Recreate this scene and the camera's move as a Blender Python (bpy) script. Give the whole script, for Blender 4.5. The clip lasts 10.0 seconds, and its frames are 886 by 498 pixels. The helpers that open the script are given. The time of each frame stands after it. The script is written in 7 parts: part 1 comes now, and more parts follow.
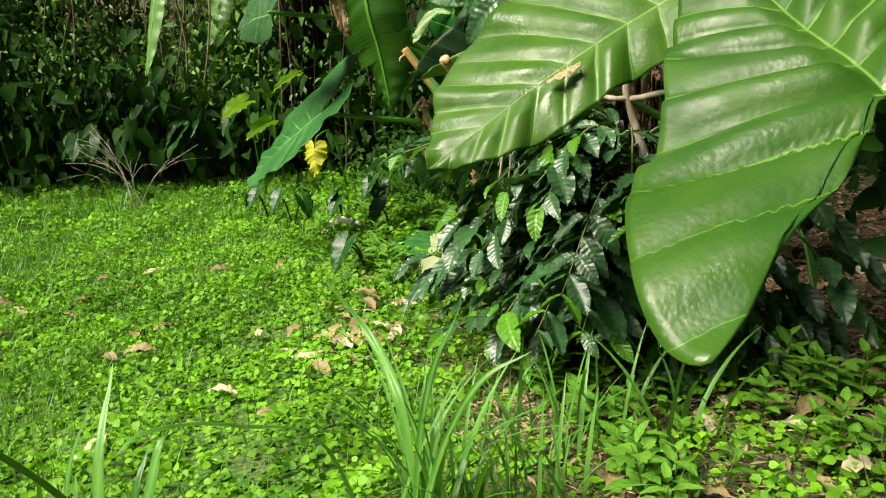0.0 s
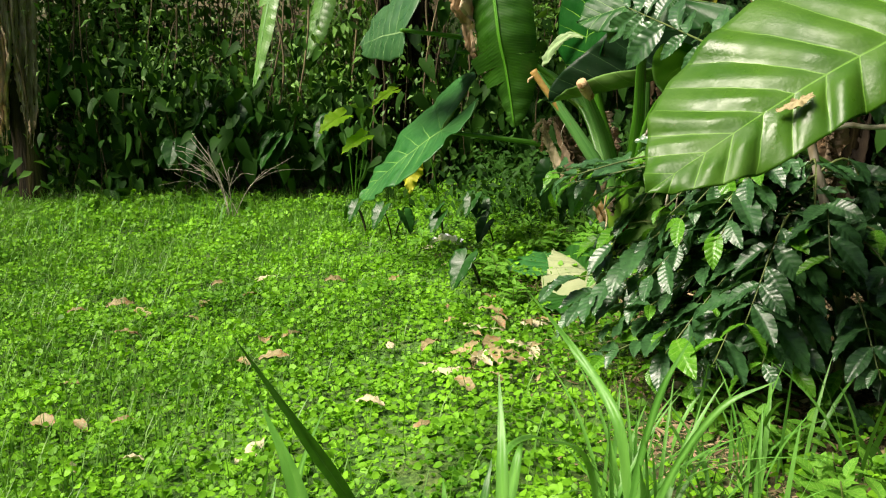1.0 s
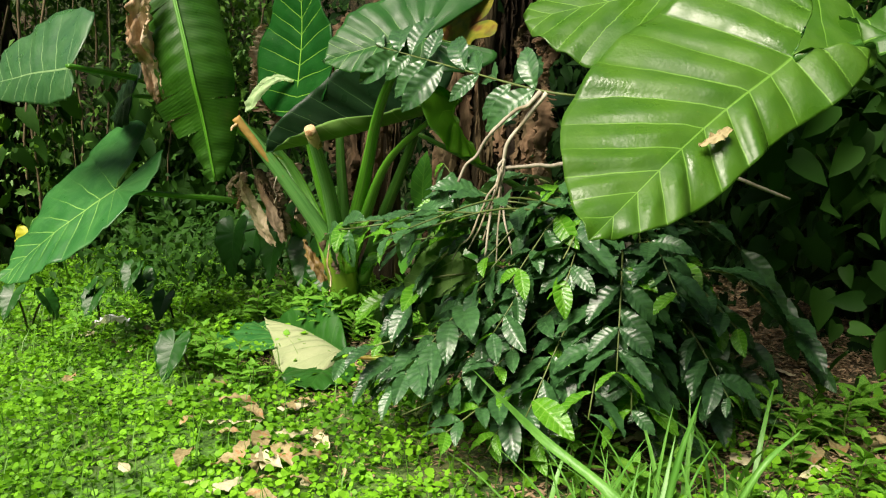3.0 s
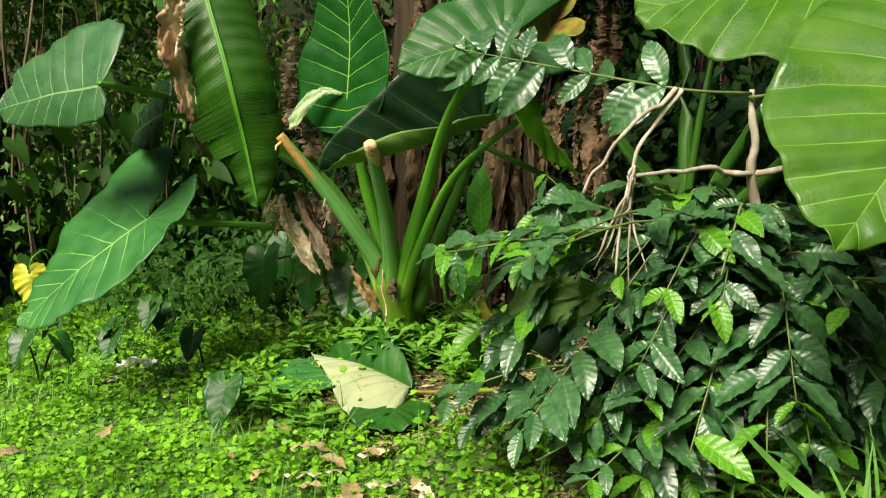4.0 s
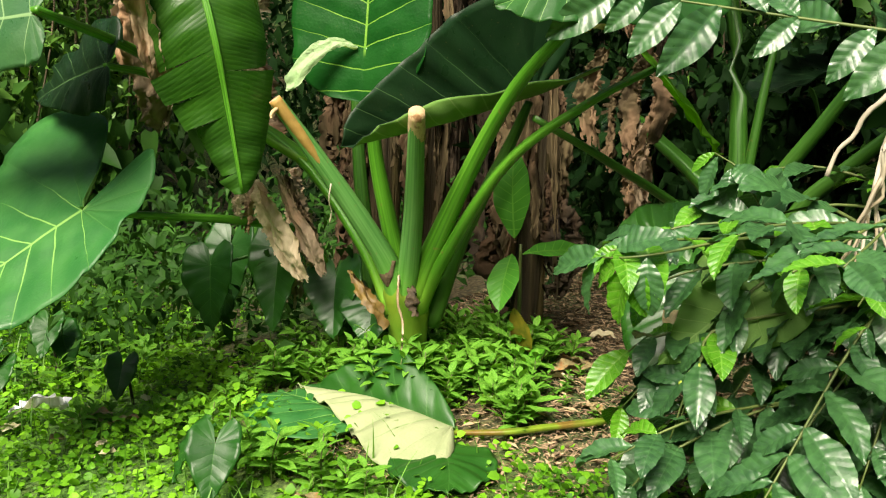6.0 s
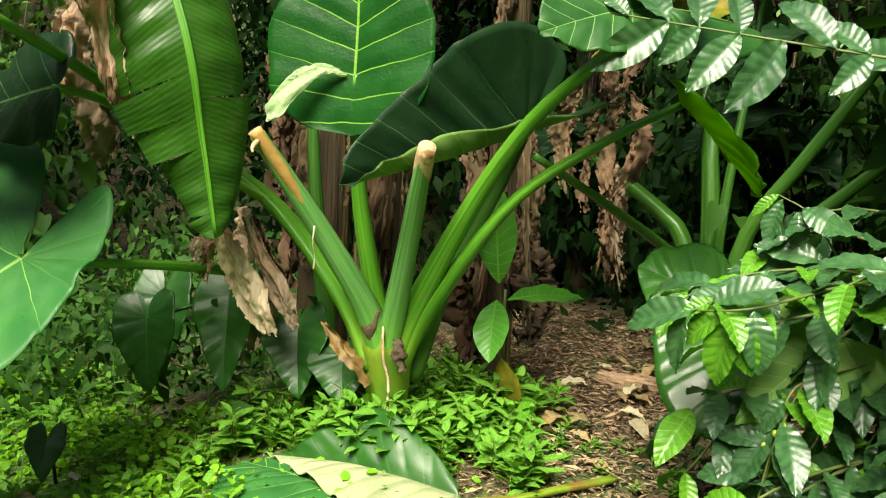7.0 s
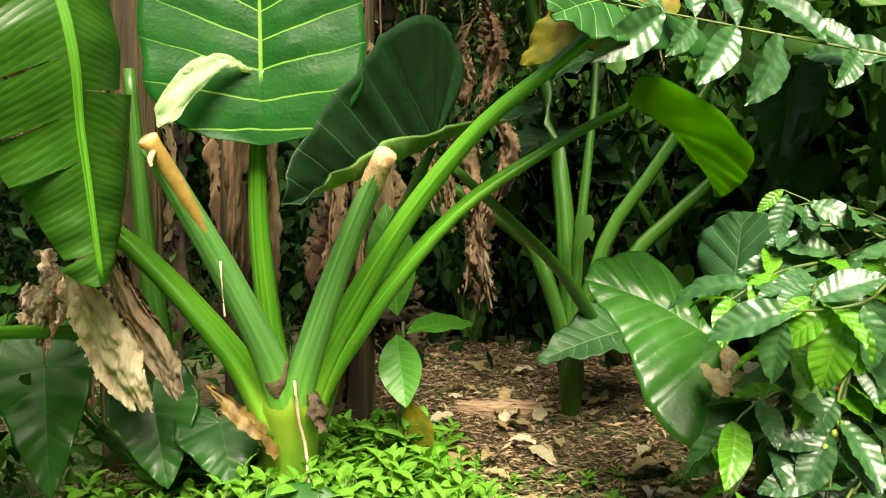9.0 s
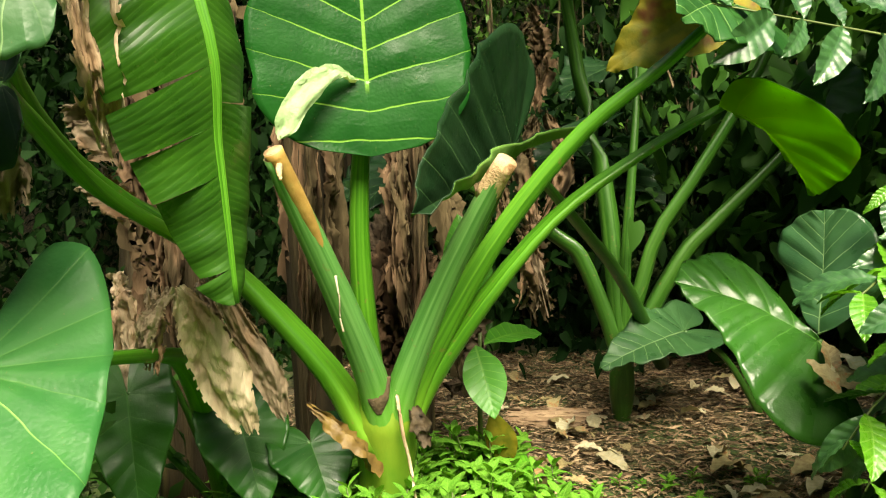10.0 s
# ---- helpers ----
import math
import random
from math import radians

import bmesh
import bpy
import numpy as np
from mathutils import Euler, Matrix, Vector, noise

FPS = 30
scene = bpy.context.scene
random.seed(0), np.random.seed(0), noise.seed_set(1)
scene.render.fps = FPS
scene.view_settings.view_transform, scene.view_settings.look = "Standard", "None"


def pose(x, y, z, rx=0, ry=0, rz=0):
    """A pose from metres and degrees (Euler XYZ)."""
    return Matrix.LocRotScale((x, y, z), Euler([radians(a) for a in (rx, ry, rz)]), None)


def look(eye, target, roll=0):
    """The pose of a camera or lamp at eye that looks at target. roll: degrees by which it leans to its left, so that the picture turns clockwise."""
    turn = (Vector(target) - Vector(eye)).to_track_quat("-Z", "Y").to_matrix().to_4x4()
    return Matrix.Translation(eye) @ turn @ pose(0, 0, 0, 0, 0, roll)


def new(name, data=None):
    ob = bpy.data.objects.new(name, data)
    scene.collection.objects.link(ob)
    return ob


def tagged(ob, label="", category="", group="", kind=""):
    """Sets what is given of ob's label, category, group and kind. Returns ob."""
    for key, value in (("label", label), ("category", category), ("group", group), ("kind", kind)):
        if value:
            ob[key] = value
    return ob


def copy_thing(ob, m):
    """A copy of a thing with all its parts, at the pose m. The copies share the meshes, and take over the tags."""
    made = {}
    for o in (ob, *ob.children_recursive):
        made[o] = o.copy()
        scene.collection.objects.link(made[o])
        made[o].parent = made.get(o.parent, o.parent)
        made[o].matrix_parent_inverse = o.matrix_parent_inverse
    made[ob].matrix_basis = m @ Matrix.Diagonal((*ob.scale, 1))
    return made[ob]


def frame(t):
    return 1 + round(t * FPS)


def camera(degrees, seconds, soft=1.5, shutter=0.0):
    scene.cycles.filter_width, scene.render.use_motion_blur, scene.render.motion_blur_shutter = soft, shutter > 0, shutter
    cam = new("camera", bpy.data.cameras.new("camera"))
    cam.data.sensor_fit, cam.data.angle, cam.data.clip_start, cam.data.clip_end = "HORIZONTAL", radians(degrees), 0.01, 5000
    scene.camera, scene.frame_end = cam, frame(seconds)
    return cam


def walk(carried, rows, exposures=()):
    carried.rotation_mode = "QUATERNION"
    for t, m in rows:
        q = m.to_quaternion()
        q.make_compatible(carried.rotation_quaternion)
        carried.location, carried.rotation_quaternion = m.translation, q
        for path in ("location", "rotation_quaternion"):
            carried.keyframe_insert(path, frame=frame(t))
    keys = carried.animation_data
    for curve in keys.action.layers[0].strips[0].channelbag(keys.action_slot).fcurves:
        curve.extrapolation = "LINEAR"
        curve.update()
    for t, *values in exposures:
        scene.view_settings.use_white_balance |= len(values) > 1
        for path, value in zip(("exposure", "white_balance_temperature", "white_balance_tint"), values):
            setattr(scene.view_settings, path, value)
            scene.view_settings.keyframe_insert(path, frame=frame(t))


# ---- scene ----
cam = camera(56.8, 10.0, soft=1.15)
METRES, EYE, TILT, LEAN, TURN = 4.2, 1.4, -16.0, 0.0, 0.0
ROWS = [
    (0.0, 0.0, 0.0, 0.0, 0.0, 0.0, -0.0),
    (0.5, -0.0486, -0.0097, 0.0002, 2.71, 0.98, -1.66),
    (1.0, -0.0887, -0.0052, -0.0024, 2.73, 1.29, -2.75),
    (1.5, -0.1254, 0.0325, -0.0036, -3.46, 3.18, -2.16),
    (2.0, -0.1557, 0.0671, 0.004, -12.62, 5.21, -0.2),
    (2.2, -0.1654, 0.0764, 0.0025, -14.27, 5.24, -0.37),
    (3.3, -0.2552, 0.1425, 0.0135, -29.52, 4.72, 5.25),
    (3.5, -0.2664, 0.1607, 0.0131, -29.62, 4.76, 5.12),
    (4.0, -0.2863, 0.2214, 0.0277, -29.42, 5.98, 7.07),
    (4.5, -0.3025, 0.2555, 0.0309, -29.36, 5.95, 7.51),
    (5.0, -0.3262, 0.3214, 0.0423, -33.6, 4.76, 6.37),
    (5.2, -0.3296, 0.344, 0.0461, -35.41, 4.23, 7.14),
    (6.3, -0.3335, 0.4715, 0.0728, -42.52, 4.12, 8.25),
    (6.5, -0.3373, 0.4885, 0.0748, -42.46, 4.39, 7.82),
    (7.0, -0.3555, 0.5382, 0.0926, -51.43, 4.96, 9.69),
    (7.5, -0.3571, 0.5759, 0.0955, -56.34, 4.38, 11.05),
    (8.0, -0.3467, 0.6294, 0.11, -64.3, 4.87, 14.4),
    (8.5, -0.3439, 0.6623, 0.1147, -67.02, 3.54, 15.1),
    (9.0, -0.3599, 0.7073, 0.1257, -75.17, 2.19, 15.54),
    (9.5, -0.377, 0.7471, 0.1377, -78.75, 1.34, 17.49),
    (10.0, -0.3743, 0.7845, 0.1451, -78.86, 2.28, 17.69),
]
walk(cam, [(t, pose(0, 0, EYE, TILT, LEAN, TURN) @ pose(METRES * x, METRES * y, METRES * z, 90 + pitch, roll, yaw)) for t, x, y, z, yaw, pitch, roll in ROWS],
     exposures=[(0.0, 0.96, 7000, 15), (2.2, 0.93, 7000, 15), (5.0, 1.13, 7050, 15), (7.0, 1.40, 7050, 13), (8.0, 1.57, 7350, 12), (9.2, 1.72, 7550, 11), (10.0, 1.65, 7600, 10)])

# ---- world and sun ----
world = bpy.data.worlds.new("sky")
scene.world = world
world.use_nodes = True
wn = world.node_tree
sky = wn.nodes.new("ShaderNodeTexSky")
sky.sky_type = 'NISHITA'
sky.sun_disc = False
sky.sun_elevation = radians(48)
sky.sun_rotation = radians(-113)
sky.dust_density = 4.0
wn.links.new(sky.outputs[0], wn.nodes["Background"].inputs[0])
wn.nodes["Background"].inputs[1].default_value = 0.058
sun_data = bpy.data.lights.new("sun", 'SUN')
sun_data.energy = 5.0
sun_data.angle = radians(32)
sun_data.color = (1.0, 0.95, 0.86)
sun = new("sun", sun_data)
sun.matrix_world = look((-9.0, -3.8, 10.8), (0, 0, 0))

# ---- node helpers ----
def math_node(nt, op, a, b=None, c=None):
    n = nt.nodes.new("ShaderNodeMath")
    n.operation = op
    for k, v in enumerate((a, b, c)):
        if v is None:
            continue
        if isinstance(v, (int, float)):
            n.inputs[k].default_value = v
        else:
            nt.links.new(v, n.inputs[k])
    return n.outputs[0]


def ramp(nt, fac, low, high, lo_value=0.0, hi_value=1.0):
    n = nt.nodes.new("ShaderNodeMapRange")
    n.interpolation_type = 'SMOOTHSTEP'
    nt.links.new(fac, n.inputs[0])
    n.inputs[1].default_value, n.inputs[2].default_value = low, high
    n.inputs[3].default_value, n.inputs[4].default_value = lo_value, hi_value
    return n.outputs[0]


def blend(nt, fac, a, b, mode='MIX'):
    n = nt.nodes.new("ShaderNodeMix")
    n.data_type, n.blend_type = 'RGBA', mode
    if isinstance(fac, (int, float)):
        n.inputs[0].default_value = fac
    else:
        nt.links.new(fac, n.inputs[0])
    for k, v in ((6, a), (7, b)):
        if isinstance(v, tuple):
            n.inputs[k].default_value = (*v[:3], 1)
        else:
            nt.links.new(v, n.inputs[k])
    return n.outputs[2]


def grain(nt, scale, detail=4, coords=None, stretch=None):
    n = nt.nodes.new("ShaderNodeTexNoise")
    n.inputs["Scale"].default_value, n.inputs["Detail"].default_value = scale, detail
    if coords is None:
        coords = nt.nodes.new("ShaderNodeTexCoord").outputs["Object"]
    if stretch:
        m = nt.nodes.new("ShaderNodeMapping")
        m.inputs["Scale"].default_value = stretch
        nt.links.new(coords, m.inputs[0])
        coords = m.outputs[0]
    nt.links.new(coords, n.inputs["Vector"])
    return n.outputs["Fac"]


def material(name):
    m = bpy.data.materials.new(name)
    m.use_nodes = True
    return m, m.node_tree, m.node_tree.nodes["Principled BSDF"]


def finish(nt, bsdf, colour, rough, bump=None, strength=0.3, distance=0.004, through_light=0.0, through_colour=None):
    """Colour, gloss, relief and, for thin leaves, light that shines through."""
    nt.links.new(colour, bsdf.inputs["Base Color"])
    if isinstance(rough, (int, float)):
        bsdf.inputs["Roughness"].default_value = rough
    else:
        nt.links.new(rough, bsdf.inputs["Roughness"])
    if bump is not None:
        b = nt.nodes.new("ShaderNodeBump")
        b.inputs["Strength"].default_value, b.inputs["Distance"].default_value = strength, distance
        nt.links.new(bump, b.inputs["Height"])
        nt.links.new(b.outputs[0], bsdf.inputs["Normal"])
    if through_light > 0:
        tr = nt.nodes.new("ShaderNodeBsdfTranslucent")
        nt.links.new(blend(nt, 1.0, colour, through_colour or (1.0, 1.0, 0.5), 'MULTIPLY'), tr.inputs[0])
        mix = nt.nodes.new("ShaderNodeMixShader")
        mix.inputs[0].default_value = through_light
        nt.links.new(bsdf.outputs[0], mix.inputs[1])
        nt.links.new(tr.outputs[0], mix.inputs[2])
        nt.links.new(mix.outputs[0], nt.nodes["Material Output"].inputs[0])


# ---- materials ----
def leaf_material(name, deep, fresh, vein, veins=8.0, spread=1.2, vein_width=0.0030, rib_width=0.010, rough=0.34, through_light=0.28, relief=0.35, vein_strength=0.8, island=False, edge=None, spec=0.5, depth=0.006, lift=0.0, sheen=0.0, quilt=85.0, fan_lobes=True, far_vein=0.15):
    """A broad leaf: uv x runs across and y along, both in leaf lengths from the joint."""
    m, nt, bsdf = material(name)
    uv = nt.nodes.new("ShaderNodeUVMap")
    sep = nt.nodes.new("ShaderNodeSeparateXYZ")
    nt.links.new(uv.outputs[0], sep.inputs[0])
    ax = math_node(nt, 'ABSOLUTE', sep.outputs[0])
    y = sep.outputs[1]
    wob = math_node(nt, 'MULTIPLY', math_node(nt, 'SUBTRACT', grain(nt, 6.0, 2, uv.outputs[0]), 0.5), 0.03)
    q = math_node(nt, 'SUBTRACT', math_node(nt, 'ADD', y, wob), math_node(nt, 'MULTIPLY', ax, lift))
    q = math_node(nt, 'DIVIDE', q, math_node(nt, 'MULTIPLY_ADD', ax, spread, 1.0))
    s = math_node(nt, 'MULTIPLY', q, veins)
    d = math_node(nt, 'ABSOLUTE', math_node(nt, 'SUBTRACT', math_node(nt, 'FRACT', math_node(nt, 'ADD', s, 20.5)), 0.5))
    d = math_node(nt, 'DIVIDE', d, veins)
    if lift and fan_lobes:
        turn = math_node(nt, 'ARCTAN2', ax, math_node(nt, 'SUBTRACT', wob, y))
        far = math_node(nt, 'SQRT', math_node(nt, 'ADD', math_node(nt, 'MULTIPLY', ax, ax), math_node(nt, 'MULTIPLY', y, y)))
        fan = math_node(nt, 'ABSOLUTE', math_node(nt, 'SUBTRACT', math_node(nt, 'FRACT', math_node(nt, 'MULTIPLY_ADD', turn, 2.2, 0.5)), 0.5))
        fan = math_node(nt, 'MULTIPLY', math_node(nt, 'DIVIDE', fan, 2.2), math_node(nt, 'ADD', far, 0.01))
        low = math_node(nt, 'LESS_THAN', q, 0.0)
        d = math_node(nt, 'ADD', math_node(nt, 'MULTIPLY', d, math_node(nt, 'SUBTRACT', 1.0, low)), math_node(nt, 'MULTIPLY', fan, math_node(nt, 'MULTIPLY', low, 1.6)))
    slim = ramp(nt, ax, 0.0, 0.42, 1.25, 0.40)
    lateral = ramp(nt, math_node(nt, 'DIVIDE', d, slim), vein_width * 0.4, vein_width * 1.6, 1.0, 0.0)
    fade = ramp(nt, ax, 0.10, 0.50, 1.0, far_vein)
    lateral = math_node(nt, 'MULTIPLY', lateral, fade)
    if lift and fan_lobes:
        lateral = math_node(nt, 'MULTIPLY', lateral, math_node(nt, 'MULTIPLY_ADD', low, -0.82, 1.0))
    rib = ramp(nt, math_node(nt, 'DIVIDE', ax, math_node(nt, 'SUBTRACT', 1.15, y)), rib_width * 0.6, rib_width * 1.3, 1.0, 0.0)
    up = ramp(nt, y, -0.05, 0.0, 0.0 if lift else 0.45, 1.0)
    rib = math_node(nt, 'MULTIPLY', rib, up)
    mask = math_node(nt, 'MAXIMUM', lateral, rib)
    rnd = nt.nodes.new("ShaderNodeNewGeometry").outputs["Random Per Island"] if island else nt.nodes.new("ShaderNodeObjectInfo").outputs["Random"]
    patch = ramp(nt, grain(nt, 9.0, 4), 0.3, 0.7)
    base = blend(nt, math_node(nt, 'MULTIPLY_ADD', patch, 0.55, math_node(nt, 'MULTIPLY', rnd, 0.45)), deep, fresh)
    speck = ramp(nt, grain(nt, 160.0, 2), 0.70, 0.78)
    base = blend(nt, math_node(nt, 'MULTIPLY', speck, 0.35), base, (0.20, 0.17, 0.06))
    if edge:
        base = blend(nt, ramp(nt, grain(nt, 5.0, 3), 0.55, 0.75), base, edge)
    colour = blend(nt, math_node(nt, 'MULTIPLY', mask, vein_strength), base, vein)
    fine = math_node(nt, 'MULTIPLY', grain(nt, 110.0, 3), 0.25)
    swell = math_node(nt, 'MULTIPLY', math_node(nt, 'POWER', math_node(nt, 'MULTIPLY', d, veins * 2.0), 0.6), 0.9)
    net = nt.nodes.new("ShaderNodeTexVoronoi")
    net.inputs["Scale"].default_value = quilt
    nt.links.new(uv.outputs[0], net.inputs["Vector"])
    cell = net.outputs["Distance"]
    height = math_node(nt, 'ADD', math_node(nt, 'ADD', fine, swell), math_node(nt, 'MULTIPLY', grain(nt, 28.0, 3), 0.5))
    height = math_node(nt, 'SUBTRACT', height, math_node(nt, 'MULTIPLY', cell, 0.16))
    bsdf.inputs["Specular IOR Level"].default_value = spec
    dull = math_node(nt, 'ADD', ramp(nt, grain(nt, 20.0, 4), 0.25, 0.75, rough - 0.06, rough + 0.14), ramp(nt, grain(nt, 5.0, 3), 0.38, 0.62, -sheen, sheen))
    finish(nt, bsdf, colour, dull, height, relief, depth, through_light)
    return m


def plain_material(name, low, high, scale=20.0, rough=0.6, relief=0.4, distance=0.004, stretch=None, through_light=0.0, island=False, third=None, spec=0.4, vary=0.5):
    m, nt, bsdf = material(name)
    a = grain(nt, scale, 5, None, stretch)
    rnd = nt.nodes.new("ShaderNodeNewGeometry").outputs["Random Per Island"] if island else nt.nodes.new("ShaderNodeObjectInfo").outputs["Random"]
    f = math_node(nt, 'ADD', math_node(nt, 'MULTIPLY', ramp(nt, a, 0.3, 0.7), 1.0 - vary), math_node(nt, 'MULTIPLY', rnd, vary))
    colour = blend(nt, f, low, high)
    if third:
        colour = blend(nt, ramp(nt, grain(nt, scale * 0.37, 3, None, stretch), 0.54, 0.66), colour, third)
    bsdf.inputs["Specular IOR Level"].default_value = spec
    finish(nt, bsdf, colour, rough, grain(nt, scale * 3, 4, None, stretch), relief, distance, through_light)
    return m


def stalk_material(name, low, high, pale, foot, rough=0.38):
    """A fleshy stalk: streaks along its length, paler edges, a yellower foot."""
    m, nt, bsdf = material(name)
    uv = nt.nodes.new("ShaderNodeUVMap")
    sep = nt.nodes.new("ShaderNodeSeparateXYZ")
    nt.links.new(uv.outputs[0], sep.inputs[0])
    streak = grain(nt, 1.0, 5, uv.outputs[0], (11.0, 2.2, 1.0))
    colour = blend(nt, ramp(nt, streak, 0.3, 0.7), low, high)
    edge = grain(nt, 1.0, 3, uv.outputs[0], (7.0, 1.2, 1.0))
    colour = blend(nt, ramp(nt, edge, 0.52, 0.72, 0.0, 0.75), colour, pale)
    colour = blend(nt, ramp(nt, sep.outputs[1], 0.02, 0.24, 0.7, 0.0), colour, foot)
    spot = ramp(nt, grain(nt, 45.0, 3), 0.66, 0.74, 0.0, 0.5)
    colour = blend(nt, spot, colour, (0.16, 0.12, 0.04))
    bsdf.inputs["Specular IOR Level"].default_value = 0.45
    finish(nt, bsdf, colour, ramp(nt, streak, 0.2, 0.8, rough - 0.06, rough + 0.12), grain(nt, 1.0, 5, uv.outputs[0], (40.0, 5.0, 1.0)), 0.22, 0.002)
    return m


EAR = leaf_material("ear_leaf_green", (0.020, 0.125, 0.026), (0.048, 0.205, 0.040), (0.22, 0.45, 0.10), veins=8.0, rough=0.40, vein_width=0.0030, rib_width=0.008, spec=0.32, lift=0.25, sheen=0.08)
EAR_BIG = leaf_material("giant_leaf_green", (0.022, 0.095, 0.007), (0.062, 0.165, 0.012), (0.16, 0.36, 0.05), veins=9.0, rough=0.37, through_light=0.30, vein_width=0.0020, rib_width=0.0042, spec=0.42, lift=0.25, sheen=0.10, vein_strength=0.7, depth=0.009, relief=0.22, fan_lobes=False, far_vein=0.6)
EAR_SMALL = leaf_material("small_ear_leaf", (0.008, 0.058, 0.007), (0.022, 0.110, 0.012), (0.05, 0.16, 0.03), veins=6.0, rough=0.34, vein_strength=0.5, spec=0.35, depth=0.002, lift=0.25)
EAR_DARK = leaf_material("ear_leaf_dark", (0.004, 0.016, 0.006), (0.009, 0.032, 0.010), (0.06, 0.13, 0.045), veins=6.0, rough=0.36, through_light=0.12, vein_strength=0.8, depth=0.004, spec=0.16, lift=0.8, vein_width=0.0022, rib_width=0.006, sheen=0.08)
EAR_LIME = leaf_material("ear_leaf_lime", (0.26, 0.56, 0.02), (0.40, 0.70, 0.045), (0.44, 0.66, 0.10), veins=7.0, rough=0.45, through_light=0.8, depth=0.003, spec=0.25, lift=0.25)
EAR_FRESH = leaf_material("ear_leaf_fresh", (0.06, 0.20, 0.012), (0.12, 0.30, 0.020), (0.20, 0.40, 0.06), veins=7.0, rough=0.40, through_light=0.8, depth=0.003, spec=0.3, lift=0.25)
EAR_OVER = leaf_material("ear_leaf_deep", (0.010, 0.060, 0.012), (0.026, 0.105, 0.020), (0.18, 0.34, 0.10), veins=7.0, rough=0.36, through_light=0.2, spec=0.22, vein_width=0.0024, rib_width=0.006, depth=0.004, lift=0.25, sheen=0.03)
# Greyed leaf green: part of the sky's sheen is put into the colour.
EAR_GREY = leaf_material("ear_leaf_grey", (0.022, 0.085, 0.030), (0.045, 0.14, 0.040), (0.20, 0.34, 0.14), veins=8.0, rough=0.36, through_light=0.2, spec=0.42, vein_width=0.0024, rib_width=0.006, depth=0.004, lift=0.25, sheen=0.08)
EAR_PALE = leaf_material("leaf_underside", (0.08, 0.20, 0.035), (0.14, 0.28, 0.06), (0.20, 0.34, 0.10), veins=8.0, rough=0.60, through_light=0.22, relief=0.5, depth=0.003, spec=0.2, lift=0.25)
EAR_BLEACHED = leaf_material("wilted_underside", (0.20, 0.26, 0.12), (0.31, 0.35, 0.19), (0.19, 0.27, 0.11), veins=9.0, rough=0.65, through_light=0.15, relief=0.7, lift=0.25, spec=0.2)
EAR_ROT = plain_material("rotting_leaf", (0.08, 0.12, 0.010), (0.23, 0.20, 0.018), 26.0, 0.6, 0.5, 0.004, None, 0.35, False, (0.13, 0.050, 0.016), 0.2, 0.1)
YELLOW = leaf_material("yellow_leaf", (0.42, 0.45, 0.02), (0.60, 0.60, 0.04), (0.50, 0.55, 0.10), veins=7.0, rough=0.55, through_light=0.35, depth=0.002)
BANANA = leaf_material("banana_leaf_green", (0.010, 0.056, 0.005), (0.030, 0.118, 0.009), (0.07, 0.19, 0.02), veins=210.0, spread=0.25, vein_width=0.0006, rib_width=0.002, rough=0.36, through_light=0.34, relief=0.22, vein_strength=0.2, depth=0.0022, spec=0.35, sheen=0.08)
# Paler copy of the banana green; the tips' whitish sheen is in the colour.
TIP = leaf_material("hanging_tip_green", (0.06, 0.19, 0.03), (0.13, 0.30, 0.06), (0.22, 0.38, 0.10), veins=150.0, spread=0.25, vein_width=0.0008, rib_width=0.002, rough=0.34, through_light=0.35, relief=0.2, vein_strength=0.2, depth=0.0022, spec=0.6)
EAR_GLOSS = leaf_material("ear_leaf_glossy", (0.010, 0.058, 0.007), (0.024, 0.105, 0.012), (0.07, 0.20, 0.035), veins=6.0, rough=0.24, through_light=0.12, vein_width=0.0026, rib_width=0.006, depth=0.0035, vein_strength=0.6, lift=0.25, spec=0.34, sheen=0.06)
EAR_BOLD = leaf_material("ear_leaf_bold_veins", (0.003, 0.045, 0.006), (0.010, 0.088, 0.012), (0.18, 0.40, 0.05), veins=10.0, rough=0.40, vein_width=0.0020, rib_width=0.0060, spec=0.10, vein_strength=0.85, lift=0.25, sheen=0.06, fan_lobes=False)
COFFEE = leaf_material("coffee_leaf_dark", (0.014, 0.056, 0.018), (0.048, 0.150, 0.042), (0.06, 0.17, 0.05), veins=10.0, spread=1.6, vein_width=0.004, rib_width=0.010, rough=0.33, through_light=0.22, relief=0.3, spec=0.70, vein_strength=0.35, depth=0.0012)
COFFEE_YOUNG = leaf_material("coffee_leaf_young", (0.045, 0.19, 0.010), (0.10, 0.31, 0.018), (0.16, 0.36, 0.05), veins=9.0, spread=1.6, vein_width=0.006, rib_width=0.014, rough=0.28, through_light=0.35, relief=0.5, depth=0.0014)
HERB = leaf_material("herb_leaf", (0.055, 0.21, 0.016), (0.15, 0.38, 0.036), (0.18, 0.38, 0.06), veins=7.0, spread=1.6, vein_width=0.008, rib_width=0.018, rough=0.55, through_light=0.35, depth=0.001, spec=0.2)
BROAD = leaf_material("broad_leaf", (0.028, 0.15, 0.012), (0.055, 0.22, 0.022), (0.09, 0.25, 0.03), veins=11.0, spread=1.5, vein_width=0.004, rib_width=0.012, rough=0.34, through_light=0.25, depth=0.0016, spec=0.25)
FALLEN = leaf_material("fallen_leaf", (0.15, 0.115, 0.042), (0.34, 0.295, 0.140), (0.27, 0.23, 0.11), veins=9.0, spread=1.6, vein_width=0.006, rib_width=0.014, rough=0.6, through_light=0.05, edge=(0.30, 0.13, 0.04), depth=0.0015)
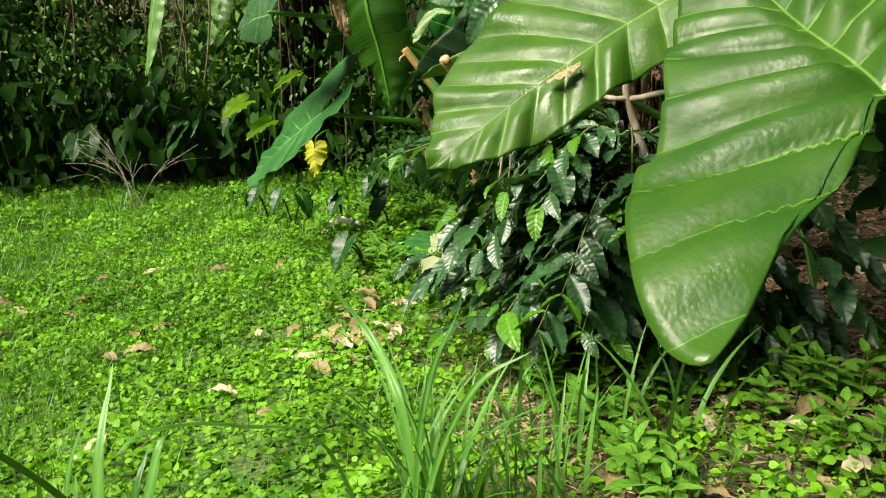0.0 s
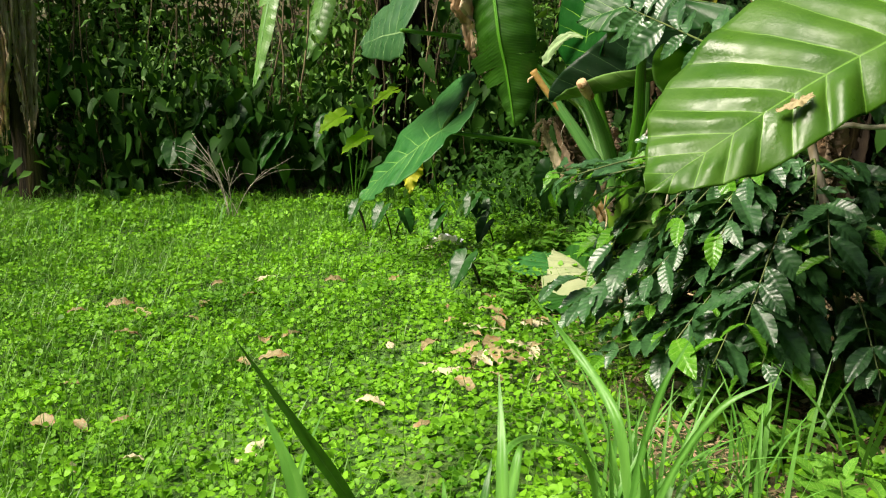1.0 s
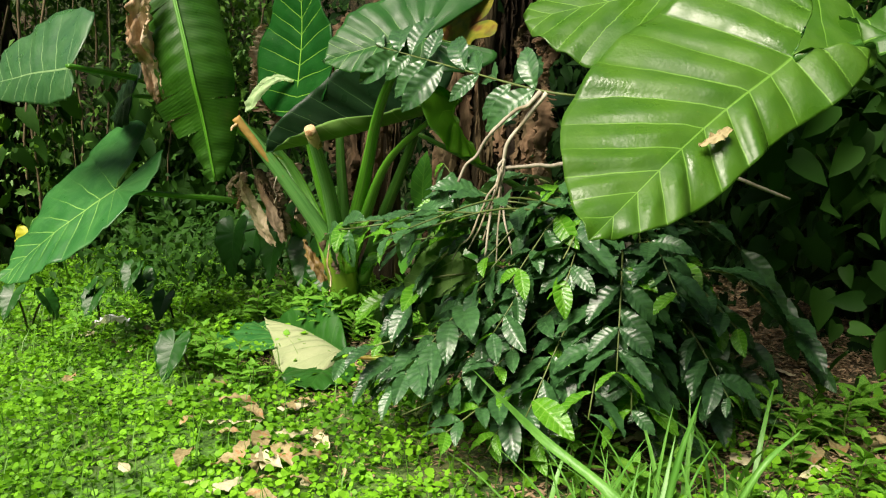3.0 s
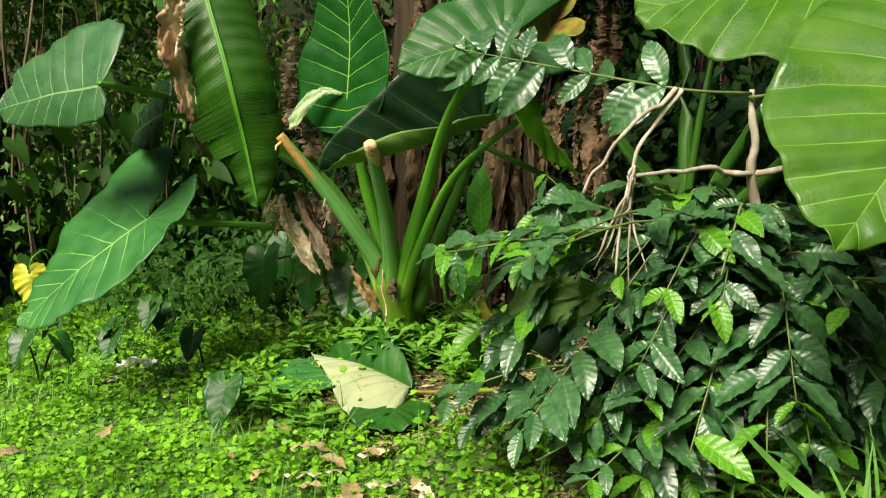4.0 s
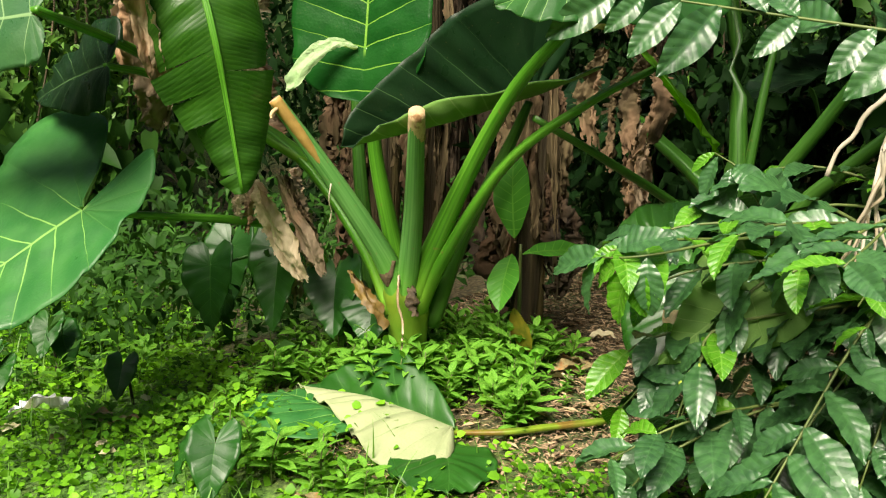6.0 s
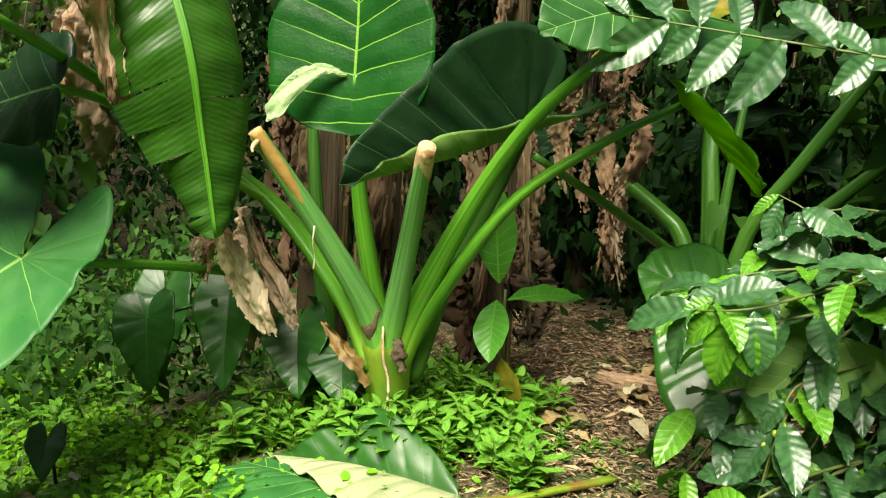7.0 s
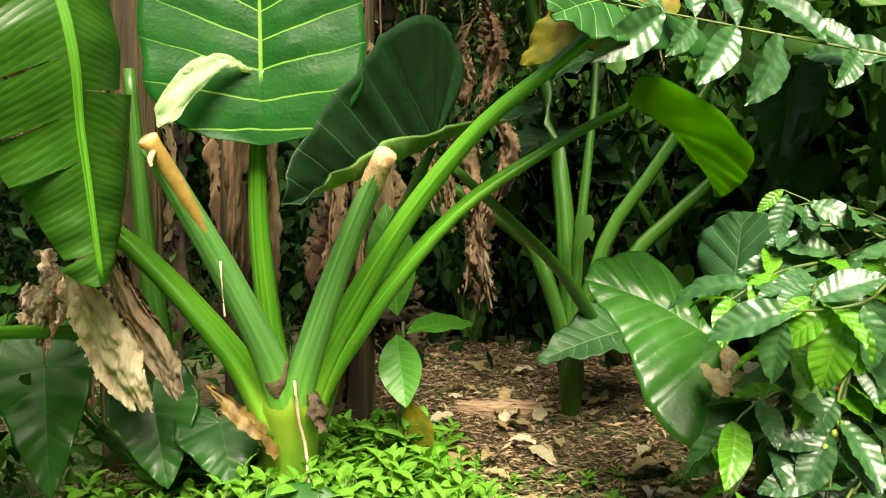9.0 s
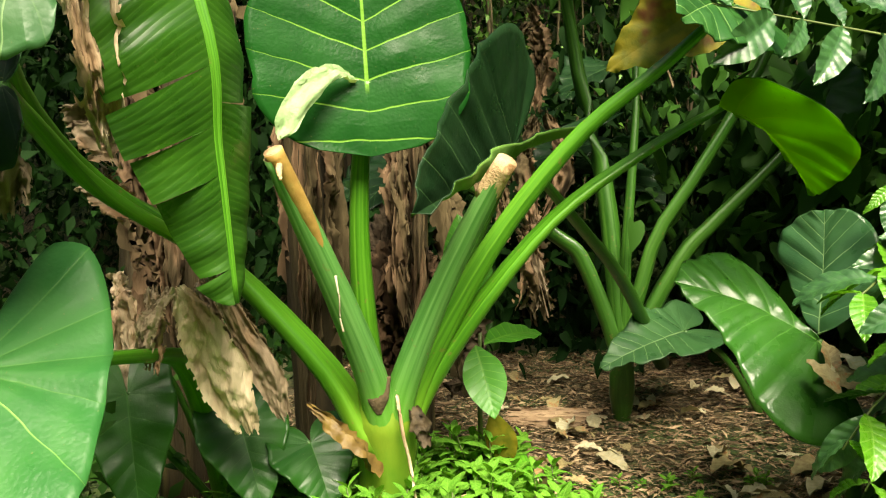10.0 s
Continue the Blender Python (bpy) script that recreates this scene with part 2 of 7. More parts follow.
FALLEN_PALE = leaf_material("fallen_leaf_pale", (0.35, 0.32, 0.18), (0.56, 0.53, 0.35), (0.50, 0.43, 0.23), veins=9.0, spread=1.6, vein_width=0.006, rib_width=0.014, rough=0.6, through_light=0.05, depth=0.0015)
COVER = plain_material("groundcover_leaf", (0.026, 0.128, 0.006), (0.235, 0.57, 0.028), 2.6, 0.5, 0.1, 0.001, None, 0.35, True, None, 0.2, 0.5)
GRASS = plain_material("grass_blade", (0.060, 0.20, 0.022), (0.165, 0.36, 0.05), 14.0, 0.45, 0.3, 0.001, (1, 1, 0.1), 0.35, True)
BLADE = plain_material("wide_grass_blade", (0.060, 0.22, 0.025), (0.14, 0.36, 0.06), 60.0, 0.42, 0.4, 0.001, (1, 1, 0.05), 0.3)
GRASS_DEEP = plain_material("deep_grass_blade", (0.020, 0.10, 0.012), (0.05, 0.18, 0.025), 60.0, 0.42, 0.4, 0.001, (1, 1, 0.05), 0.3)
# Tones of one thicket leaf; how lit each bed stands is in the colour.
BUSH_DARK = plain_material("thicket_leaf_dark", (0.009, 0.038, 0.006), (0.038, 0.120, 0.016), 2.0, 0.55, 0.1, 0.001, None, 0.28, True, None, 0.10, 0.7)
BUSH_SHADED = plain_material("thicket_leaf_shaded", (0.003, 0.014, 0.003), (0.011, 0.040, 0.007), 2.0, 0.7, 0.1, 0.001, None, 0.15, True, None, 0.06, 0.7)
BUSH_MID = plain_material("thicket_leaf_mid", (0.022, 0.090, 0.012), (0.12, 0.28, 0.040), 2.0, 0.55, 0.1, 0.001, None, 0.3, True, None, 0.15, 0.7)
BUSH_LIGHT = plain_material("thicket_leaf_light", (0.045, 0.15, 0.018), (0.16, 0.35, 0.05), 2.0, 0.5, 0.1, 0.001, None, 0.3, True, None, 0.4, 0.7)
PETIOLE = stalk_material("petiole_green", (0.022, 0.118, 0.005), (0.062, 0.220, 0.012), (0.11, 0.29, 0.025), (0.12, 0.26, 0.018))
PETIOLE_BLUE = stalk_material("petiole_waxy", (0.034, 0.150, 0.024), (0.10, 0.26, 0.064), (0.17, 0.34, 0.11), (0.08, 0.26, 0.018), 0.42)
# Darker copy of petiole_green with the back stalks' shade in its colours.
PETIOLE_SHADED = stalk_material("petiole_shaded", (0.014, 0.070, 0.006), (0.036, 0.130, 0.012), (0.06, 0.16, 0.02), (0.03, 0.09, 0.01))
PALE_SKIN = plain_material("pale_leaf_underside", (0.22, 0.36, 0.15), (0.38, 0.50, 0.26), 25.0, 0.6, 0.9, 0.005, None, 0.2)
SCAR = plain_material("browned_skin", (0.24, 0.14, 0.03), (0.38, 0.25, 0.06), 30.0, 0.65, 0.6, 0.003, None, 0.0, False, (0.14, 0.16, 0.04))
CUT = plain_material("dried_cut", (0.32, 0.20, 0.09), (0.54, 0.39, 0.21), 70.0, 0.85, 0.9, 0.004, None, 0.0, False, (0.20, 0.11, 0.04))
SHEATH = plain_material("yellowing_sheath", (0.038, 0.020, 0.009), (0.13, 0.085, 0.014), 30.0, 0.6, 0.6, 0.003, None, 0.0, False, (0.19, 0.19, 0.016))
BASE = plain_material("stem_base_green", (0.055, 0.15, 0.010), (0.17, 0.24, 0.018), 14.0, 0.45, 0.5, 0.004, (1, 1, 0.5), 0.0, False, (0.15, 0.095, 0.018))
WOUND = plain_material("brown_wound", (0.028, 0.021, 0.010), (0.095, 0.066, 0.03), 40.0, 0.8, 0.8, 0.004)
DEAD = plain_material("dead_leaf", (0.12, 0.088, 0.052), (0.37, 0.30, 0.20), 13.0, 0.85, 0.9, 0.008, (1, 1, 0.35), 0.12, False, (0.28, 0.17, 0.09), 0.2, 0.45)
# Darkened copies of dead_leaf: the gloom between the stems is in the colours.
DEAD_SHADED = plain_material("dead_leaf_shaded", (0.009, 0.007, 0.0045), (0.056, 0.042, 0.025), 13.0, 0.9, 1.0, 0.010, (1, 1, 0.35), 0.05, False, (0.05, 0.03, 0.015), 0.15, 0.5)
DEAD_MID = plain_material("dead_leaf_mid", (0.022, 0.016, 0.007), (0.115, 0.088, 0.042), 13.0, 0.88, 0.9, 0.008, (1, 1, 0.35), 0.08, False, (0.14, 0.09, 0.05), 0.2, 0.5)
DEAD_PALE = plain_material("dead_leaf_pale", (0.33, 0.245, 0.145), (0.66, 0.55, 0.38), 22.0, 0.85, 1.0, 0.010, (1, 1, 0.35), 0.12, False, (0.30, 0.20, 0.11), 0.2, 0.3)
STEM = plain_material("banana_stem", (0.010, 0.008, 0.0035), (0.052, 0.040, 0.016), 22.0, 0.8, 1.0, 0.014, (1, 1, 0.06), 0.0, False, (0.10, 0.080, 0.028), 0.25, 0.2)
SOIL = None
CHIP = plain_material("mulch_chip", (0.050, 0.030, 0.017), (0.46, 0.34, 0.20), 30.0, 0.85, 0.5, 0.002, None, 0.0, True, None, 0.2, 0.8)
FIBRE = plain_material("rotting_fibre", (0.16, 0.10, 0.055), (0.42, 0.31, 0.19), 40.0, 0.85, 0.9, 0.005, (1, 0.15, 1), 0.0, False, (0.10, 0.06, 0.03), 0.2, 0.4)
TWIG = plain_material("grey_twig", (0.20, 0.18, 0.13), (0.46, 0.43, 0.33), 40.0, 0.8, 0.7, 0.003, (1, 1, 0.2), 0.0, False, (0.20, 0.17, 0.10))
TWIG_GREEN = plain_material("green_twig", (0.04, 0.07, 0.015), (0.11, 0.15, 0.035), 30.0, 0.55, 0.4, 0.002, (1, 1, 0.2))
STALK_DARK = plain_material("dark_stalk", (0.015, 0.012, 0.012), (0.05, 0.035, 0.03), 30.0, 0.5, 0.4, 0.002)
VINE = plain_material("dry_vine", (0.05, 0.04, 0.022), (0.22, 0.17, 0.09), 20.0, 0.85, 0.6, 0.004, (1, 1, 0.1), 0.0, True)
BERRY_RED = plain_material("ripe_berry", (0.30, 0.02, 0.012), (0.48, 0.05, 0.02), 40.0, 0.25, 0.1, 0.001)
BERRY_GREEN = plain_material("unripe_berry", (0.20, 0.30, 0.03), (0.34, 0.40, 0.06), 40.0, 0.3, 0.1, 0.001)
PLASTIC = plain_material("crumpled_plastic", (0.66, 0.70, 0.76), (0.82, 0.84, 0.88), 30.0, 0.3, 0.4, 0.003, None, 0.3)


def soil_material():
    m, nt, bsdf = material("soil_and_litter")
    pos = nt.nodes.new("ShaderNodeNewGeometry").outputs["Position"]
    big = ramp(nt, grain(nt, 2.2, 5, pos), 0.35, 0.65)
    small = ramp(nt, grain(nt, 55.0, 5, pos), 0.35, 0.7)
    brown = blend(nt, small, (0.038, 0.023, 0.013), (0.16, 0.098, 0.055))
    green = blend(nt, small, (0.018, 0.048, 0.008), (0.050, 0.125, 0.016))
    turf = blend(nt, small, (0.030, 0.090, 0.008), (0.085, 0.230, 0.018))
    sep = nt.nodes.new("ShaderNodeSeparateXYZ")
    nt.links.new(pos, sep.inputs[0])
    side = math_node(nt, 'ADD', sep.outputs[0], math_node(nt, 'MULTIPLY', math_node(nt, 'SUBTRACT', grain(nt, 1.3, 4, pos), 0.5), 1.2))
    open_lawn = math_node(nt, 'MULTIPLY', ramp(nt, side, -0.5, 0.5, 1.0, 0.0), ramp(nt, sep.outputs[1], 6.6, 7.4, 1.0, 0.0))
    open_lawn = math_node(nt, 'MAXIMUM', open_lawn, ramp(nt, math_node(nt, 'ADD', sep.outputs[1], math_node(nt, 'MULTIPLY', big, 0.5)), -0.6, 0.6, 1.0, 0.0))
    floor = blend(nt, ramp(nt, big, 0.2, 0.8, 0.25, 0.8), brown, green)
    finish(nt, bsdf, blend(nt, math_node(nt, 'MULTIPLY', open_lawn, ramp(nt, grain(nt, 5.0, 4, pos), 0.3, 0.6, 0.55, 1.0)), floor, turf), 0.9, grain(nt, 70.0, 6, pos), 0.9, 0.012)
    return m


SOIL = soil_material()


# ---- building helpers ----
def mesh_of(name, verts, faces, mats, uvs=None, slots=None, smooth=True):
    me = bpy.data.meshes.new(name)
    me.from_pydata([tuple(map(float, v)) for v in verts], [], faces)
    for mt in mats:
        me.materials.append(mt)
    if uvs is not None:
        layer = me.uv_layers.new(name="UVMap")
        loop_v = np.zeros(len(me.loops), dtype=np.int32)
        me.loops.foreach_get("vertex_index", loop_v)
        layer.data.foreach_set("uv", np.asarray(uvs, dtype=np.float32)[loop_v].ravel())
    if slots is not None:
        me.polygons.foreach_set("material_index", np.asarray(slots, dtype=np.int32))
    if smooth:
        me.polygons.foreach_set("use_smooth", np.ones(len(me.polygons), dtype=bool))
    me.update()
    return me


def thing(name, base, label, category, group="", kind=""):
    e = new(name)
    e.location = base
    e.empty_display_size = 0.05
    return tagged(e, label, category, group, kind)


def part(name, me, parent, m=None, label=""):
    """One mesh object under a thing or a part, at the world pose m."""
    ob = new(name, me)
    ob.parent = parent
    at = Matrix.Identity(4)
    p = parent
    while p is not None:
        at = p.matrix_basis @ at
        p = p.parent
    ob.matrix_basis = at.inverted() @ (m if m is not None else Matrix.Identity(4))
    if label:
        ob["label"] = label
    return ob


def axes(origin, along, up):
    """A pose whose y runs along and whose z leans to up."""
    y = Vector(along).normalized()
    z = Vector(up)
    z = (z - y * z.dot(y)).normalized()
    x = y.cross(z)
    m = Matrix((x, y, z)).transposed().to_4x4()
    m.translation = Vector(origin)
    return m


def spline(points, n):
    """n points on a smooth curve through points."""
    p = [np.array(q, float) for q in points]
    p = [2 * p[0] - p[1]] + p + [2 * p[-1] - p[-2]]
    out = []
    spans = len(p) - 3
    for k in range(n):
        s = k / (n - 1) * spans
        i = min(int(s), spans - 1)
        f = s - i
        a, b, c, d = p[i], p[i + 1], p[i + 2], p[i + 3]
        out.append(0.5 * (2 * b + (c - a) * f + (2 * a - 5 * b + 4 * c - d) * f * f + (3 * b - a - 3 * c + d) * f ** 3))
    return np.array(out)


def tube(name, points, radii, mat, n=14, sides=10, groove=0.0, side=(0, 0, 1), rough=0.0, caps=True, cap_mat=None, seed=0, flat=1.0):
    """A tapered stem along a curve, with a channel cut along the given side; local to the first point."""
    rng = random.Random(seed)
    path = spline(points, n)
    rad = np.interp(np.linspace(0, 1, n), np.linspace(0, 1, len(radii)), radii)
    verts, faces, slots, uvl = [], [], [], []
    origin = path[0].copy()
    run = np.concatenate([[0], np.cumsum(np.linalg.norm(np.diff(path, axis=0), axis=1))])
    for i in range(n):
        d = path[min(i + 1, n - 1)] - path[max(i - 1, 0)]
        m = axes((0, 0, 0), d, side if abs(np.dot(d / np.linalg.norm(d), side)) < 0.97 else (1, 0.2, 0))
        for k in range(sides):
            a = 2 * math.pi * k / sides
            r = rad[i] * (1 + rough * rng.uniform(-1, 1))
            ca, sa = math.cos(a), math.sin(a)
            dip = groove * max(0.0, sa - 0.35) * 1.1
            p = m @ Vector((ca * r * (1 + 0.10 * groove * (0.2 < sa < 0.75)), 0, sa * r * flat * (1 - 1.5 * dip)))
            verts.append(np.array(p) + path[i] - origin)
            uvl.append((abs(2 * k / sides - 1), run[i]))
    for i in range(n - 1):
        for k in range(sides):
            k2 = (k + 1) % sides
            faces.append((i * sides + k, i * sides + k2, (i + 1) * sides + k2, (i + 1) * sides + k))
            slots.append(0)
    if caps:
        for i, rev in ((0, True), (n - 1, False)):
            ring = [i * sides + k for k in range(sides)]
            faces.append(tuple(reversed(ring)) if rev else tuple(ring))
            slots.append(1 if (cap_mat and not rev) else 0)
    me = mesh_of(name, verts, faces, [mat] + ([cap_mat] if cap_mat else []), uvl, slots)
    return me, Matrix.Translation(origin)


def ear_mesh(name, length, width, top, under, lobe=0.30, sinus=0.35, bow=25.0, lobe_bow=10.0, left=(8.0, 10.0), right=(8.0, 10.0), pillow=0.010, wave=0.012, seed=0, veins=8.0, spread=1.2, taper=1.5, full=0.86, thick=0.003, nu=30, nv=11, ragged=0.0, lobe_out=0.45, halves=(-1, 1), sides=(1.0, 1.0), scallop=0.02, uneven=0.03, lobe_round=2.4):
    """An arrow-shaped leaf blade with two skins. y runs from the joint to the tip, z is the upper side.
    bow: degrees by which it arches along its rib; left, right: the lift of each half at the rib and its further bend to the margin."""
    rng = random.Random(seed)
    ph = [rng.uniform(0, 6.28) for _ in range(6)]
    us = np.concatenate([np.linspace(-lobe, -0.001, max(8, int(nu * lobe))), np.linspace(0.0, 1.0, nu)])
    grids, uvs = [], []
    for sgn, (a0, a1) in ((-1, left), (1, right)):
        if sgn not in halves:
            continue
        grid, uvg, offs = [], [], []
        for u in us:
            if u >= 0:
                w = width / 2 * (1 - u ** taper) ** full * (0.90 + 0.10 * math.sin(math.pi * min(1, u * 2.2)))
                inner = 0.0
                b = radians(bow)
                ang = b * (0.5 - u)
                yy = math.sin(b / 2) - math.sin(b / 2 - b * u) if abs(b) > 1e-4 else u
                zz = (-math.cos(b / 2) + math.cos(b / 2 - b * u)) if abs(b) > 1e-4 else 0
                k = 2 * math.sin(b / 2) if abs(b) > 1e-4 else 1.0
                cy, cz = yy / k * length, zz / k * length
            else:
                f = -u / lobe
                mid = lobe_out * width / 2
                w = mid + (width / 2 * 0.90 - mid) * math.sqrt(max(0.0, 1 - f ** lobe_round))
                inner = mid * f * (sinus * (1 - f ** 4) + f ** 4)
                ang = radians(bow) / 2 + radians(lobe_bow) * f
                cy, cz = u * length * math.cos(ang), u * length * math.sin(ang)
            row, uvr, below = [], [], []
            X = Z = 0.0
            last = 0.0
            for j in range(nv):
                v = j / (nv - 1)
                x = (inner + (w - inner) * v) * (sides[0] if sgn < 0 else sides[1])
                if ragged:
                    x *= 1 - ragged * v * (0.5 + 0.5 * noise.noise(Vector((u * 14, sgn * 3.0, seed * 1.7))))
                x *= 1 - v ** 3 * (scallop * (1 - abs(math.sin(math.pi * u / (1 + spread * x / length) * veins))) + uneven * (0.5 + noise.noise(Vector((u * 9, sgn * 2.0, seed * 0.7)))))
                a = radians(a0 + a1 * x / (width / 2))
                X += (x - last) * math.cos(a)
                Z += (x - last) * math.sin(a)
                last = x
                low = 1.0
                q = (u - 0.25 * x / length) / (1 + spread * x / length)
                if q < 0:
                    q = math.atan2(x / length, -u) * 2.2 / veins
                    low = 0.12
                puff = low * pillow * (0.75 + 0.6 * noise.noise(Vector((q * 5, sgn * (1 + x * 5), seed * 1.3)))) * abs(math.sin(math.pi * q * veins)) ** 0.7 * min(1, x / (0.1 * width) if width else 0) * (1 - 0.4 * v)
                wv = wave * v ** 2.2 * (math.sin(q * 17 + ph[0] + sgn) + 0.6 * math.sin(q * 37 + ph[1] * sgn))
                wv += 0.5 * wave * noise.noise(Vector((u * 4, x * 8 * sgn, seed)))
                h = Z + puff + wv
                row.append((sgn * X, cy - h * math.sin(ang), cz + h * math.cos(ang)))
                uvr.append((sgn * x / length, u))
                below.append((sgn * math.sin(a) * thick, math.cos(a) * math.sin(ang) * thick, -math.cos(a) * math.cos(ang) * thick))
            grid.append(row)
            offs.append(below)
            uvg.append(uvr)
        grids.append((grid, offs))
        uvs.append(uvg)
    verts, faces, uvl, slots = [], [], [], []
    n_u = len(us)
    side_of = [sg for sg in (-1, 1) if sg in halves]
    for g, ((grid, offs), uvg) in enumerate(zip(grids, uvs)):
        for skin in ((0,) if top is under else (0, 1)):
            off = len(verts)
            for i in range(n_u):
                for j in range(nv):
                    p = grid[i][j]
                    o = offs[i][j] if skin else (0.0, 0.0, 0.0)
                    verts.append((p[0] + o[0], p[1] + o[1], p[2] + o[2]))
                    uvl.append(uvg[i][j])
            for i in range(n_u - 1):
                for j in range(nv - 1):
                    a, b, c, d = off + i * nv + j, off + i * nv + j + 1, off + (i + 1) * nv + j + 1, off + (i + 1) * nv + j
                    fwd = (side_of[g] == 1) != (skin == 1)
                    faces.append((a, b, c, d) if fwd else (d, c, b, a))
                    slots.append(skin)
        if top is under:
            continue
        off = len(verts) - 2 * n_u * nv
        half = n_u * nv
        for i in range(n_u - 1):
            a, b = off + i * nv + nv - 1, off + (i + 1) * nv + nv - 1
            faces.append((a, b, b + half, a + half) if side_of[g] == -1 else (b, a, a + half, b + half))
            slots.append(0)
    return mesh_of(name, verts, faces, [top, under], uvl, slots)


def outline(points, n):
    """n points evenly spaced on a smooth margin through points."""
    p = spline([(x, y, 0.0) for x, y in points], 12 * len(points))
    run = np.concatenate([[0], np.cumsum(np.linalg.norm(np.diff(p, axis=0), axis=1))])
    at = np.linspace(0, run[-1], n)
    return np.stack([np.interp(at, run, p[:, k]) for k in (0, 1)], axis=1)


def sheet_mesh(name, rib, up, left, right, top, under, left_bend=((0, 0, 0),), right_bend=((0, 0, 0),), pillow=0.006, wave=0.006, veins=8.0, lift=0.25, spread=1.2, seed=0, ns=64, nv=15, thick=0.0025, lobe_droop=0.0, fan=True, frill=1.0):
    """A broad blade bent along its rib, with a margin of its own for each half, from tip to sinus in rib lengths.
    Bends are (place along the rib, lift at the rib in degrees, further degrees per rib length)."""
    path = spline(rib, 41)
    step = np.linalg.norm(np.diff(path, axis=0), axis=1)
    run = np.concatenate([[0], np.cumsum(step)])
    length = run[-1]
    origin = path[0].copy()
    rng = random.Random(seed)
    ph = [rng.uniform(0, 6.28) for _ in range(5)]
    n0 = np.array(up, float)

    def frame_at(y):
        d = max(0.0, min(1.0, y)) * length
        c = np.array([np.interp(d, run, path[:, k]) for k in range(3)])
        i = min(int(np.searchsorted(run, d)), 39)
        t = path[min(i + 2, 40)] - path[max(i - 1, 0)]
        t = t / np.linalg.norm(t)
        nn = n0 - t * (n0 @ t)
        nn = nn / np.linalg.norm(nn)
        if y < 0:
            a = radians(lobe_droop) * min(1.0, -y * 3)
            t, nn = t * math.cos(a) + nn * math.sin(a), nn * math.cos(a) - t * math.sin(a)
            c = c + t * y * length
        return c, np.cross(t, nn), nn

    verts, faces, uvl, slots = [], [], [], []
    for sgn, margin, bend in ((-1, left, left_bend), (1, right, right_bend)):
        if not margin:
            continue
        out = outline([(0.0, 1.0)] + list(margin) + [(0.0, 0.0)], ns)
        ax = np.abs(out[:, 0])
        foot = np.clip((out[:, 1] - lift * ax) / (1 + spread * ax), 0, 1)
        foot = np.minimum.accumulate(foot)
        foot[0] = 1.0
        by, b0, b1 = zip(*bend)
        grid = np.zeros((ns, nv, 3))
        uvg = np.zeros((ns, nv, 2))
        for i in range(ns):
            for j in range(nv):
                v = j / (nv - 1)
                x, y = out[i, 0] * v, foot[i] * (1 - v) + out[i, 1] * v
                xa, xo = abs(x), x * sgn
                c, bb, nn = frame_at(y)
                a0, a1 = radians(np.interp(y, by, b0)), radians(np.interp(y, by, b1))
                if abs(a1) < 1e-4:
                    px, pz = xo * math.cos(a0), xo * math.sin(a0)
                else:
                    px, pz = (math.sin(a0 + a1 * xo) - math.sin(a0)) / a1, (math.cos(a0) - math.cos(a0 + a1 * xo)) / a1
                q = (y - lift * xa) / (1 + spread * xa)
                low = 1.0
                if q < 0 and fan:
                    q = math.atan2(xa, max(1e-4, -y)) * 2.2 / veins
                    low = 0.6
                rise = low * pillow * (0.8 + 0.6 * noise.noise(Vector((q * 5, sgn * 3.0, seed * 1.3)))) * abs(math.sin(math.pi * (q * veins))) ** 0.7 * min(1.0, xa / 0.06) * (1 - 0.5 * v ** 4)
                rise += wave * v ** 2.5 * (math.sin(q * 17 + ph[0] + sgn) + 0.6 * frill * math.sin(q * 39 + ph[1] * sgn) + 0.4 * frill * noise.noise(Vector((q * 25, sgn, seed))))
                rise += 0.7 * wave * noise.noise(Vector((x * 4, y * 4, seed)))
                an = a0 + a1 * xo
                side = sgn * bb
                grid[i, j] = c + side * (px * length - math.sin(an) * rise) + nn * (pz * length + math.cos(an) * rise) - origin
                uvg[i, j] = (x, y)
        gu = np.gradient(grid, axis=0)
        gv = np.gradient(grid, axis=1)
        nrm = np.cross(gu, gv)
        size = np.linalg.norm(nrm, axis=2, keepdims=True)
        nrm = nrm / np.maximum(size, 1e-9) * (-1 if sgn < 0 else 1)
        base = len(verts)
        verts.extend(grid.reshape(-1, 3))
        verts.extend((grid - nrm * thick).reshape(-1, 3))
        uvl.extend(uvg.reshape(-1, 2))
        uvl.extend(uvg.reshape(-1, 2))
        half = ns * nv
        for i in range(ns - 1):
            for j in range(nv - 1):
                a = base + i * nv + j
                q4 = (a, a + 1, a + nv + 1, a + nv)
                faces.append(q4 if sgn < 0 else q4[::-1])
                slots.append(0)
                q4 = tuple(k + half for k in q4)
                faces.append(q4[::-1] if sgn < 0 else q4)
                slots.append(1)
            a, b = base + i * nv + nv - 1, base + (i + 1) * nv + nv - 1
            faces.append((a, a + half, b + half, b) if sgn < 0 else (b, b + half, a + half, a))
            slots.append(0)
    return mesh_of(name, verts, faces, [top, under], uvl, slots), Matrix.Translation(origin)


def sheet_leaf(plant, name, rib, up, left, right, top, under, label="", **shape):
    me, m = sheet_mesh(name, rib, up, left, right, top, under, **shape)
    return part(name, me, plant, m, label)


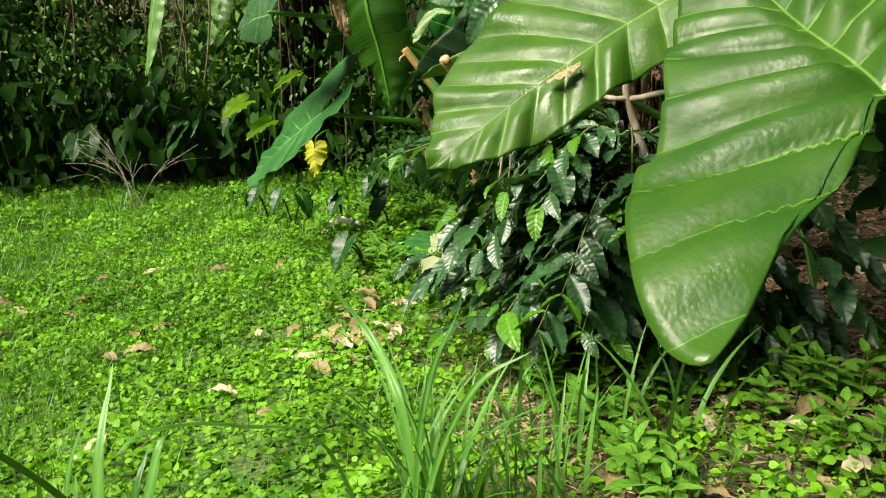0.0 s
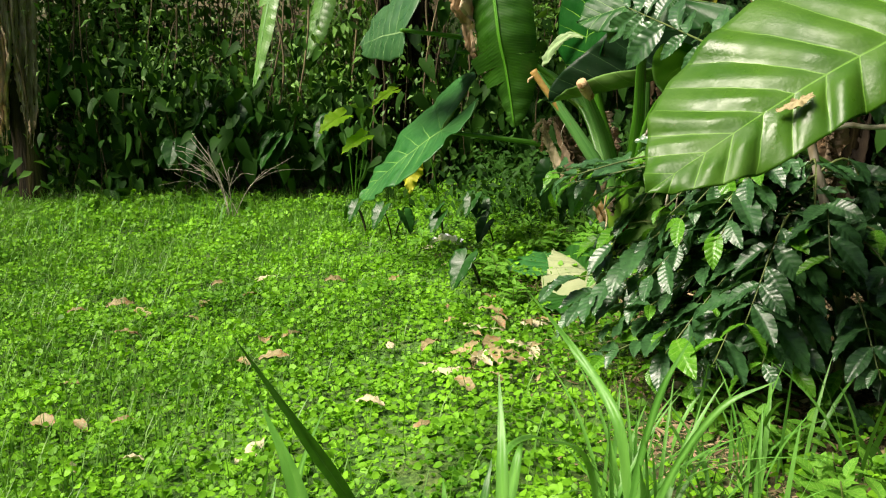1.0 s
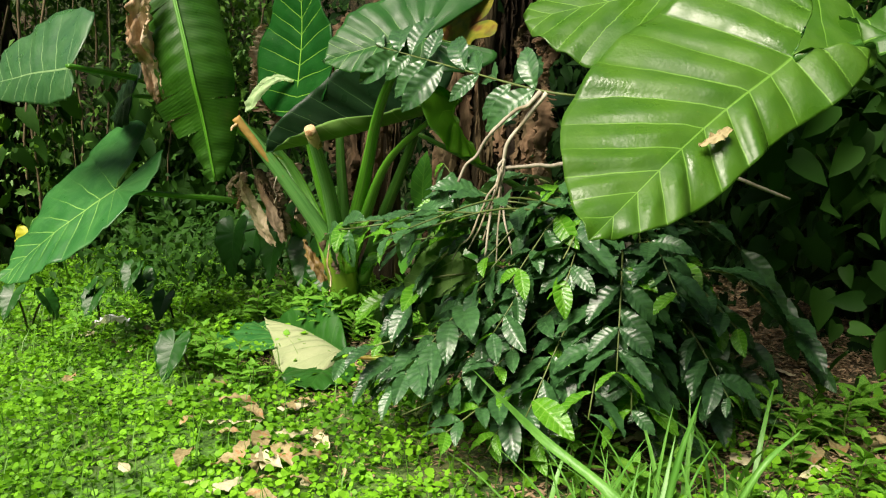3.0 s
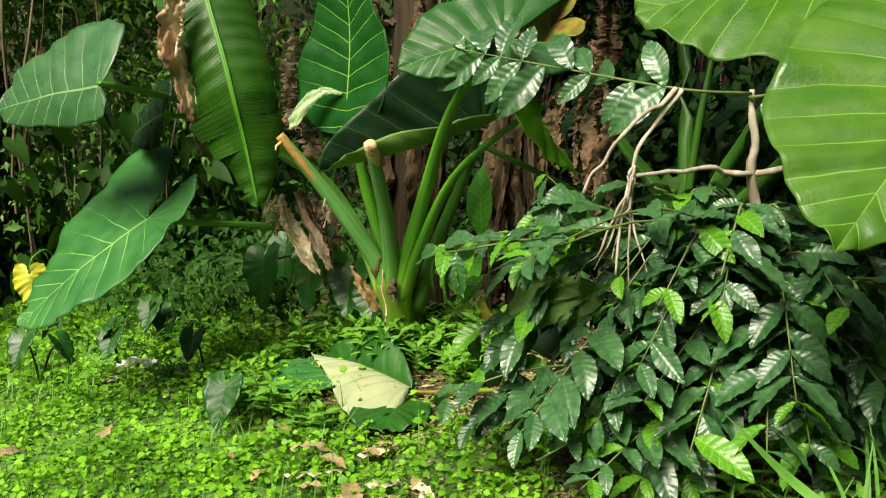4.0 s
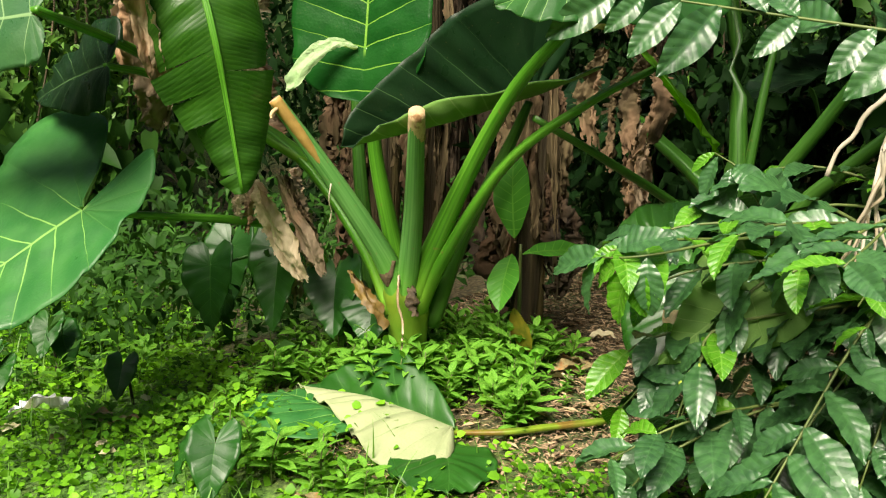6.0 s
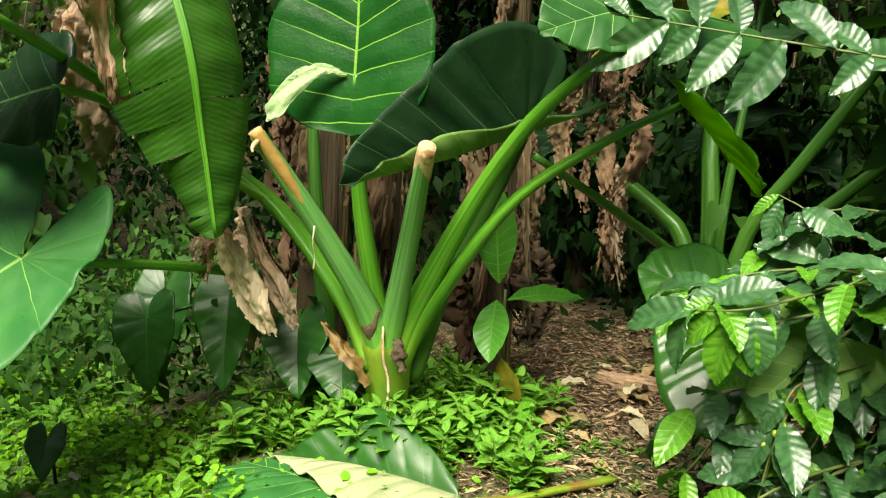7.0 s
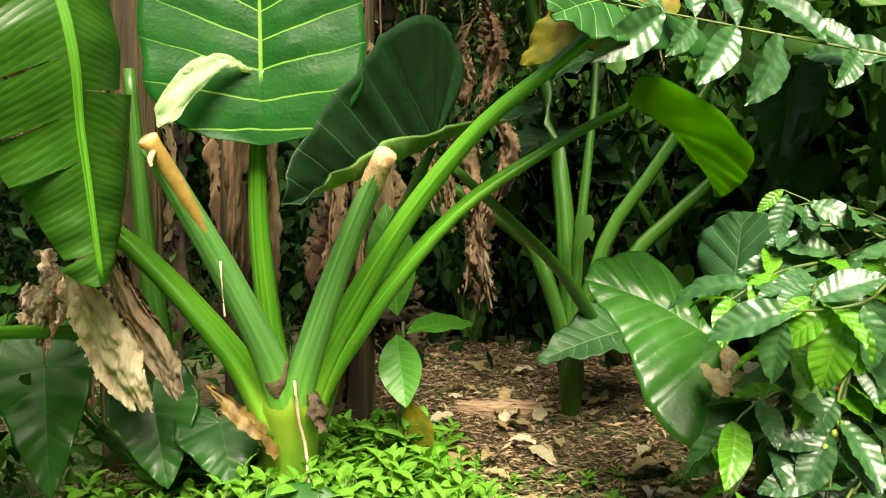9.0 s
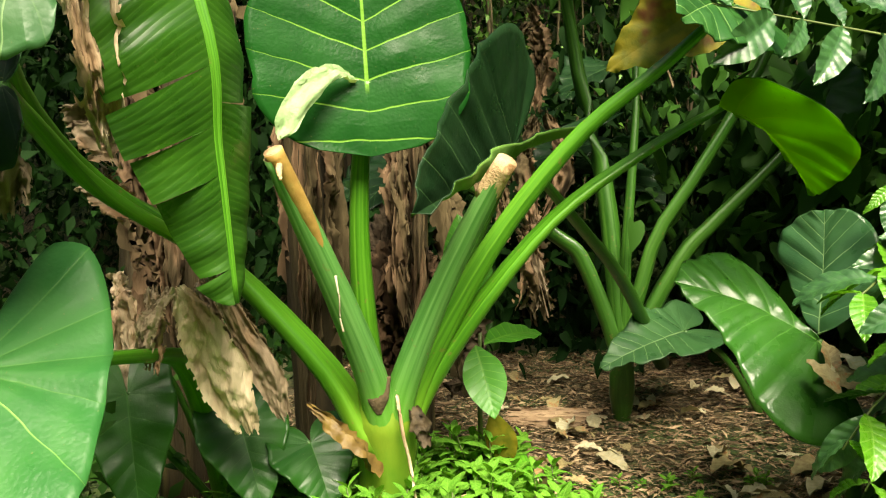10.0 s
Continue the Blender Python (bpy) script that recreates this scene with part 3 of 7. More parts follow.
def blade_mesh(name, mats, length=1.0, width=0.4, widest=0.42, bow=30.0, cup=12.0, pillow=0.010, wave=0.012, veins=9, seed=0, nu=14, nv=4, spread=1.6, stem=0.06, curl=0.0):
    """A simple pointed leaf, y from its stalk to its tip."""
    rng = random.Random(seed)
    ph = rng.uniform(0, 6.28)
    verts, faces, uvl = [], [], []
    b = radians(bow)
    cols = 2 * nv + 1
    for i in range(nu):
        u = i / (nu - 1)
        s = u / widest * 0.5 if u < widest else 0.5 + (u - widest) / (1 - widest) * 0.5
        w = width / 2 * math.sin(math.pi * s) ** 0.85 * (1 - 0.25 * max(0, u - 0.75)) + 0.004 * length
        ang = b * (0.5 - u)
        cy = length * (math.sin(b / 2) - math.sin(b / 2 - b * u)) / (2 * math.sin(b / 2) if abs(b) > 1e-4 else 1)
        cz = length * (-math.cos(b / 2) + math.cos(b / 2 - b * u)) / (2 * math.sin(b / 2) if abs(b) > 1e-4 else 1)
        for j in range(cols):
            v = (j - nv) / nv
            x = w * v
            q = u / (1 + spread * abs(x) / length)
            h = abs(x) * math.tan(radians(cup)) + pillow * length * abs(math.sin(math.pi * q * veins)) * min(1, abs(v) * 2.5) + wave * length * abs(v) ** 2 * math.sin(q * 26 + ph + (2 if v > 0 else 0))
            h += curl * x
            verts.append((x, cy - h * math.sin(ang), cz + h * math.cos(ang)))
            uvl.append((x / length, u))
    for i in range(nu - 1):
        for j in range(cols - 1):
            a = i * cols + j
            faces.append((a, a + 1, a + cols + 1, a + cols))
    return mesh_of(name, verts, faces, mats, uvl)


def crease(x):
    """A zigzag between -1 and 1."""
    return 2 / math.pi * math.asin(math.sin(x))


def crumple_mesh(name, points, widths, mats, seed=0, n=40, cols=13, side=(1, 0, 0), fold=0.5, rough=0.025, tatter=0.35, torn=0.0):
    """A dead leaf that hangs as a creased, tattered strip along a curve; local to its first point."""
    path = spline(points, n)
    wid = np.interp(np.linspace(0, 1, n), np.linspace(0, 1, len(widths)), widths)
    origin = path[0].copy()
    verts, faces, uvl = [], [], []
    for i in range(n):
        d = path[min(i + 1, n - 1)] - path[max(i - 1, 0)]
        m = axes((0, 0, 0), d, Vector(d).cross(Vector(side)))
        u = i / (n - 1)
        for j in range(cols):
            v = 2 * j / (cols - 1) - 1
            edge = 1 - tatter * min(1.0, max(0.0, 0.5 + 0.9 * noise.noise(Vector((u * 8, (2 if v > 0 else -2) + seed, seed * 2.1))) + 0.5 * crease(40 * u + 9 * noise.noise(Vector((u * 6, (3 if v > 0 else -3), seed)))) * (u * 37 % 1))) * abs(v)
            x = v * wid[i] / 2 * edge
            z = fold * wid[i] * 0.35 * (crease(v * 4.2 + seed + 2.5 * noise.noise(Vector((u * 2.4, seed, 0)))) + 0.3 * crease(v * 9 + 4 * u + seed)) + rough * noise.noise(Vector((u * 7, v * 3, seed))) + 0.5 * rough * noise.noise(Vector((u * 17, v * 7, seed))) + 0.3 * rough * noise.noise(Vector((u * 41, v * 15, seed))) - 0.8 * rough * abs(noise.noise(Vector((u * 9 + v * 2, v * 4.5 - u * 3, seed + 4.0)))) - 0.6 * rough * abs(noise.noise(Vector((u * 21 - v * 3, v * 9 + u * 5, seed + 8.0))))
            y = 0.5 * rough * noise.noise(Vector((v * 4, u * 5, seed + 9.0)))
            if i == n - 1:
                y += wid[i] * 0.5 * noise.noise(Vector((v * 3.3, seed, 5)))
            verts.append(np.array(m @ Vector((x, y, z))) + path[i] - origin)
            uvl.append((v * 0.3, u))
    for i in range(n - 1):
        for j in range(cols - 1):
            if torn:
                u, v = i / (n - 2), 2 * (j + 0.5) / (cols - 1) - 1
                edge = 1 - torn * max(0.0, 0.45 + 0.6 * noise.noise(Vector((u * 6, 7 if v > 0 else -7, seed * 3.3))) + 0.7 * noise.noise(Vector((u * 31, 5 if v > 0 else -5, seed))))
                end = 1 - 0.4 * torn * max(0.0, 0.5 + 0.9 * noise.noise(Vector((v * 6, seed * 1.9, 2.0))))
                if abs(v) > edge or u > end:
                    continue
            a = i * cols + j
            faces.append((a, a + 1, a + cols + 1, a + cols))
    return mesh_of(name, verts, faces, mats, uvl, None), Matrix.Translation(origin)


def banana_blade(name, points, width, mats, up, tears=9, seed=0, n=110, cols=9, fold=(10, 10), ends=(0.3, 0.15)):
    """A long banana leaf: both halves of the blade torn into strips that droop a little apart; local to its first point."""
    rng = random.Random(seed)
    path = spline(points, n)
    origin = path[0].copy()
    step = np.linalg.norm(np.diff(path, axis=0), axis=1)
    run = np.concatenate([[0], np.cumsum(step)])
    total = run[-1]
    verts, faces, uvl = [], [], []
    for sgn, lift in ((-1, fold[0]), (1, fold[1])):
        cuts, want = [], tears if sgn > 0 else max(1, tears // 4)
        for c in rng.sample(range(4, n - 4), n - 8):
            if len(cuts) < want and all(abs(c - o) > n // (3 * tears) for o in cuts):
                cuts.append(c)
        cuts.sort()
        strip = [sum(1 for c in cuts if c <= i) for i in range(n)]
        tilt = {k: rng.uniform(-14, 14) for k in range(tears + 2)}
        short = {k: rng.uniform(0.80, 1.0) for k in range(tears + 1)}
        start = 0
        for k in range(tears + 1):
            rows = [i for i in range(n) if strip[i] == k]
            if not rows:
                continue
            lo, hi = rows[0], min(rows[-1] + 1, n - 1)
            idx = list(range(lo, hi + 1))
            base = len(verts)
            for r, i in enumerate(idx):
                d = path[min(i + 1, n - 1)] - path[max(i - 1, 0)]
                m = axes((0, 0, 0), d, up)
                u = run[i] / total
                w = width / 2 * min(1.0, (u / ends[0]) ** 0.5 if ends[0] else 1.0) * min(1.0, ((1 - u) / ends[1] + 0.02) ** 0.6 if ends[1] else 1.0) * short[k]
                f = r / max(1, len(idx) - 1)
                pinch = 0.005 * (f - 0.5) * 2
                for j in range(cols):
                    v = j / (cols - 1)
                    a = radians(lift + tilt[k] * v - 14 * v * v)
                    x = w * v
                    z = x * math.sin(a) + 0.003 * math.sin(run[i] * 75 + 4 * math.sin(run[i] * 9) + sgn) * min(1, 3 * v) + 0.0006 * crease(run[i] * 300 + 5 * math.sin(run[i] * 7)) * min(1, 4 * v) * (0.5 + 0.5 * noise.noise(Vector((run[i] * 3, sgn * 5, seed)))) + 0.012 * v * noise.noise(Vector((run[i] * 5, sgn, seed)))
                    y = (0.30 if sgn > 0 else 0.18) * x - pinch * v ** 1.5 + 0.02 * x * noise.noise(Vector((run[i] * 11, sgn * 4, seed)))
                    verts.append(np.array(m @ Vector((sgn * x * math.cos(a), y, z))) + path[i] - origin)
                    uvl.append((sgn * x / total, u))
            for r in range(len(idx) - 1):
                for j in range(cols - 1):
                    a = base + r * cols + j
                    q = (a, a + 1, a + cols + 1, a + cols)
                    faces.append(q if sgn > 0 else tuple(reversed(q)))
    return mesh_of(name, verts, faces, mats, uvl), Matrix.Translation(origin)


def scatter_leaves(name, mat, places, along, up, sizes, aspect=0.5, fold=0.18, droop=0.2, fine=False):
    """Many small pointed leaves in one mesh, from arrays of places, directions and sizes."""
    n = len(places)
    y = along / np.linalg.norm(along, axis=1)[:, None]
    z = up - y * np.sum(up * y, axis=1)[:, None]
    z = z / (np.linalg.norm(z, axis=1)[:, None] + 1e-9)
    x = np.cross(y, z)
    s = sizes[:, None]
    shape = [(0, 0, 0), (-0.5 * aspect, 0.42, fold * aspect), (0, 0.5, 0), (0.5 * aspect, 0.42, fold * aspect), (0, 1.0, -droop)]
    tri = [(0, 2, 1), (0, 3, 2), (1, 2, 4), (2, 3, 4)]
    if fine == "round":
        shape = [(0, 0, 0), (-0.5 * aspect, 0.26, fold * aspect), (-0.46 * aspect, 0.68, fold * aspect - droop * 0.4), (0, 1.0, -droop), (0.46 * aspect, 0.68, fold * aspect - droop * 0.4), (0.5 * aspect, 0.26, fold * aspect), (0, 0.5, 0)]
        tri = [(6, k, (k + 1) % 6) for k in (0, 1, 2, 3, 4, 5)]
        tri = [(a, c, b) for a, b, c in tri]
    elif fine:
        shape, tri = [(0, 0.08, 0)], [(0, 2, 1), (0, 3, 2)]
        for r, (u, w) in enumerate(((0.0, 0.30), (0.16, 0.47), (0.38, 0.50), (0.62, 0.38), (0.84, 0.17))):
            bend = -droop * u * u
            shape += [(-w * aspect, u - 0.04 * (w > 0.4), fold * aspect * w * 2 + bend), (0, u + 0.08 * (u == 0.0), bend), (w * aspect, u - 0.04 * (w > 0.4), fold * aspect * w * 2 + bend)]
            if r:
                a = 1 + 3 * (r - 1)
                tri += [(a, a + 1, a + 4), (a, a + 4, a + 3), (a + 1, a + 2, a + 5), (a + 1, a + 5, a + 4)]
        shape.append((0, 1.0, -droop))
        a = 13
        tri += [(a, a + 1, 16), (a + 1, a + 2, 16)]
        tri = [t for t in tri if 0 not in t]
    tri = np.array(tri)
    v = np.stack([places + s * (a * x + b * y + c * z) for a, b, c in shape], axis=1).reshape(-1, 3)
    f = (np.arange(n)[:, None, None] * len(shape) + tri[None]).reshape(-1, 3)
    me = bpy.data.meshes.new(name)
    me.vertices.add(len(v))
    me.vertices.foreach_set("co", v.astype(np.float32).ravel())
    me.loops.add(f.size)
    me.loops.foreach_set("vertex_index", f.astype(np.int32).ravel())
    me.polygons.add(len(f))
    me.polygons.foreach_set("loop_start", np.arange(0, f.size, 3, dtype=np.int32))
    me.polygons.foreach_set("use_smooth", np.ones(len(f), dtype=bool))
    me.update(calc_edges=True)
    me.materials.append(mat)
    return me


# ---- ground ----
def ground_z(x, y):
    """Height of the ground: a slope that climbs to +x, a mound under the great plant, banks added behind the thickets
    to keep the sky out.
    """
    x, y = np.asarray(x, float), np.asarray(y, float)
    xs = np.where(x > -1.6, x, -1.6 + (x + 1.6) * 0.35)
    xs = np.where(xs > 1.6, 1.6 + (xs - 1.6) * 0.4, xs)
    z = 0.255 + 0.13 * xs - 0.022 * (np.clip(y, -6, 9) - 3)
    z = z + 0.10 * np.exp(-((x - 0.40) ** 2 + (y - 3.95) ** 2) / 0.35)
    back = np.clip(y + 0.10 * x - 8.2, 0, None)
    side = np.clip(x - 3.2, 0, None)
    z = z + np.minimum(4.5, 0.9 * back ** 1.3) + np.minimum(4.5, 0.9 * side ** 1.3) * np.clip((y + 3) / 3, 0, 1)
    return z


def make_ground():
    xs = np.unique(np.concatenate([np.linspace(-400, -8, 12), np.arange(-8, 6.001, 0.10), np.linspace(6.5, 400, 12)]))
    ys = np.unique(np.concatenate([np.linspace(-400, -3, 12), np.arange(-3, 10.001, 0.10), np.linspace(10.5, 400, 12)]))
    gx, gy = np.meshgrid(xs, ys)
    gz = ground_z(gx, gy)
    rough = np.array([noise.noise(Vector((a * 3.1, b * 3.1, 0))) * 0.018 + noise.noise(Vector((a * 11, b * 11, 3))) * 0.008 for a, b in zip(gx.ravel(), gy.ravel())])
    gz = gz + rough.reshape(gz.shape)
    nx = len(xs)
    verts = np.stack([gx, gy, gz], axis=-1).reshape(-1, 3)
    faces = [(j * nx + i, j * nx + i + 1, (j + 1) * nx + i + 1, (j + 1) * nx + i) for j in range(len(ys) - 1) for i in range(nx - 1)]
    ob = new("ground", mesh_of("ground", verts, faces, [SOIL]))
    tagged(ob, "sloping garden ground of dark soil and leaf litter", "ground", kind="structure")


make_ground()


def on_ground(x, y, up=0.0):
    return (x, y, float(ground_z(x, y)) + up)


# ---- the great ear plant ----
def ear_leaf(plant, name, joint, tip, up, width, top, under, label="", **shape):
    j, t = Vector(joint), Vector(tip)
    me = ear_mesh(name, (t - j).length, width, top, under, **shape)
    return part(name, me, plant, axes(j, t - j, up), label)


def petiole(plant, points, radii, mat, label="", side=(0, 0, 1), groove=0.5, name="petiole", cap=None, sides=18, n=22, seed=0, flat=1.0):
    me, m = tube(name, points, radii, mat, n, sides, groove, side, 0.02, True, cap, seed, flat)
    return part(name, me, plant, m, label)


def great_plant():
    base = on_ground(0.30, 3.84)
    plant = thing("elephant_ear_plant", base, "tall elephant ear plant with thick green stalks, two of them cut", "plant")
    # short scarred stem and sheathing bases
    petiole(plant, [(0.32, 3.86, base[2] - 0.05), (0.29, 3.84, 0.52), (0.27, 3.83, 0.66), (0.26, 3.83, 0.74)], [0.050, 0.064, 0.078, 0.060], BASE, "yellow-green stem base with a brown wound", groove=0, name="stem_base", sides=14)
    me, m = crumple_mesh("sheath", [(0.20, 3.83, 0.56), (0.165, 3.87, 0.63), (0.145, 3.92, 0.68), (0.141, 3.975, 0.722)], [0.06, 0.07, 0.045, 0.006], [SHEATH], 3, 24, 9, (0.0, -0.6, -0.75), 0.6, 0.018, 0.4)
    part("sheath", me, plant, m, "browning yellow sheath torn from the base")
    petiole(plant, [(0.185, 3.822, 0.69), (0.178, 3.822, 0.725), (0.182, 3.822, 0.775)], [0.006, 0.024, 0.030], WOUND, "brown wound between the stalks", groove=0, name="wound", flat=0.4, side=(-0.9, -0.3, 0.2))
    petiole(plant, [(0.20, 3.785, 0.742), (0.185, 3.770, 0.65), (0.200, 3.76, 0.58), (0.180, 3.74, 0.47)], [0.0045, 0.004, 0.004, 0.0035], DEAD_PALE, "thin dry pale stalk", groove=0, name="dry_stalk", sides=6)
    me, m = crumple_mesh("dry_sheath", [(0.22, 3.755, 0.70), (0.21, 3.735, 0.66), (0.215, 3.725, 0.61)], [0.03, 0.06, 0.03], [WOUND], 18, 14, 7, (0.2, -0.9, 0.2), 0.7, 0.02, 0.5)
    part("dry_sheath", me, plant, m, "shrivelled brown sheath")
    # cut stalks
    cut_a = petiole(plant, [(0.245, 3.826, 0.63), (0.185, 3.836, 0.77), (0.05, 3.86, 0.96), (-0.09, 3.89, 1.14), (-0.168, 3.905, 1.236)], [0.038, 0.036, 0.030, 0.024, 0.0195], PETIOLE_BLUE, "cut stalk, waxy green with a brown side", side=(0.5, 0.5, 0.6), name="cut_stalk", cap=CUT)
    petiole(cut_a, [(-0.01, 3.858, 1.02), (-0.088, 3.876, 1.128), (-0.178, 3.902, 1.245)], [0.006, 0.0155, 0.0185], SCAR, "brown dried skin", side=(-0.7, -0.6, 0.3), groove=0, name="dried_skin", cap=CUT)
    petiole(cut_a, [(-0.02, 3.845, 1.01), (-0.034, 3.834, 0.965), (-0.022, 3.838, 0.93), (-0.034, 3.828, 0.90)], [0.003, 0.0015, 0.0015, 0.0025], TWIG, "pale peeled strip", groove=0, name="peel", sides=6)
    petiole(cut_a, [(-0.165, 3.895, 1.225), (-0.195, 3.885, 1.205), (-0.20, 3.88, 1.19)], [0.007, 0.006, 0.003], CUT, "", groove=0, name="peel", sides=6)
    cut_b = petiole(plant, [(0.25, 3.81, 0.63), (0.222, 3.765, 0.77), (0.15, 3.67, 0.96), (0.06, 3.565, 1.13), (0.008, 3.505, 1.215)], [0.036, 0.034, 0.028, 0.023, 0.019], PETIOLE_BLUE, "cut stalk, bluish waxy green", side=(0.7, 0.5, 0.3), name="cut_stalk", cap=CUT)
    petiole(cut_b, [(0.05, 3.550, 1.155), (0.028, 3.527, 1.188), (0.004, 3.500, 1.222)], [0.0235, 0.0235, 0.0215], CUT, "dried tan cut end", groove=0, name="cut_end", cap=CUT, n=6)
    # stalks that still carry leaves
    petiole(plant, [(0.275, 3.845, 0.62), (0.235, 3.855, 0.80), (0.14, 3.84, 1.08), (0.085, 3.81, 1.30), (0.055, 3.785, 1.405)], [0.042, 0.030, 0.022, 0.017, 0.013], PETIOLE, "", side=(0.8, 0.5, 0.2))
    petiole(plant, [(0.275, 3.815, 0.61), (0.280, 3.73, 0.80), (0.265, 3.56, 1.07), (0.225, 3.37, 1.285), (0.20, 3.19, 1.42), (0.235, 3.045, 1.545)], [0.046, 0.034, 0.025, 0.019, 0.015, 0.011], PETIOLE, "", side=(0.5, 0.3, 0.8))
    petiole(plant, [(0.28, 3.81, 0.60), (0.300, 3.72, 0.77), (0.295, 3.455, 1.09), (0.345, 3.22, 1.26), (0.396, 3.044, 1.356)], [0.044, 0.032, 0.019, 0.014, 0.010], PETIOLE, "", side=(-0.4, -0.2, 0.9))
    petiole(plant, [(0.25, 3.85, 0.60), (0.20, 3.95, 0.80), (0.10, 4.16, 1.06), (-0.11, 4.33, 1.24), (-0.45, 4.22, 1.37), (-0.80, 3.90, 1.41)], [0.044, 0.034, 0.027, 0.021, 0.016, 0.011], PETIOLE, "", side=(-0.3, 0, 0.9))
    petiole(plant, [(0.36, 3.82, 0.55), (0.42, 3.74, 0.85), (0.47, 3.60, 1.15), (0.475, 3.535, 1.275)], [0.038, 0.028, 0.020, 0.013], PETIOLE_SHADED, "")
    # blades
    ear_leaf(plant, "leaf_blade", (0.045, 3.785, 1.402), (0.0, 3.80, 2.02), (-0.98, -0.20, -0.05), 0.49, EAR_BOLD, EAR_BLEACHED, "upright green blade with one pale curled lobe",
             lobe=0.25, sinus=0.0, lobe_out=0.0, pillow=0.008, veins=10.0, bow=-25, lobe_bow=6, left=(14, 8), right=(0, -12), sides=(1.06, 0.97), seed=3, wave=0.006, nu=44, nv=15, scallop=0.015)
    curl, m = crumple_mesh("curled_lobe", [(0.03, 3.80, 1.405), (-0.03, 3.83, 1.412), (-0.085, 3.865, 1.37), (-0.125, 3.895, 1.30), (-0.14, 3.905, 1.27)], [0.010, 0.036, 0.056, 0.050, 0.004], [PALE_SKIN], 4, 26, 9, (0.3, -0.6, -0.6), 0.28, 0.012, 0.12)
    part("curled_lobe", curl, plant, m, "pale underside of the curled lobe")
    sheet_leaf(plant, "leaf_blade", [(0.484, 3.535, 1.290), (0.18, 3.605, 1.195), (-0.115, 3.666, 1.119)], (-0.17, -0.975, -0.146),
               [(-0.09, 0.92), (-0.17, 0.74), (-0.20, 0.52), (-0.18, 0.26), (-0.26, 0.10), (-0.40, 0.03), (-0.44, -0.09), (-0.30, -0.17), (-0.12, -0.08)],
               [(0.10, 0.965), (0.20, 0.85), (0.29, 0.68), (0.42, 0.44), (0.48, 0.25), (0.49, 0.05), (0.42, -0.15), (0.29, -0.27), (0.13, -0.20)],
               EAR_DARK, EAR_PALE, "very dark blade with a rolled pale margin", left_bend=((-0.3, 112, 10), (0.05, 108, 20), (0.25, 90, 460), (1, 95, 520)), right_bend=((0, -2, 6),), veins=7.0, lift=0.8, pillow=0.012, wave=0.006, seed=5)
    # Lime underside: the light from behind is painted into its colour.
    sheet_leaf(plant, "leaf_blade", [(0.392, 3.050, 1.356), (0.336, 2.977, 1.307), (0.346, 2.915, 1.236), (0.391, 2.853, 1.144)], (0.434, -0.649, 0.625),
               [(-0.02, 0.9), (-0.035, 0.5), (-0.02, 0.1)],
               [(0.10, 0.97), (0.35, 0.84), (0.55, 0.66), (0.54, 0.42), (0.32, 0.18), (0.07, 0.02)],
               EAR_FRESH, EAR_LIME, "drooping green blade, the light from behind painted lime on its underside", right_bend=((0, 6, -30),), veins=7.0, pillow=0.005, wave=0.007, seed=7)
    sheet_leaf(plant, "leaf_blade", [(0.240, 3.038, 1.546), (0.09, 3.105, 1.512), (-0.06, 3.175, 1.452)], (-0.35, -0.70, 0.55),
               [(-0.14, 0.88), (-0.29, 0.62), (-0.38, 0.25), (-0.43, -0.15), (-0.42, -0.55), (-0.28, -0.66), (-0.12, -0.28)],
               [(0.18, 0.88), (0.42, 0.62), (0.60, 0.22), (0.76, -0.25), (0.78, -0.70), (0.52, -0.86), (0.22, -0.42)],
               EAR_OVER, EAR_PALE, "glossy blade reaching over the coffee bush", left_bend=((0, 6, -40),), right_bend=((0, 8, -20),), veins=7.0, pillow=0.009, wave=0.008, seed=8)
    ear_leaf(plant, "leaf_blade", (-0.80, 3.93, 1.40), (-1.08, 4.50, 1.32), (-0.85, -0.33, 0.40), 0.58, EAR_GREY, EAR, "broad blade with a grey-green sheen partly in its colour",
             lobe=0.06, sinus=0.25, bow=10, left=(-15, -30), right=(2, -8), seed=9, wave=0.008, sides=(0.45, 1.0), taper=3.0, full=0.55)
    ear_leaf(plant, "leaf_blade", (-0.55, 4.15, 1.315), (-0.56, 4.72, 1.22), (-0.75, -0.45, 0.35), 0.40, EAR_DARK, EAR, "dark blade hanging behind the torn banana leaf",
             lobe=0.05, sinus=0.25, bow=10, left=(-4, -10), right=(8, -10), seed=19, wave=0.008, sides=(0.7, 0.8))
    petiole(plant, [(0.10, 4.16, 1.06), (-0.10, 4.30, 1.20), (-0.35, 4.26, 1.30), (-0.55, 4.15, 1.315)], [0.022, 0.020, 0.016, 0.010], PETIOLE, "", side=(-0.3, 0, 0.9))
    ear_leaf(plant, "leaf_blade", (0.43, 3.08, 1.595), (0.40, 3.30, 1.455), (-0.95, -0.05, 0.25), 0.27, EAR_ROT, EAR_ROT, "rotting yellow and brown blade",
             lobe=0.5, sinus=0.1, bow=20, seed=10, ragged=0.12, wave=0.012, pillow=0.001, scallop=0.0)
    return plant


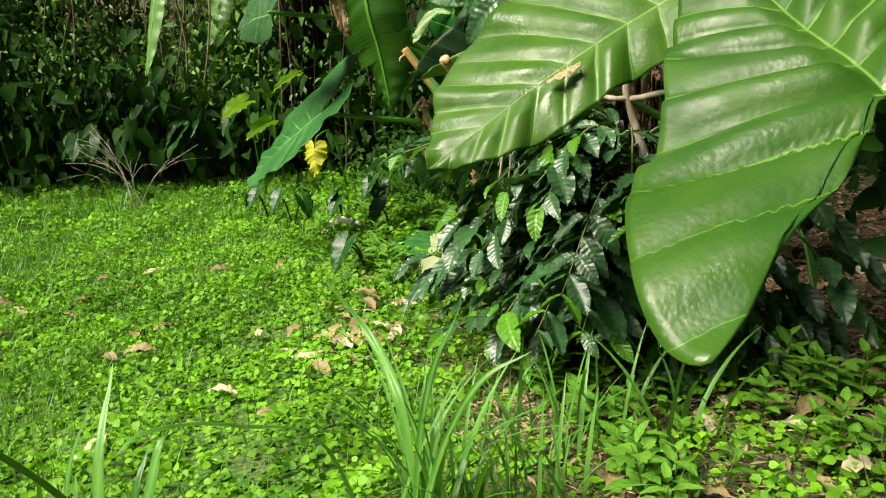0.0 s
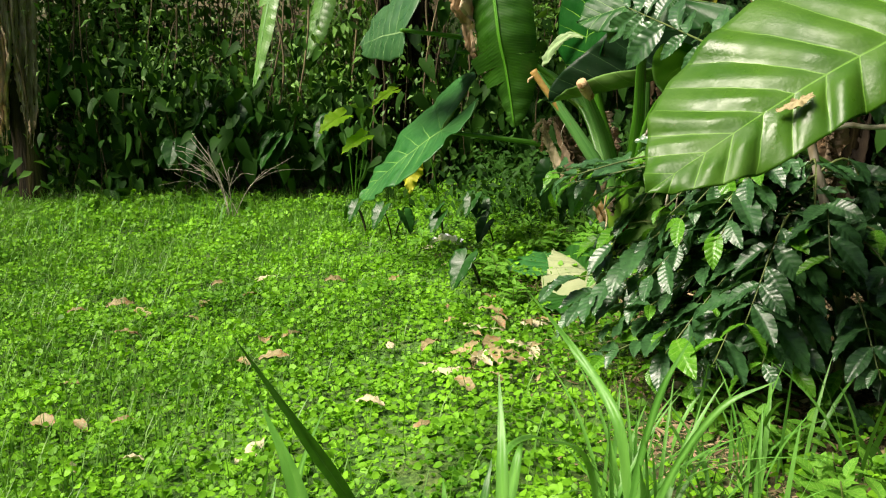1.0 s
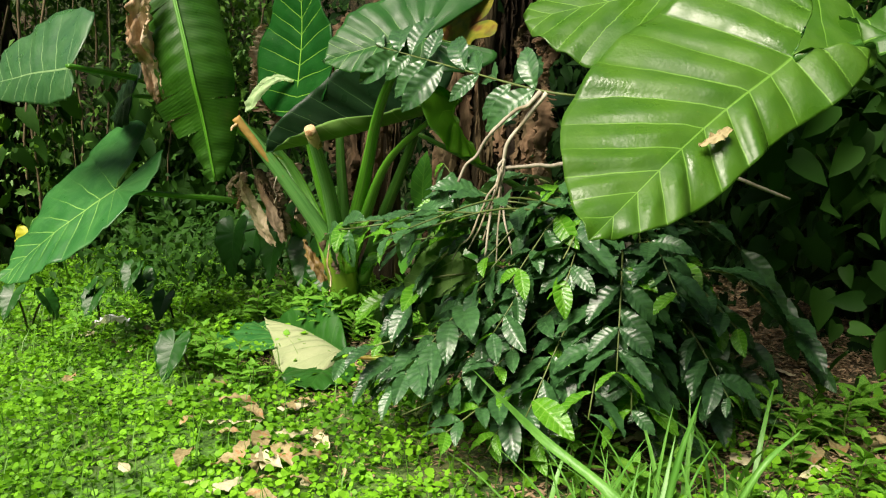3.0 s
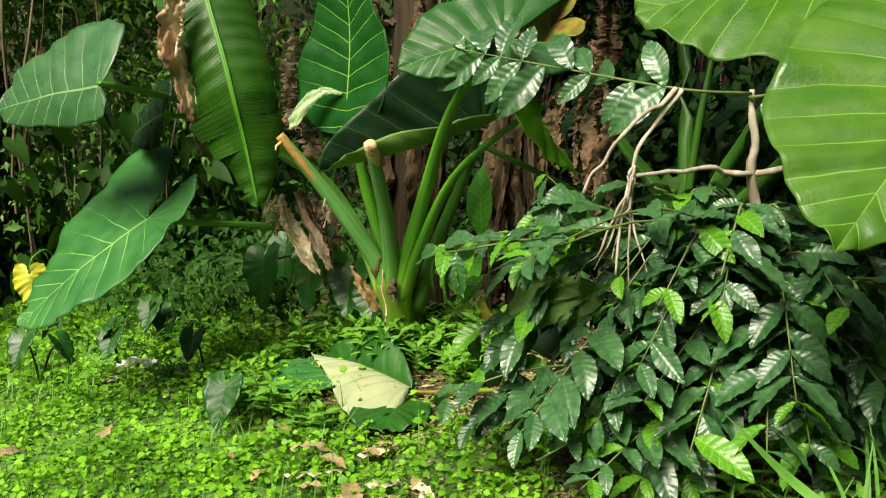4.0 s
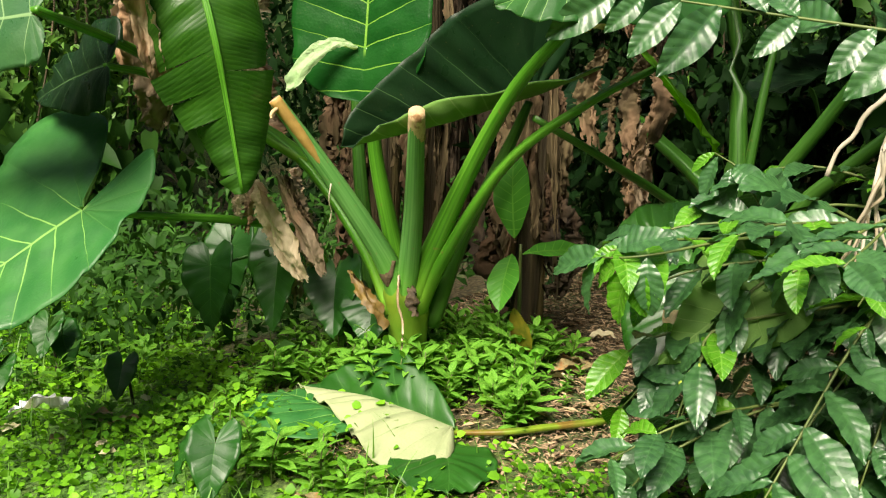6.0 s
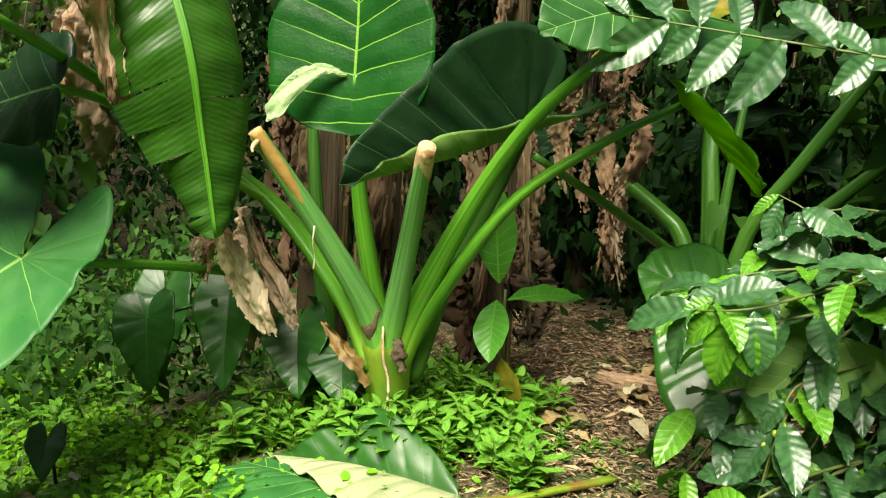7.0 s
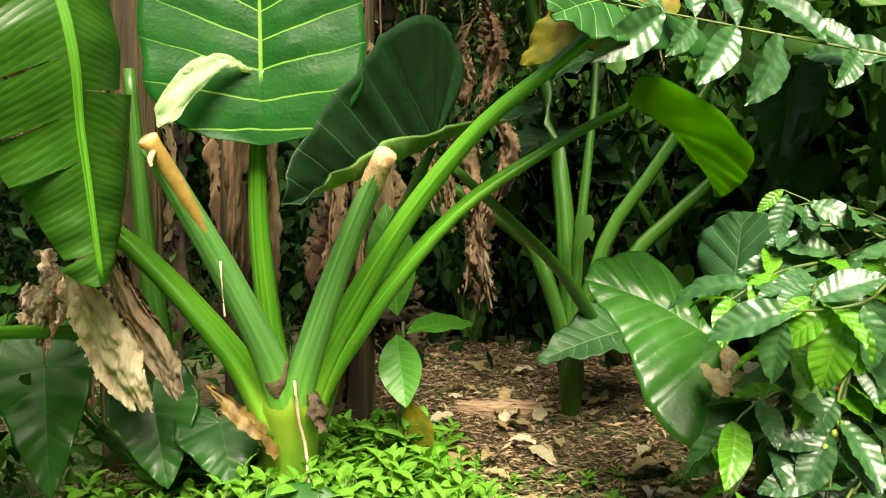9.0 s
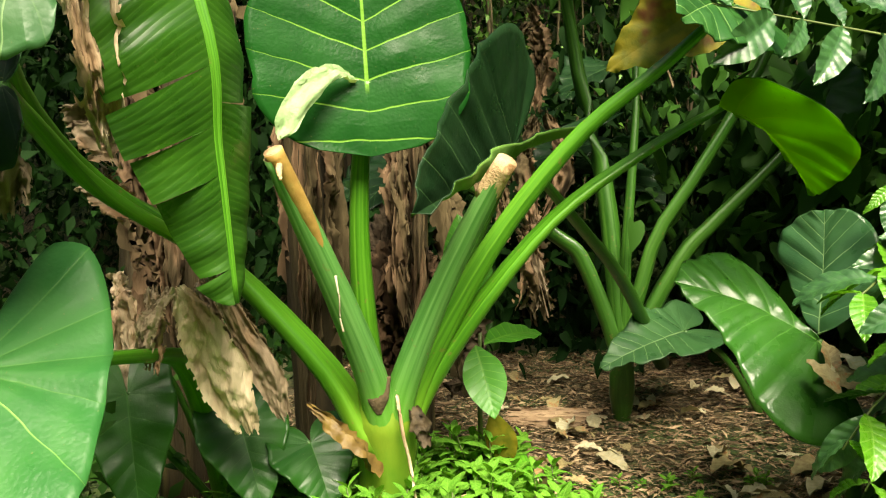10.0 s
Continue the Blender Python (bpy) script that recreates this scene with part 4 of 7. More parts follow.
def second_plant():
    base = on_ground(0.46, 4.30)
    plant = thing("elephant_ear_plant", base, "elephant ear plant with a big mid-green leaf leaning over the lawn", "plant")
    petiole(plant, [(0.46, 4.30, base[2] - 0.03), (0.30, 4.28, 0.62), (0.10, 4.24, 0.82), (-0.11, 4.205, 0.872), (-0.42, 4.20, 0.90), (-0.613, 4.174, 0.918)], [0.045, 0.036, 0.026, 0.019, 0.015, 0.011], PETIOLE)
    petiole(plant, [(0.50, 4.28, base[2] - 0.03), (0.47, 4.30, 0.70), (0.44, 4.33, 1.05), (0.42, 4.36, 1.5)], [0.045, 0.034, 0.025, 0.015], PETIOLE_SHADED)
    sheet_leaf(plant, "leaf_blade", [(-0.613, 4.172, 0.921), (-0.84, 4.26, 0.735), (-1.06, 4.36, 0.515)], (-0.775, -0.18, 0.60),
               [(-0.18, 0.88), (-0.31, 0.66), (-0.40, 0.40), (-0.41, 0.16), (-0.34, 0.0), (-0.23, -0.18), (-0.04, -0.37), (0.10, -0.38), (0.09, -0.24), (0.04, -0.10)],
               [(0.17, 0.88), (0.40, 0.68), (0.62, 0.45), (0.78, 0.20), (0.93, -0.02), (0.86, -0.20), (0.66, -0.29), (0.45, -0.31), (0.22, -0.20), (0.09, -0.08)],
               EAR, EAR_PALE, "big mid-green blade hanging towards the lawn", left_bend=((0, -4, 10),), right_bend=((0, 4, -6),), veins=8.0, pillow=0.010, wave=0.010, seed=12, ns=84)
    for k, (x, y, z, tx, ty, tz) in enumerate([(0.16, 4.42, 0.74, 0.10, 4.36, 0.44), (-0.02, 4.60, 0.66, -0.03, 4.56, 0.42), (0.24, 4.18, 0.66, 0.18, 4.10, 0.46), (0.14, 4.75, 0.70, 0.09, 4.70, 0.40), (0.28, 4.02, 0.60, 0.22, 3.95, 0.46)]):
        petiole(plant, [(0.46, 4.32, base[2]), ((0.46 + x) / 2, (4.32 + y) / 2 + 0.03, z + 0.02), (x, y, z)], [0.012, 0.009, 0.006], PETIOLE_SHADED, sides=8)
        ear_leaf(plant, "leaf_blade", (x, y, z), (tx, ty, tz), (-0.9, -0.5, 0.35), 0.24, EAR_SMALL, EAR_PALE, "", lobe=0.38, sinus=0.3, bow=15, seed=20 + k, wave=0.006, pillow=0.004)
    return plant


def back_plants():
    """The ear plants behind the path; part of their shade is in darker stalk colours."""
    b = on_ground(1.33, 3.27)
    plant = thing("elephant_ear_plant", b, "shaded elephant ear plant with stout stalks fanning out behind the path", "plant", "shaded ear plants")
    foot = [(1.33, 3.27, b[2] - 0.03), (1.31, 3.26, 0.62)]
    petiole(plant, foot + [(1.30, 3.37, 0.97), (1.30, 3.46, 1.07), (1.33, 3.66, 1.20), (1.45, 3.95, 1.36)], [0.026, 0.036, 0.037, 0.034, 0.028, 0.018], PETIOLE_SHADED)
    petiole(plant, foot + [(1.30, 3.28, 1.00), (1.31, 3.31, 1.29), (1.34, 3.38, 1.64), (1.22, 3.42, 2.05), (0.95, 3.35, 2.30)], [0.026, 0.036, 0.034, 0.029, 0.024, 0.018, 0.012], PETIOLE_SHADED)
    petiole(plant, foot + [(1.27, 3.24, 0.98), (1.27, 3.21, 1.29), (1.29, 3.19, 1.50), (1.33, 3.17, 1.80), (1.28, 3.05, 2.10)], [0.030, 0.026, 0.018, 0.015, 0.012, 0.010, 0.008], PETIOLE_SHADED)
    petiole(plant, foot + [(1.30, 3.16, 1.02), (1.30, 3.02, 1.24), (1.31, 2.89, 1.44), (1.34, 2.74, 1.70), (1.28, 2.64, 2.02), (1.10, 2.60, 2.22)], [0.026, 0.036, 0.032, 0.028, 0.025, 0.020, 0.016, 0.011], PETIOLE_SHADED)
    petiole(plant, foot + [(1.32, 3.07, 0.97), (1.33, 2.95, 1.10), (1.34, 2.77, 1.27), (1.35, 2.63, 1.42), (1.34, 2.57, 1.53)], [0.026, 0.036, 0.035, 0.031, 0.024, 0.016, 0.011], PETIOLE_SHADED)
    petiole(plant, [(1.45, 3.12, 0.60), (1.024, 3.255, 0.916), (0.70, 3.38, 1.10), (0.433, 3.474, 1.227)], [0.026, 0.020, 0.016, 0.012], PETIOLE_SHADED)
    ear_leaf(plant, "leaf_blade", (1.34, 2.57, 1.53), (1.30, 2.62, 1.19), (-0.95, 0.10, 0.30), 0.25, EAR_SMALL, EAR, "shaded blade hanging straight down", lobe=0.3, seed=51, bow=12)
    # All but the first blade are out of view, added to shade the stalks.
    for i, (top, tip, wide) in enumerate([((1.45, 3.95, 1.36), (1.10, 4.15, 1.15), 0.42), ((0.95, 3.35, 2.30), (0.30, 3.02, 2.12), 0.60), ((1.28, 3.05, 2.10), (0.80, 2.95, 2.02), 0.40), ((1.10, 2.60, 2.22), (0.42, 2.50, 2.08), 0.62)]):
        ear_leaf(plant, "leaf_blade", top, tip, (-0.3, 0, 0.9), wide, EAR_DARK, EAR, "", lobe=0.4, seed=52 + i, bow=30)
    for k, (x, y, hts) in enumerate([(2.35, 2.75, 4), (2.6, 3.9, 4)], 1):
        b = on_ground(x, y)
        plant = thing("elephant_ear_plant", b, "shaded elephant ear plant standing behind the mulch path", "plant", "shaded ear plants")
        rng = random.Random(40 + k)
        for i in range(hts):
            a = rng.uniform(-0.45, 0.45) + (i - hts / 2) * 0.35
            h = rng.uniform(0.85, 1.35)
            ex, ey = x - 0.10 + 0.25 * math.cos(a * 3), y - math.sin(a) * 0.75
            top = (ex, ey, b[2] + h)
            petiole(plant, [(x, y, b[2] - 0.03), (x + 0.05, y - math.sin(a) * 0.12, b[2] + 0.25 * h), (x + 0.02, y - math.sin(a) * 0.40, b[2] + 0.65 * h), top], [0.045, 0.036, 0.026, 0.014], PETIOLE_SHADED)
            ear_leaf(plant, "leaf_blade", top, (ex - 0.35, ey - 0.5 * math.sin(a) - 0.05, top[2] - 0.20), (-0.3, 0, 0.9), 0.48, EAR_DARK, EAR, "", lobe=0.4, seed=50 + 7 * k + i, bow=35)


def shade_leaves():
    """Broad glossy leaves low beside the coffee bush, with dry leaves lying on one."""
    base = on_ground(0.62, 2.72)
    plant = thing("elephant_ear_plant", base, "low elephant ear plant with broad glossy dark leaves", "plant")
    jx = (0.437, 2.843, 0.812)
    petiole(plant, [(base[0], base[1], base[2] - 0.02), (0.60, 2.74, 0.58), (0.52, 2.79, 0.74), jx], [0.022, 0.018, 0.014, 0.010], PETIOLE_SHADED)
    sheet_leaf(plant, "leaf_blade", [jx, (0.448, 3.00, 0.905), (0.455, 3.156, 0.955)], (-0.66, -0.27, 0.70),
               [(-0.12, 0.92), (-0.32, 0.70), (-0.56, 0.41), (-0.73, 0.17), (-0.80, -0.07), (-0.72, -0.28), (-0.62, -0.46), (-0.40, -0.42), (-0.22, -0.22)],
               [(0.12, 0.985), (0.25, 0.94), (0.43, 0.75), (0.44, 0.58), (0.30, 0.42), (0.12, 0.20)],
               EAR_GLOSS, EAR_PALE, "broad glossy dark blade with bright reflections", left_bend=((0, 4, -28),), right_bend=((0, 2, -40),), veins=6.0, pillow=0.015, wave=0.006, seed=31)
    sheet_leaf(plant, "leaf_blade", [(0.445, 2.838, 0.825), (0.50, 2.81, 0.98), (0.545, 2.792, 1.115)], (-0.69, 0.52, 0.45),
               [(-0.20, 0.98), (-0.33, 0.88), (-0.38, 0.72), (-0.33, 0.55), (-0.20, 0.30), (-0.08, 0.08)],
               [(0.20, 0.96), (0.36, 0.80), (0.42, 0.55), (0.36, 0.30), (0.18, 0.08)],
               EAR_GREY, EAR_PALE, "greyish glossy blade standing up", left_bend=((0, -4, -20),), right_bend=((0, 4, -20),), veins=6.0, pillow=0.006, wave=0.005, seed=32)
    sheet_leaf(plant, "leaf_blade", [(0.20, 2.62, 0.885), (0.13, 2.68, 0.82), (0.044, 2.757, 0.718)], (-0.75, -0.45, 0.45),
               [(-0.20, 0.72), (-0.34, 0.40), (-0.42, 0.10), (-0.36, -0.15), (-0.14, -0.12)], [(0.16, 0.70), (0.36, 0.42), (0.50, 0.12), (0.44, -0.20), (0.16, -0.14)],
               EAR_PALE, EAR_PALE, "pale underside of a turned blade", veins=7.0, pillow=0.003, wave=0.008, seed=33)
    petiole(plant, [(base[0], base[1], base[2] - 0.02), (0.40, 2.64, 0.70), (0.20, 2.62, 0.885)], [0.018, 0.014, 0.008], PETIOLE_SHADED)
    ear_leaf(plant, "leaf_blade", (1.25, 3.06, 0.74), (0.98, 3.34, 0.66), (-0.6, -0.1, 0.8), 0.30, EAR_GREY, EAR_PALE, "dull grey-green low blade over the mulch", lobe=0.5, bow=15, seed=34, wave=0.010)
    petiole(plant, [(1.35, 2.80, float(ground_z(1.35, 2.80))), (1.32, 2.92, 0.64), (1.25, 3.06, 0.74)], [0.016, 0.012, 0.008], PETIOLE_SHADED)


def giant_leaves():
    base = on_ground(2.05, 1.35)
    plant = thing("giant_elephant_ear", base, "elephant ear plant with giant bright green leaves above the bush", "plant")
    j = (0.503, 1.758, 1.459)
    petiole(plant, [(base[0], base[1], base[2] - 0.04), (1.95, 1.45, 1.05), (1.25, 1.75, 1.55), j], [0.050, 0.042, 0.028, 0.014], PETIOLE_SHADED)
    sheet_leaf(plant, "leaf_blade", [j, (0.246, 1.745, 1.292), (-0.031, 1.714, 1.084)], (-0.40, -0.55, 0.75),
               [(-0.06, 0.925), (-0.13, 0.80), (-0.175, 0.62), (-0.18, 0.43), (-0.18, 0.24), (-0.20, 0.05), (-0.20, -0.12), (-0.14, -0.26), (-0.05, -0.14)],
               [(0.13, 0.925), (0.27, 0.80), (0.37, 0.66), (0.405, 0.52), (0.44, 0.38), (0.46, 0.18), (0.45, -0.05), (0.40, -0.25), (0.28, -0.36), (0.12, -0.28)],
               EAR_BIG, EAR, "giant bright green blade with a dry brown patch on its rib", left_bend=((0, -14, -60),), right_bend=((0, 4, -8),), veins=9.0, pillow=0.018, wave=0.010, seed=61, ns=110, nv=21, fan=False)
    sheet_leaf(plant, "leaf_blade", [(0.5486, 1.0227, 1.3045), (0.514, 1.329, 1.418), (0.479, 1.635, 1.532)], (-0.331, -0.361, 0.872),
               [(-0.07, 0.86), (-0.15, 0.70), (-0.23, 0.54), (-0.31, 0.36), (-0.375, 0.18), (-0.46, 0.05), (-0.535, -0.10), (-0.572, -0.25), (-0.583, -0.36), (-0.565, -0.44), (-0.53, -0.478), (-0.485, -0.45), (-0.36, -0.335), (-0.18, -0.205)],
               [(0.07, 0.86), (0.17, 0.68), (0.28, 0.48), (0.38, 0.25), (0.46, 0.0), (0.52, -0.25), (0.48, -0.42), (0.36, -0.36), (0.18, -0.20)],
               EAR_BIG, EAR, "giant rippled blade with brown torn specks", left_bend=((0, 0, 0),), right_bend=((0, 8, 10),), veins=9.0, pillow=0.032, wave=0.012, seed=62, ns=130, nv=23, fan=False)
    ear_leaf(plant, "leaf_blade", (0.98, 2.22, 1.72), (0.37, 2.62, 1.585), (-0.42, -0.45, 0.8), 0.86, EAR_BIG, EAR, "giant green blade spread above the coffee bush",
             lobe=0.3, sinus=0.3, bow=16, left=(-6, -10), right=(4, -10), seed=63, wave=0.014, pillow=0.013, nu=60, nv=15, veins=9.0, taper=2.6, full=0.6)
    petiole(plant, [(base[0], base[1] + 0.1, base[2] - 0.04), (2.0, 1.6, 1.2), (1.55, 2.0, 1.75), (0.98, 2.22, 1.72)], [0.050, 0.040, 0.026, 0.014], PETIOLE_SHADED)
    petiole(plant, [(base[0] + 0.05, base[1] - 0.1, base[2] - 0.04), (2.0, 1.25, 1.0), (1.35, 1.05, 1.40), (0.5486, 1.0227, 1.302)], [0.050, 0.042, 0.028, 0.014], PETIOLE_SHADED)


def fallen_ear_leaf():
    j = Vector((0.150, 3.467, 0.332))
    leaf = thing("fallen_elephant_ear_leaf", on_ground(0.0, 3.6), "cut elephant ear leaf lying half folded on the grass", "leaf")
    rib = [(0.150, 3.467, 0.350), (0.075, 3.75, 0.375), (-0.010, 4.03, 0.352)]
    sheet_leaf(leaf, "folded_half", rib, (-0.22, -0.06, 0.97), [(-0.07, 0.88), (-0.17, 0.70), (-0.26, 0.47), (-0.34, 0.33), (-0.41, 0.15), (-0.40, 0.0), (-0.30, -0.12), (-0.15, -0.11)], None,
               EAR_BLEACHED, EAR_BLEACHED, "pale underside folded over", left_bend=((0, 10, -60),), pillow=0.014, wave=0.012, seed=72, veins=9.0, frill=1.6)
    sheet_leaf(leaf, "green_half", [(p[0] + 0.01, p[1], p[2] - 0.008) for p in rib], (-0.1, -0.1, 1.0), None, [(0.05, 0.86), (0.15, 0.72), (0.27, 0.58), (0.27, 0.42), (0.17, 0.20), (0.06, 0.04)],
               EAR_SMALL, EAR, "green half standing up behind the fold", right_bend=((0, 58, -90),), pillow=0.006, wave=0.008, seed=71)
    sheet_leaf(leaf, "tip_part", [(-0.01, 3.66, 0.325), (-0.05, 3.88, 0.350), (-0.06, 4.06, 0.335)], (-0.12, -0.05, 1.0), [(-0.25, 0.95), (-0.46, 0.74), (-0.52, 0.45), (-0.40, 0.18), (-0.15, 0.02)], [(0.10, 0.8), (0.15, 0.5), (0.08, 0.1)],
               EAR, EAR_PALE, "flat green part towards the tip", left_bend=((0, 2, -20),), pillow=0.006, wave=0.008, seed=73)
    sheet_leaf(leaf, "lower_lobe", [(0.11, 3.47, 0.315), (0.02, 3.34, 0.315), (-0.07, 3.24, 0.295)], (-0.15, -0.1, 1.0), [(-0.22, 0.92), (-0.42, 0.65), (-0.40, 0.30), (-0.15, 0.02)], [(0.25, 0.95), (0.50, 0.70), (0.52, 0.35), (0.2, 0.03)],
               EAR_SMALL, EAR_PALE, "dark green lobe under the fold", left_bend=((0, 0, -20),), right_bend=((0, 0, -20),), pillow=0.005, wave=0.008, seed=74)
    petiole(leaf, [j, on_ground(0.24, 3.345, 0.04), on_ground(0.36, 3.29, 0.032), on_ground(0.52, 3.21, 0.026)], [0.009, 0.011, 0.012, 0.013], BASE, "cut stalk trailing over the mulch", cap=CUT)
    stalk = thing("cut_stalk", on_ground(0.4, 3.5), "short piece of cut green stalk lying in the herbs", "stalk")
    petiole(stalk, [on_ground(0.32, 3.50, 0.05), on_ground(0.50, 3.52, 0.07), on_ground(0.62, 3.56, 0.10)], [0.020, 0.022, 0.023], PETIOLE, cap=CUT, name="stalk_piece")


great_plant()
second_plant()
back_plants()
shade_leaves()
giant_leaves()
fallen_ear_leaf()


# ---- bananas ----
def dead_leaf(parent, points, widths, seed, pale=False, side=(0.3, -0.95, 0), fold=0.6, rough=0.03, name="dead_leaf", label="", tatter=0.35, torn=0.42):
    me, m = crumple_mesh(name, points, widths, [pale if pale not in (True, False) else (DEAD_PALE if pale else DEAD)], seed, 72, 25, side, fold, rough, tatter, torn)
    return part(name, me, parent, m, label)


def banana_stem(parent, x, y, top, r, seed, lean=(0, 0)):
    b = on_ground(x, y, -0.05)
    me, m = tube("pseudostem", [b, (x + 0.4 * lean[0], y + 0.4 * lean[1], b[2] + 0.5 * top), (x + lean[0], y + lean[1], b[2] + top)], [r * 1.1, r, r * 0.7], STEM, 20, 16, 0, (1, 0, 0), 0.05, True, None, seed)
    part("pseudostem", me, parent, m, "brown fibrous stem")


def hanging_skirt(parent, x, y, z0, z1, n, seed, spread=0.22, width=0.10, facing=(-1, -0.4), mat=None):
    """Dry leaves that hang round a banana stem."""
    rng = random.Random(seed)
    for k in range(n):
        a = math.atan2(facing[1], facing[0]) + rng.uniform(-1.5, 1.5)
        r = rng.uniform(0.5, 1.0) * spread
        px, py = x + r * math.cos(a), y + r * math.sin(a)
        top = rng.uniform(0.55, 1.0) * (z1 - z0) + z0
        end = z0 + rng.uniform(0.0, 0.5) * (top - z0)
        mid = (top + end) / 2
        dead_leaf(parent, [(x + 0.3 * (px - x), y + 0.3 * (py - y), top + 0.12), (px, py, top), (px + rng.uniform(-0.03, 0.03), py + rng.uniform(-0.03, 0.03), mid), (px + rng.uniform(-0.06, 0.06), py + rng.uniform(-0.06, 0.06), end)],
                  [width * 0.3, width * rng.uniform(0.3, 0.8), width * rng.uniform(0.4, 1.2), width * 0.25], seed * 10 + k, mat or DEAD_SHADED, (-math.sin(a), math.cos(a), 0), rng.uniform(0.6, 1.4), 0.05, tatter=0.7)


def banana_leaf(parent, points, width, up, seed, tears=9, fold=(10, 10), mat=None, rib=0.014, label="", ends=(0.3, 0.15), rows=110):
    me, m = banana_blade("leaf_blade", points, width, [mat or BANANA], up, tears, seed, rows, 9, fold, ends)
    blade = part("leaf_blade", me, parent, m, label)
    pts = [Vector(p) for p in points]
    me, m = tube("midrib", pts, [rib, rib * 0.9, rib * 0.8, rib * 0.35], PETIOLE, 40, 12, 0.75, up)
    part("midrib", me, parent, m)
    return blade


def near_banana():
    b = on_ground(0.70, 4.55)
    plant = thing("banana_plant", b, "banana plant with one torn hanging leaf and dry brown skirts", "banana plant")
    banana_stem(plant, 0.70, 4.55, 2.6, 0.09, 1, (0.05, 0.05))
    banana_stem(plant, 0.62, 4.10, 2.4, 0.065, 2, (-0.12, 0.10))
    banana_stem(plant, 0.95, 3.92, 2.6, 0.06, 3, (0.05, 0.0))
    # the torn leaf that hangs in front
    banana_leaf(plant, [(0.55, 4.50, 2.75), (0.15, 4.38, 2.95), (-0.30, 4.22, 2.60), (-0.42, 4.12, 2.0), (-0.358, 3.943, 1.469), (-0.301, 3.946, 1.232), (-0.249, 3.949, 0.977)], 0.40, (-0.70, -0.70, 0.05), 5, 9, (-34, 12), rib=0.012, label="torn green blade hanging straight down", ends=(0.3, 0.16), rows=420)
    banana_leaf(plant, [(0.70, 4.60, 2.6), (0.60, 5.0, 3.1), (0.40, 5.6, 3.1), (0.20, 6.2, 2.5)], 0.5, (0, -0.2, 1), 6, 8)
    banana_leaf(plant, [(0.95, 3.95, 2.5), (1.2, 3.7, 3.1), (1.8, 3.3, 3.2), (2.3, 3.0, 2.7)], 0.5, (0, 0, 1), 7, 8)
    banana_leaf(plant, [(0.80, 4.3, 2.6), (1.2, 4.6, 3.2), (1.8, 5.0, 3.2), (2.4, 5.3, 2.6)], 0.5, (0, 0, 1), 8, 8)
    # dry leaves
    dead_leaf(plant, [(-0.10, 4.14, 1.00), (-0.09, 4.11, 0.93), (-0.04, 4.08, 0.80), (0.03, 4.06, 0.675)], [0.03, 0.09, 0.125, 0.05], 3, True, (0.25, -0.95, 0.1), 0.40, 0.012, label="pale dry leaf hanging folded", tatter=0.12, torn=0.14)
    dead_leaf(plant, [(-0.06, 4.08, 1.02), (-0.03, 4.05, 0.92), (0.02, 4.01, 0.80), (0.06, 3.99, 0.70)], [0.03, 0.05, 0.075, 0.03], 14, DEAD, (0.5, -0.85, 0.1), 0.6, 0.012, tatter=0.12, torn=0.15)
    dead_leaf(plant, [(-0.04, 4.07, 1.02), (0.0, 4.06, 0.93), (0.035, 4.03, 0.84), (0.075, 4.02, 0.74)], [0.02, 0.05, 0.05, 0.02], 24, DEAD_MID, (0.7, -0.7, 0.1), 1.4, 0.03, tatter=0.4, torn=0.3)
    dead_leaf(plant, [(-0.11, 4.15, 1.00), (-0.14, 4.18, 0.94), (-0.13, 4.20, 0.86)], [0.02, 0.045, 0.025], 15, DEAD, (0.1, -0.95, 0.2), 0.5, 0.012, tatter=0.12, torn=0.12)
    dead_leaf(plant, [(-0.06, 4.22, 1.00), (-0.09, 4.20, 0.92), (-0.10, 4.20, 0.82)], [0.03, 0.07, 0.04], 4, DEAD, (0.4, -0.9, 0), 0.6, 0.018)
    dead_leaf(plant, [(0.03, 4.16, 1.0), (0.07, 4.13, 0.86), (0.10, 4.11, 0.72)], [0.04, 0.07, 0.05], 5, False, (0.4, -0.9, 0), 0.9, 0.04)
    dead_leaf(plant, [(-0.52, 4.00, 1.75), (-0.54, 4.02, 1.55), (-0.45, 4.06, 1.32), (-0.38, 4.09, 1.22)], [0.08, 0.12, 0.09, 0.04], 6, True, (0.7, -0.7, 0), 0.9, 0.04, label="pale curled dry leaf")
    dead_leaf(plant, [(-0.42, 4.30, 1.6), (-0.43, 4.32, 1.40), (-0.36, 4.32, 1.22), (-0.32, 4.33, 1.12)], [0.08, 0.14, 0.14, 0.06], 7, False, (0.6, -0.8, 0), 0.7, 0.04)
    rng = random.Random(77)
    for k in range(11):
        x, y, z = 1.0 + rng.uniform(-0.05, 0.08), 3.56 + rng.uniform(-0.09, 0.10), rng.uniform(1.0, 1.95)
        ln = rng.uniform(0.22, 0.48)
        w = rng.uniform(0.07, 0.14)
        dead_leaf(plant, [(x, y, z), (x + rng.uniform(-0.03, 0.03), y + rng.uniform(-0.05, 0.05), z - 0.4 * ln), (x + rng.uniform(-0.05, 0.05), y + rng.uniform(-0.06, 0.06), z - ln)], [w * 0.4, w, w * rng.uniform(0.2, 0.8)], 90 + k, DEAD if k % 5 == 0 else DEAD_MID, (rng.uniform(-0.3, 0.5), -1, rng.uniform(-0.2, 0.2)), rng.uniform(0.5, 1.0), 0.03, tatter=0.25, torn=0.7, label="ragged dry leaf strip hanging by the stem")
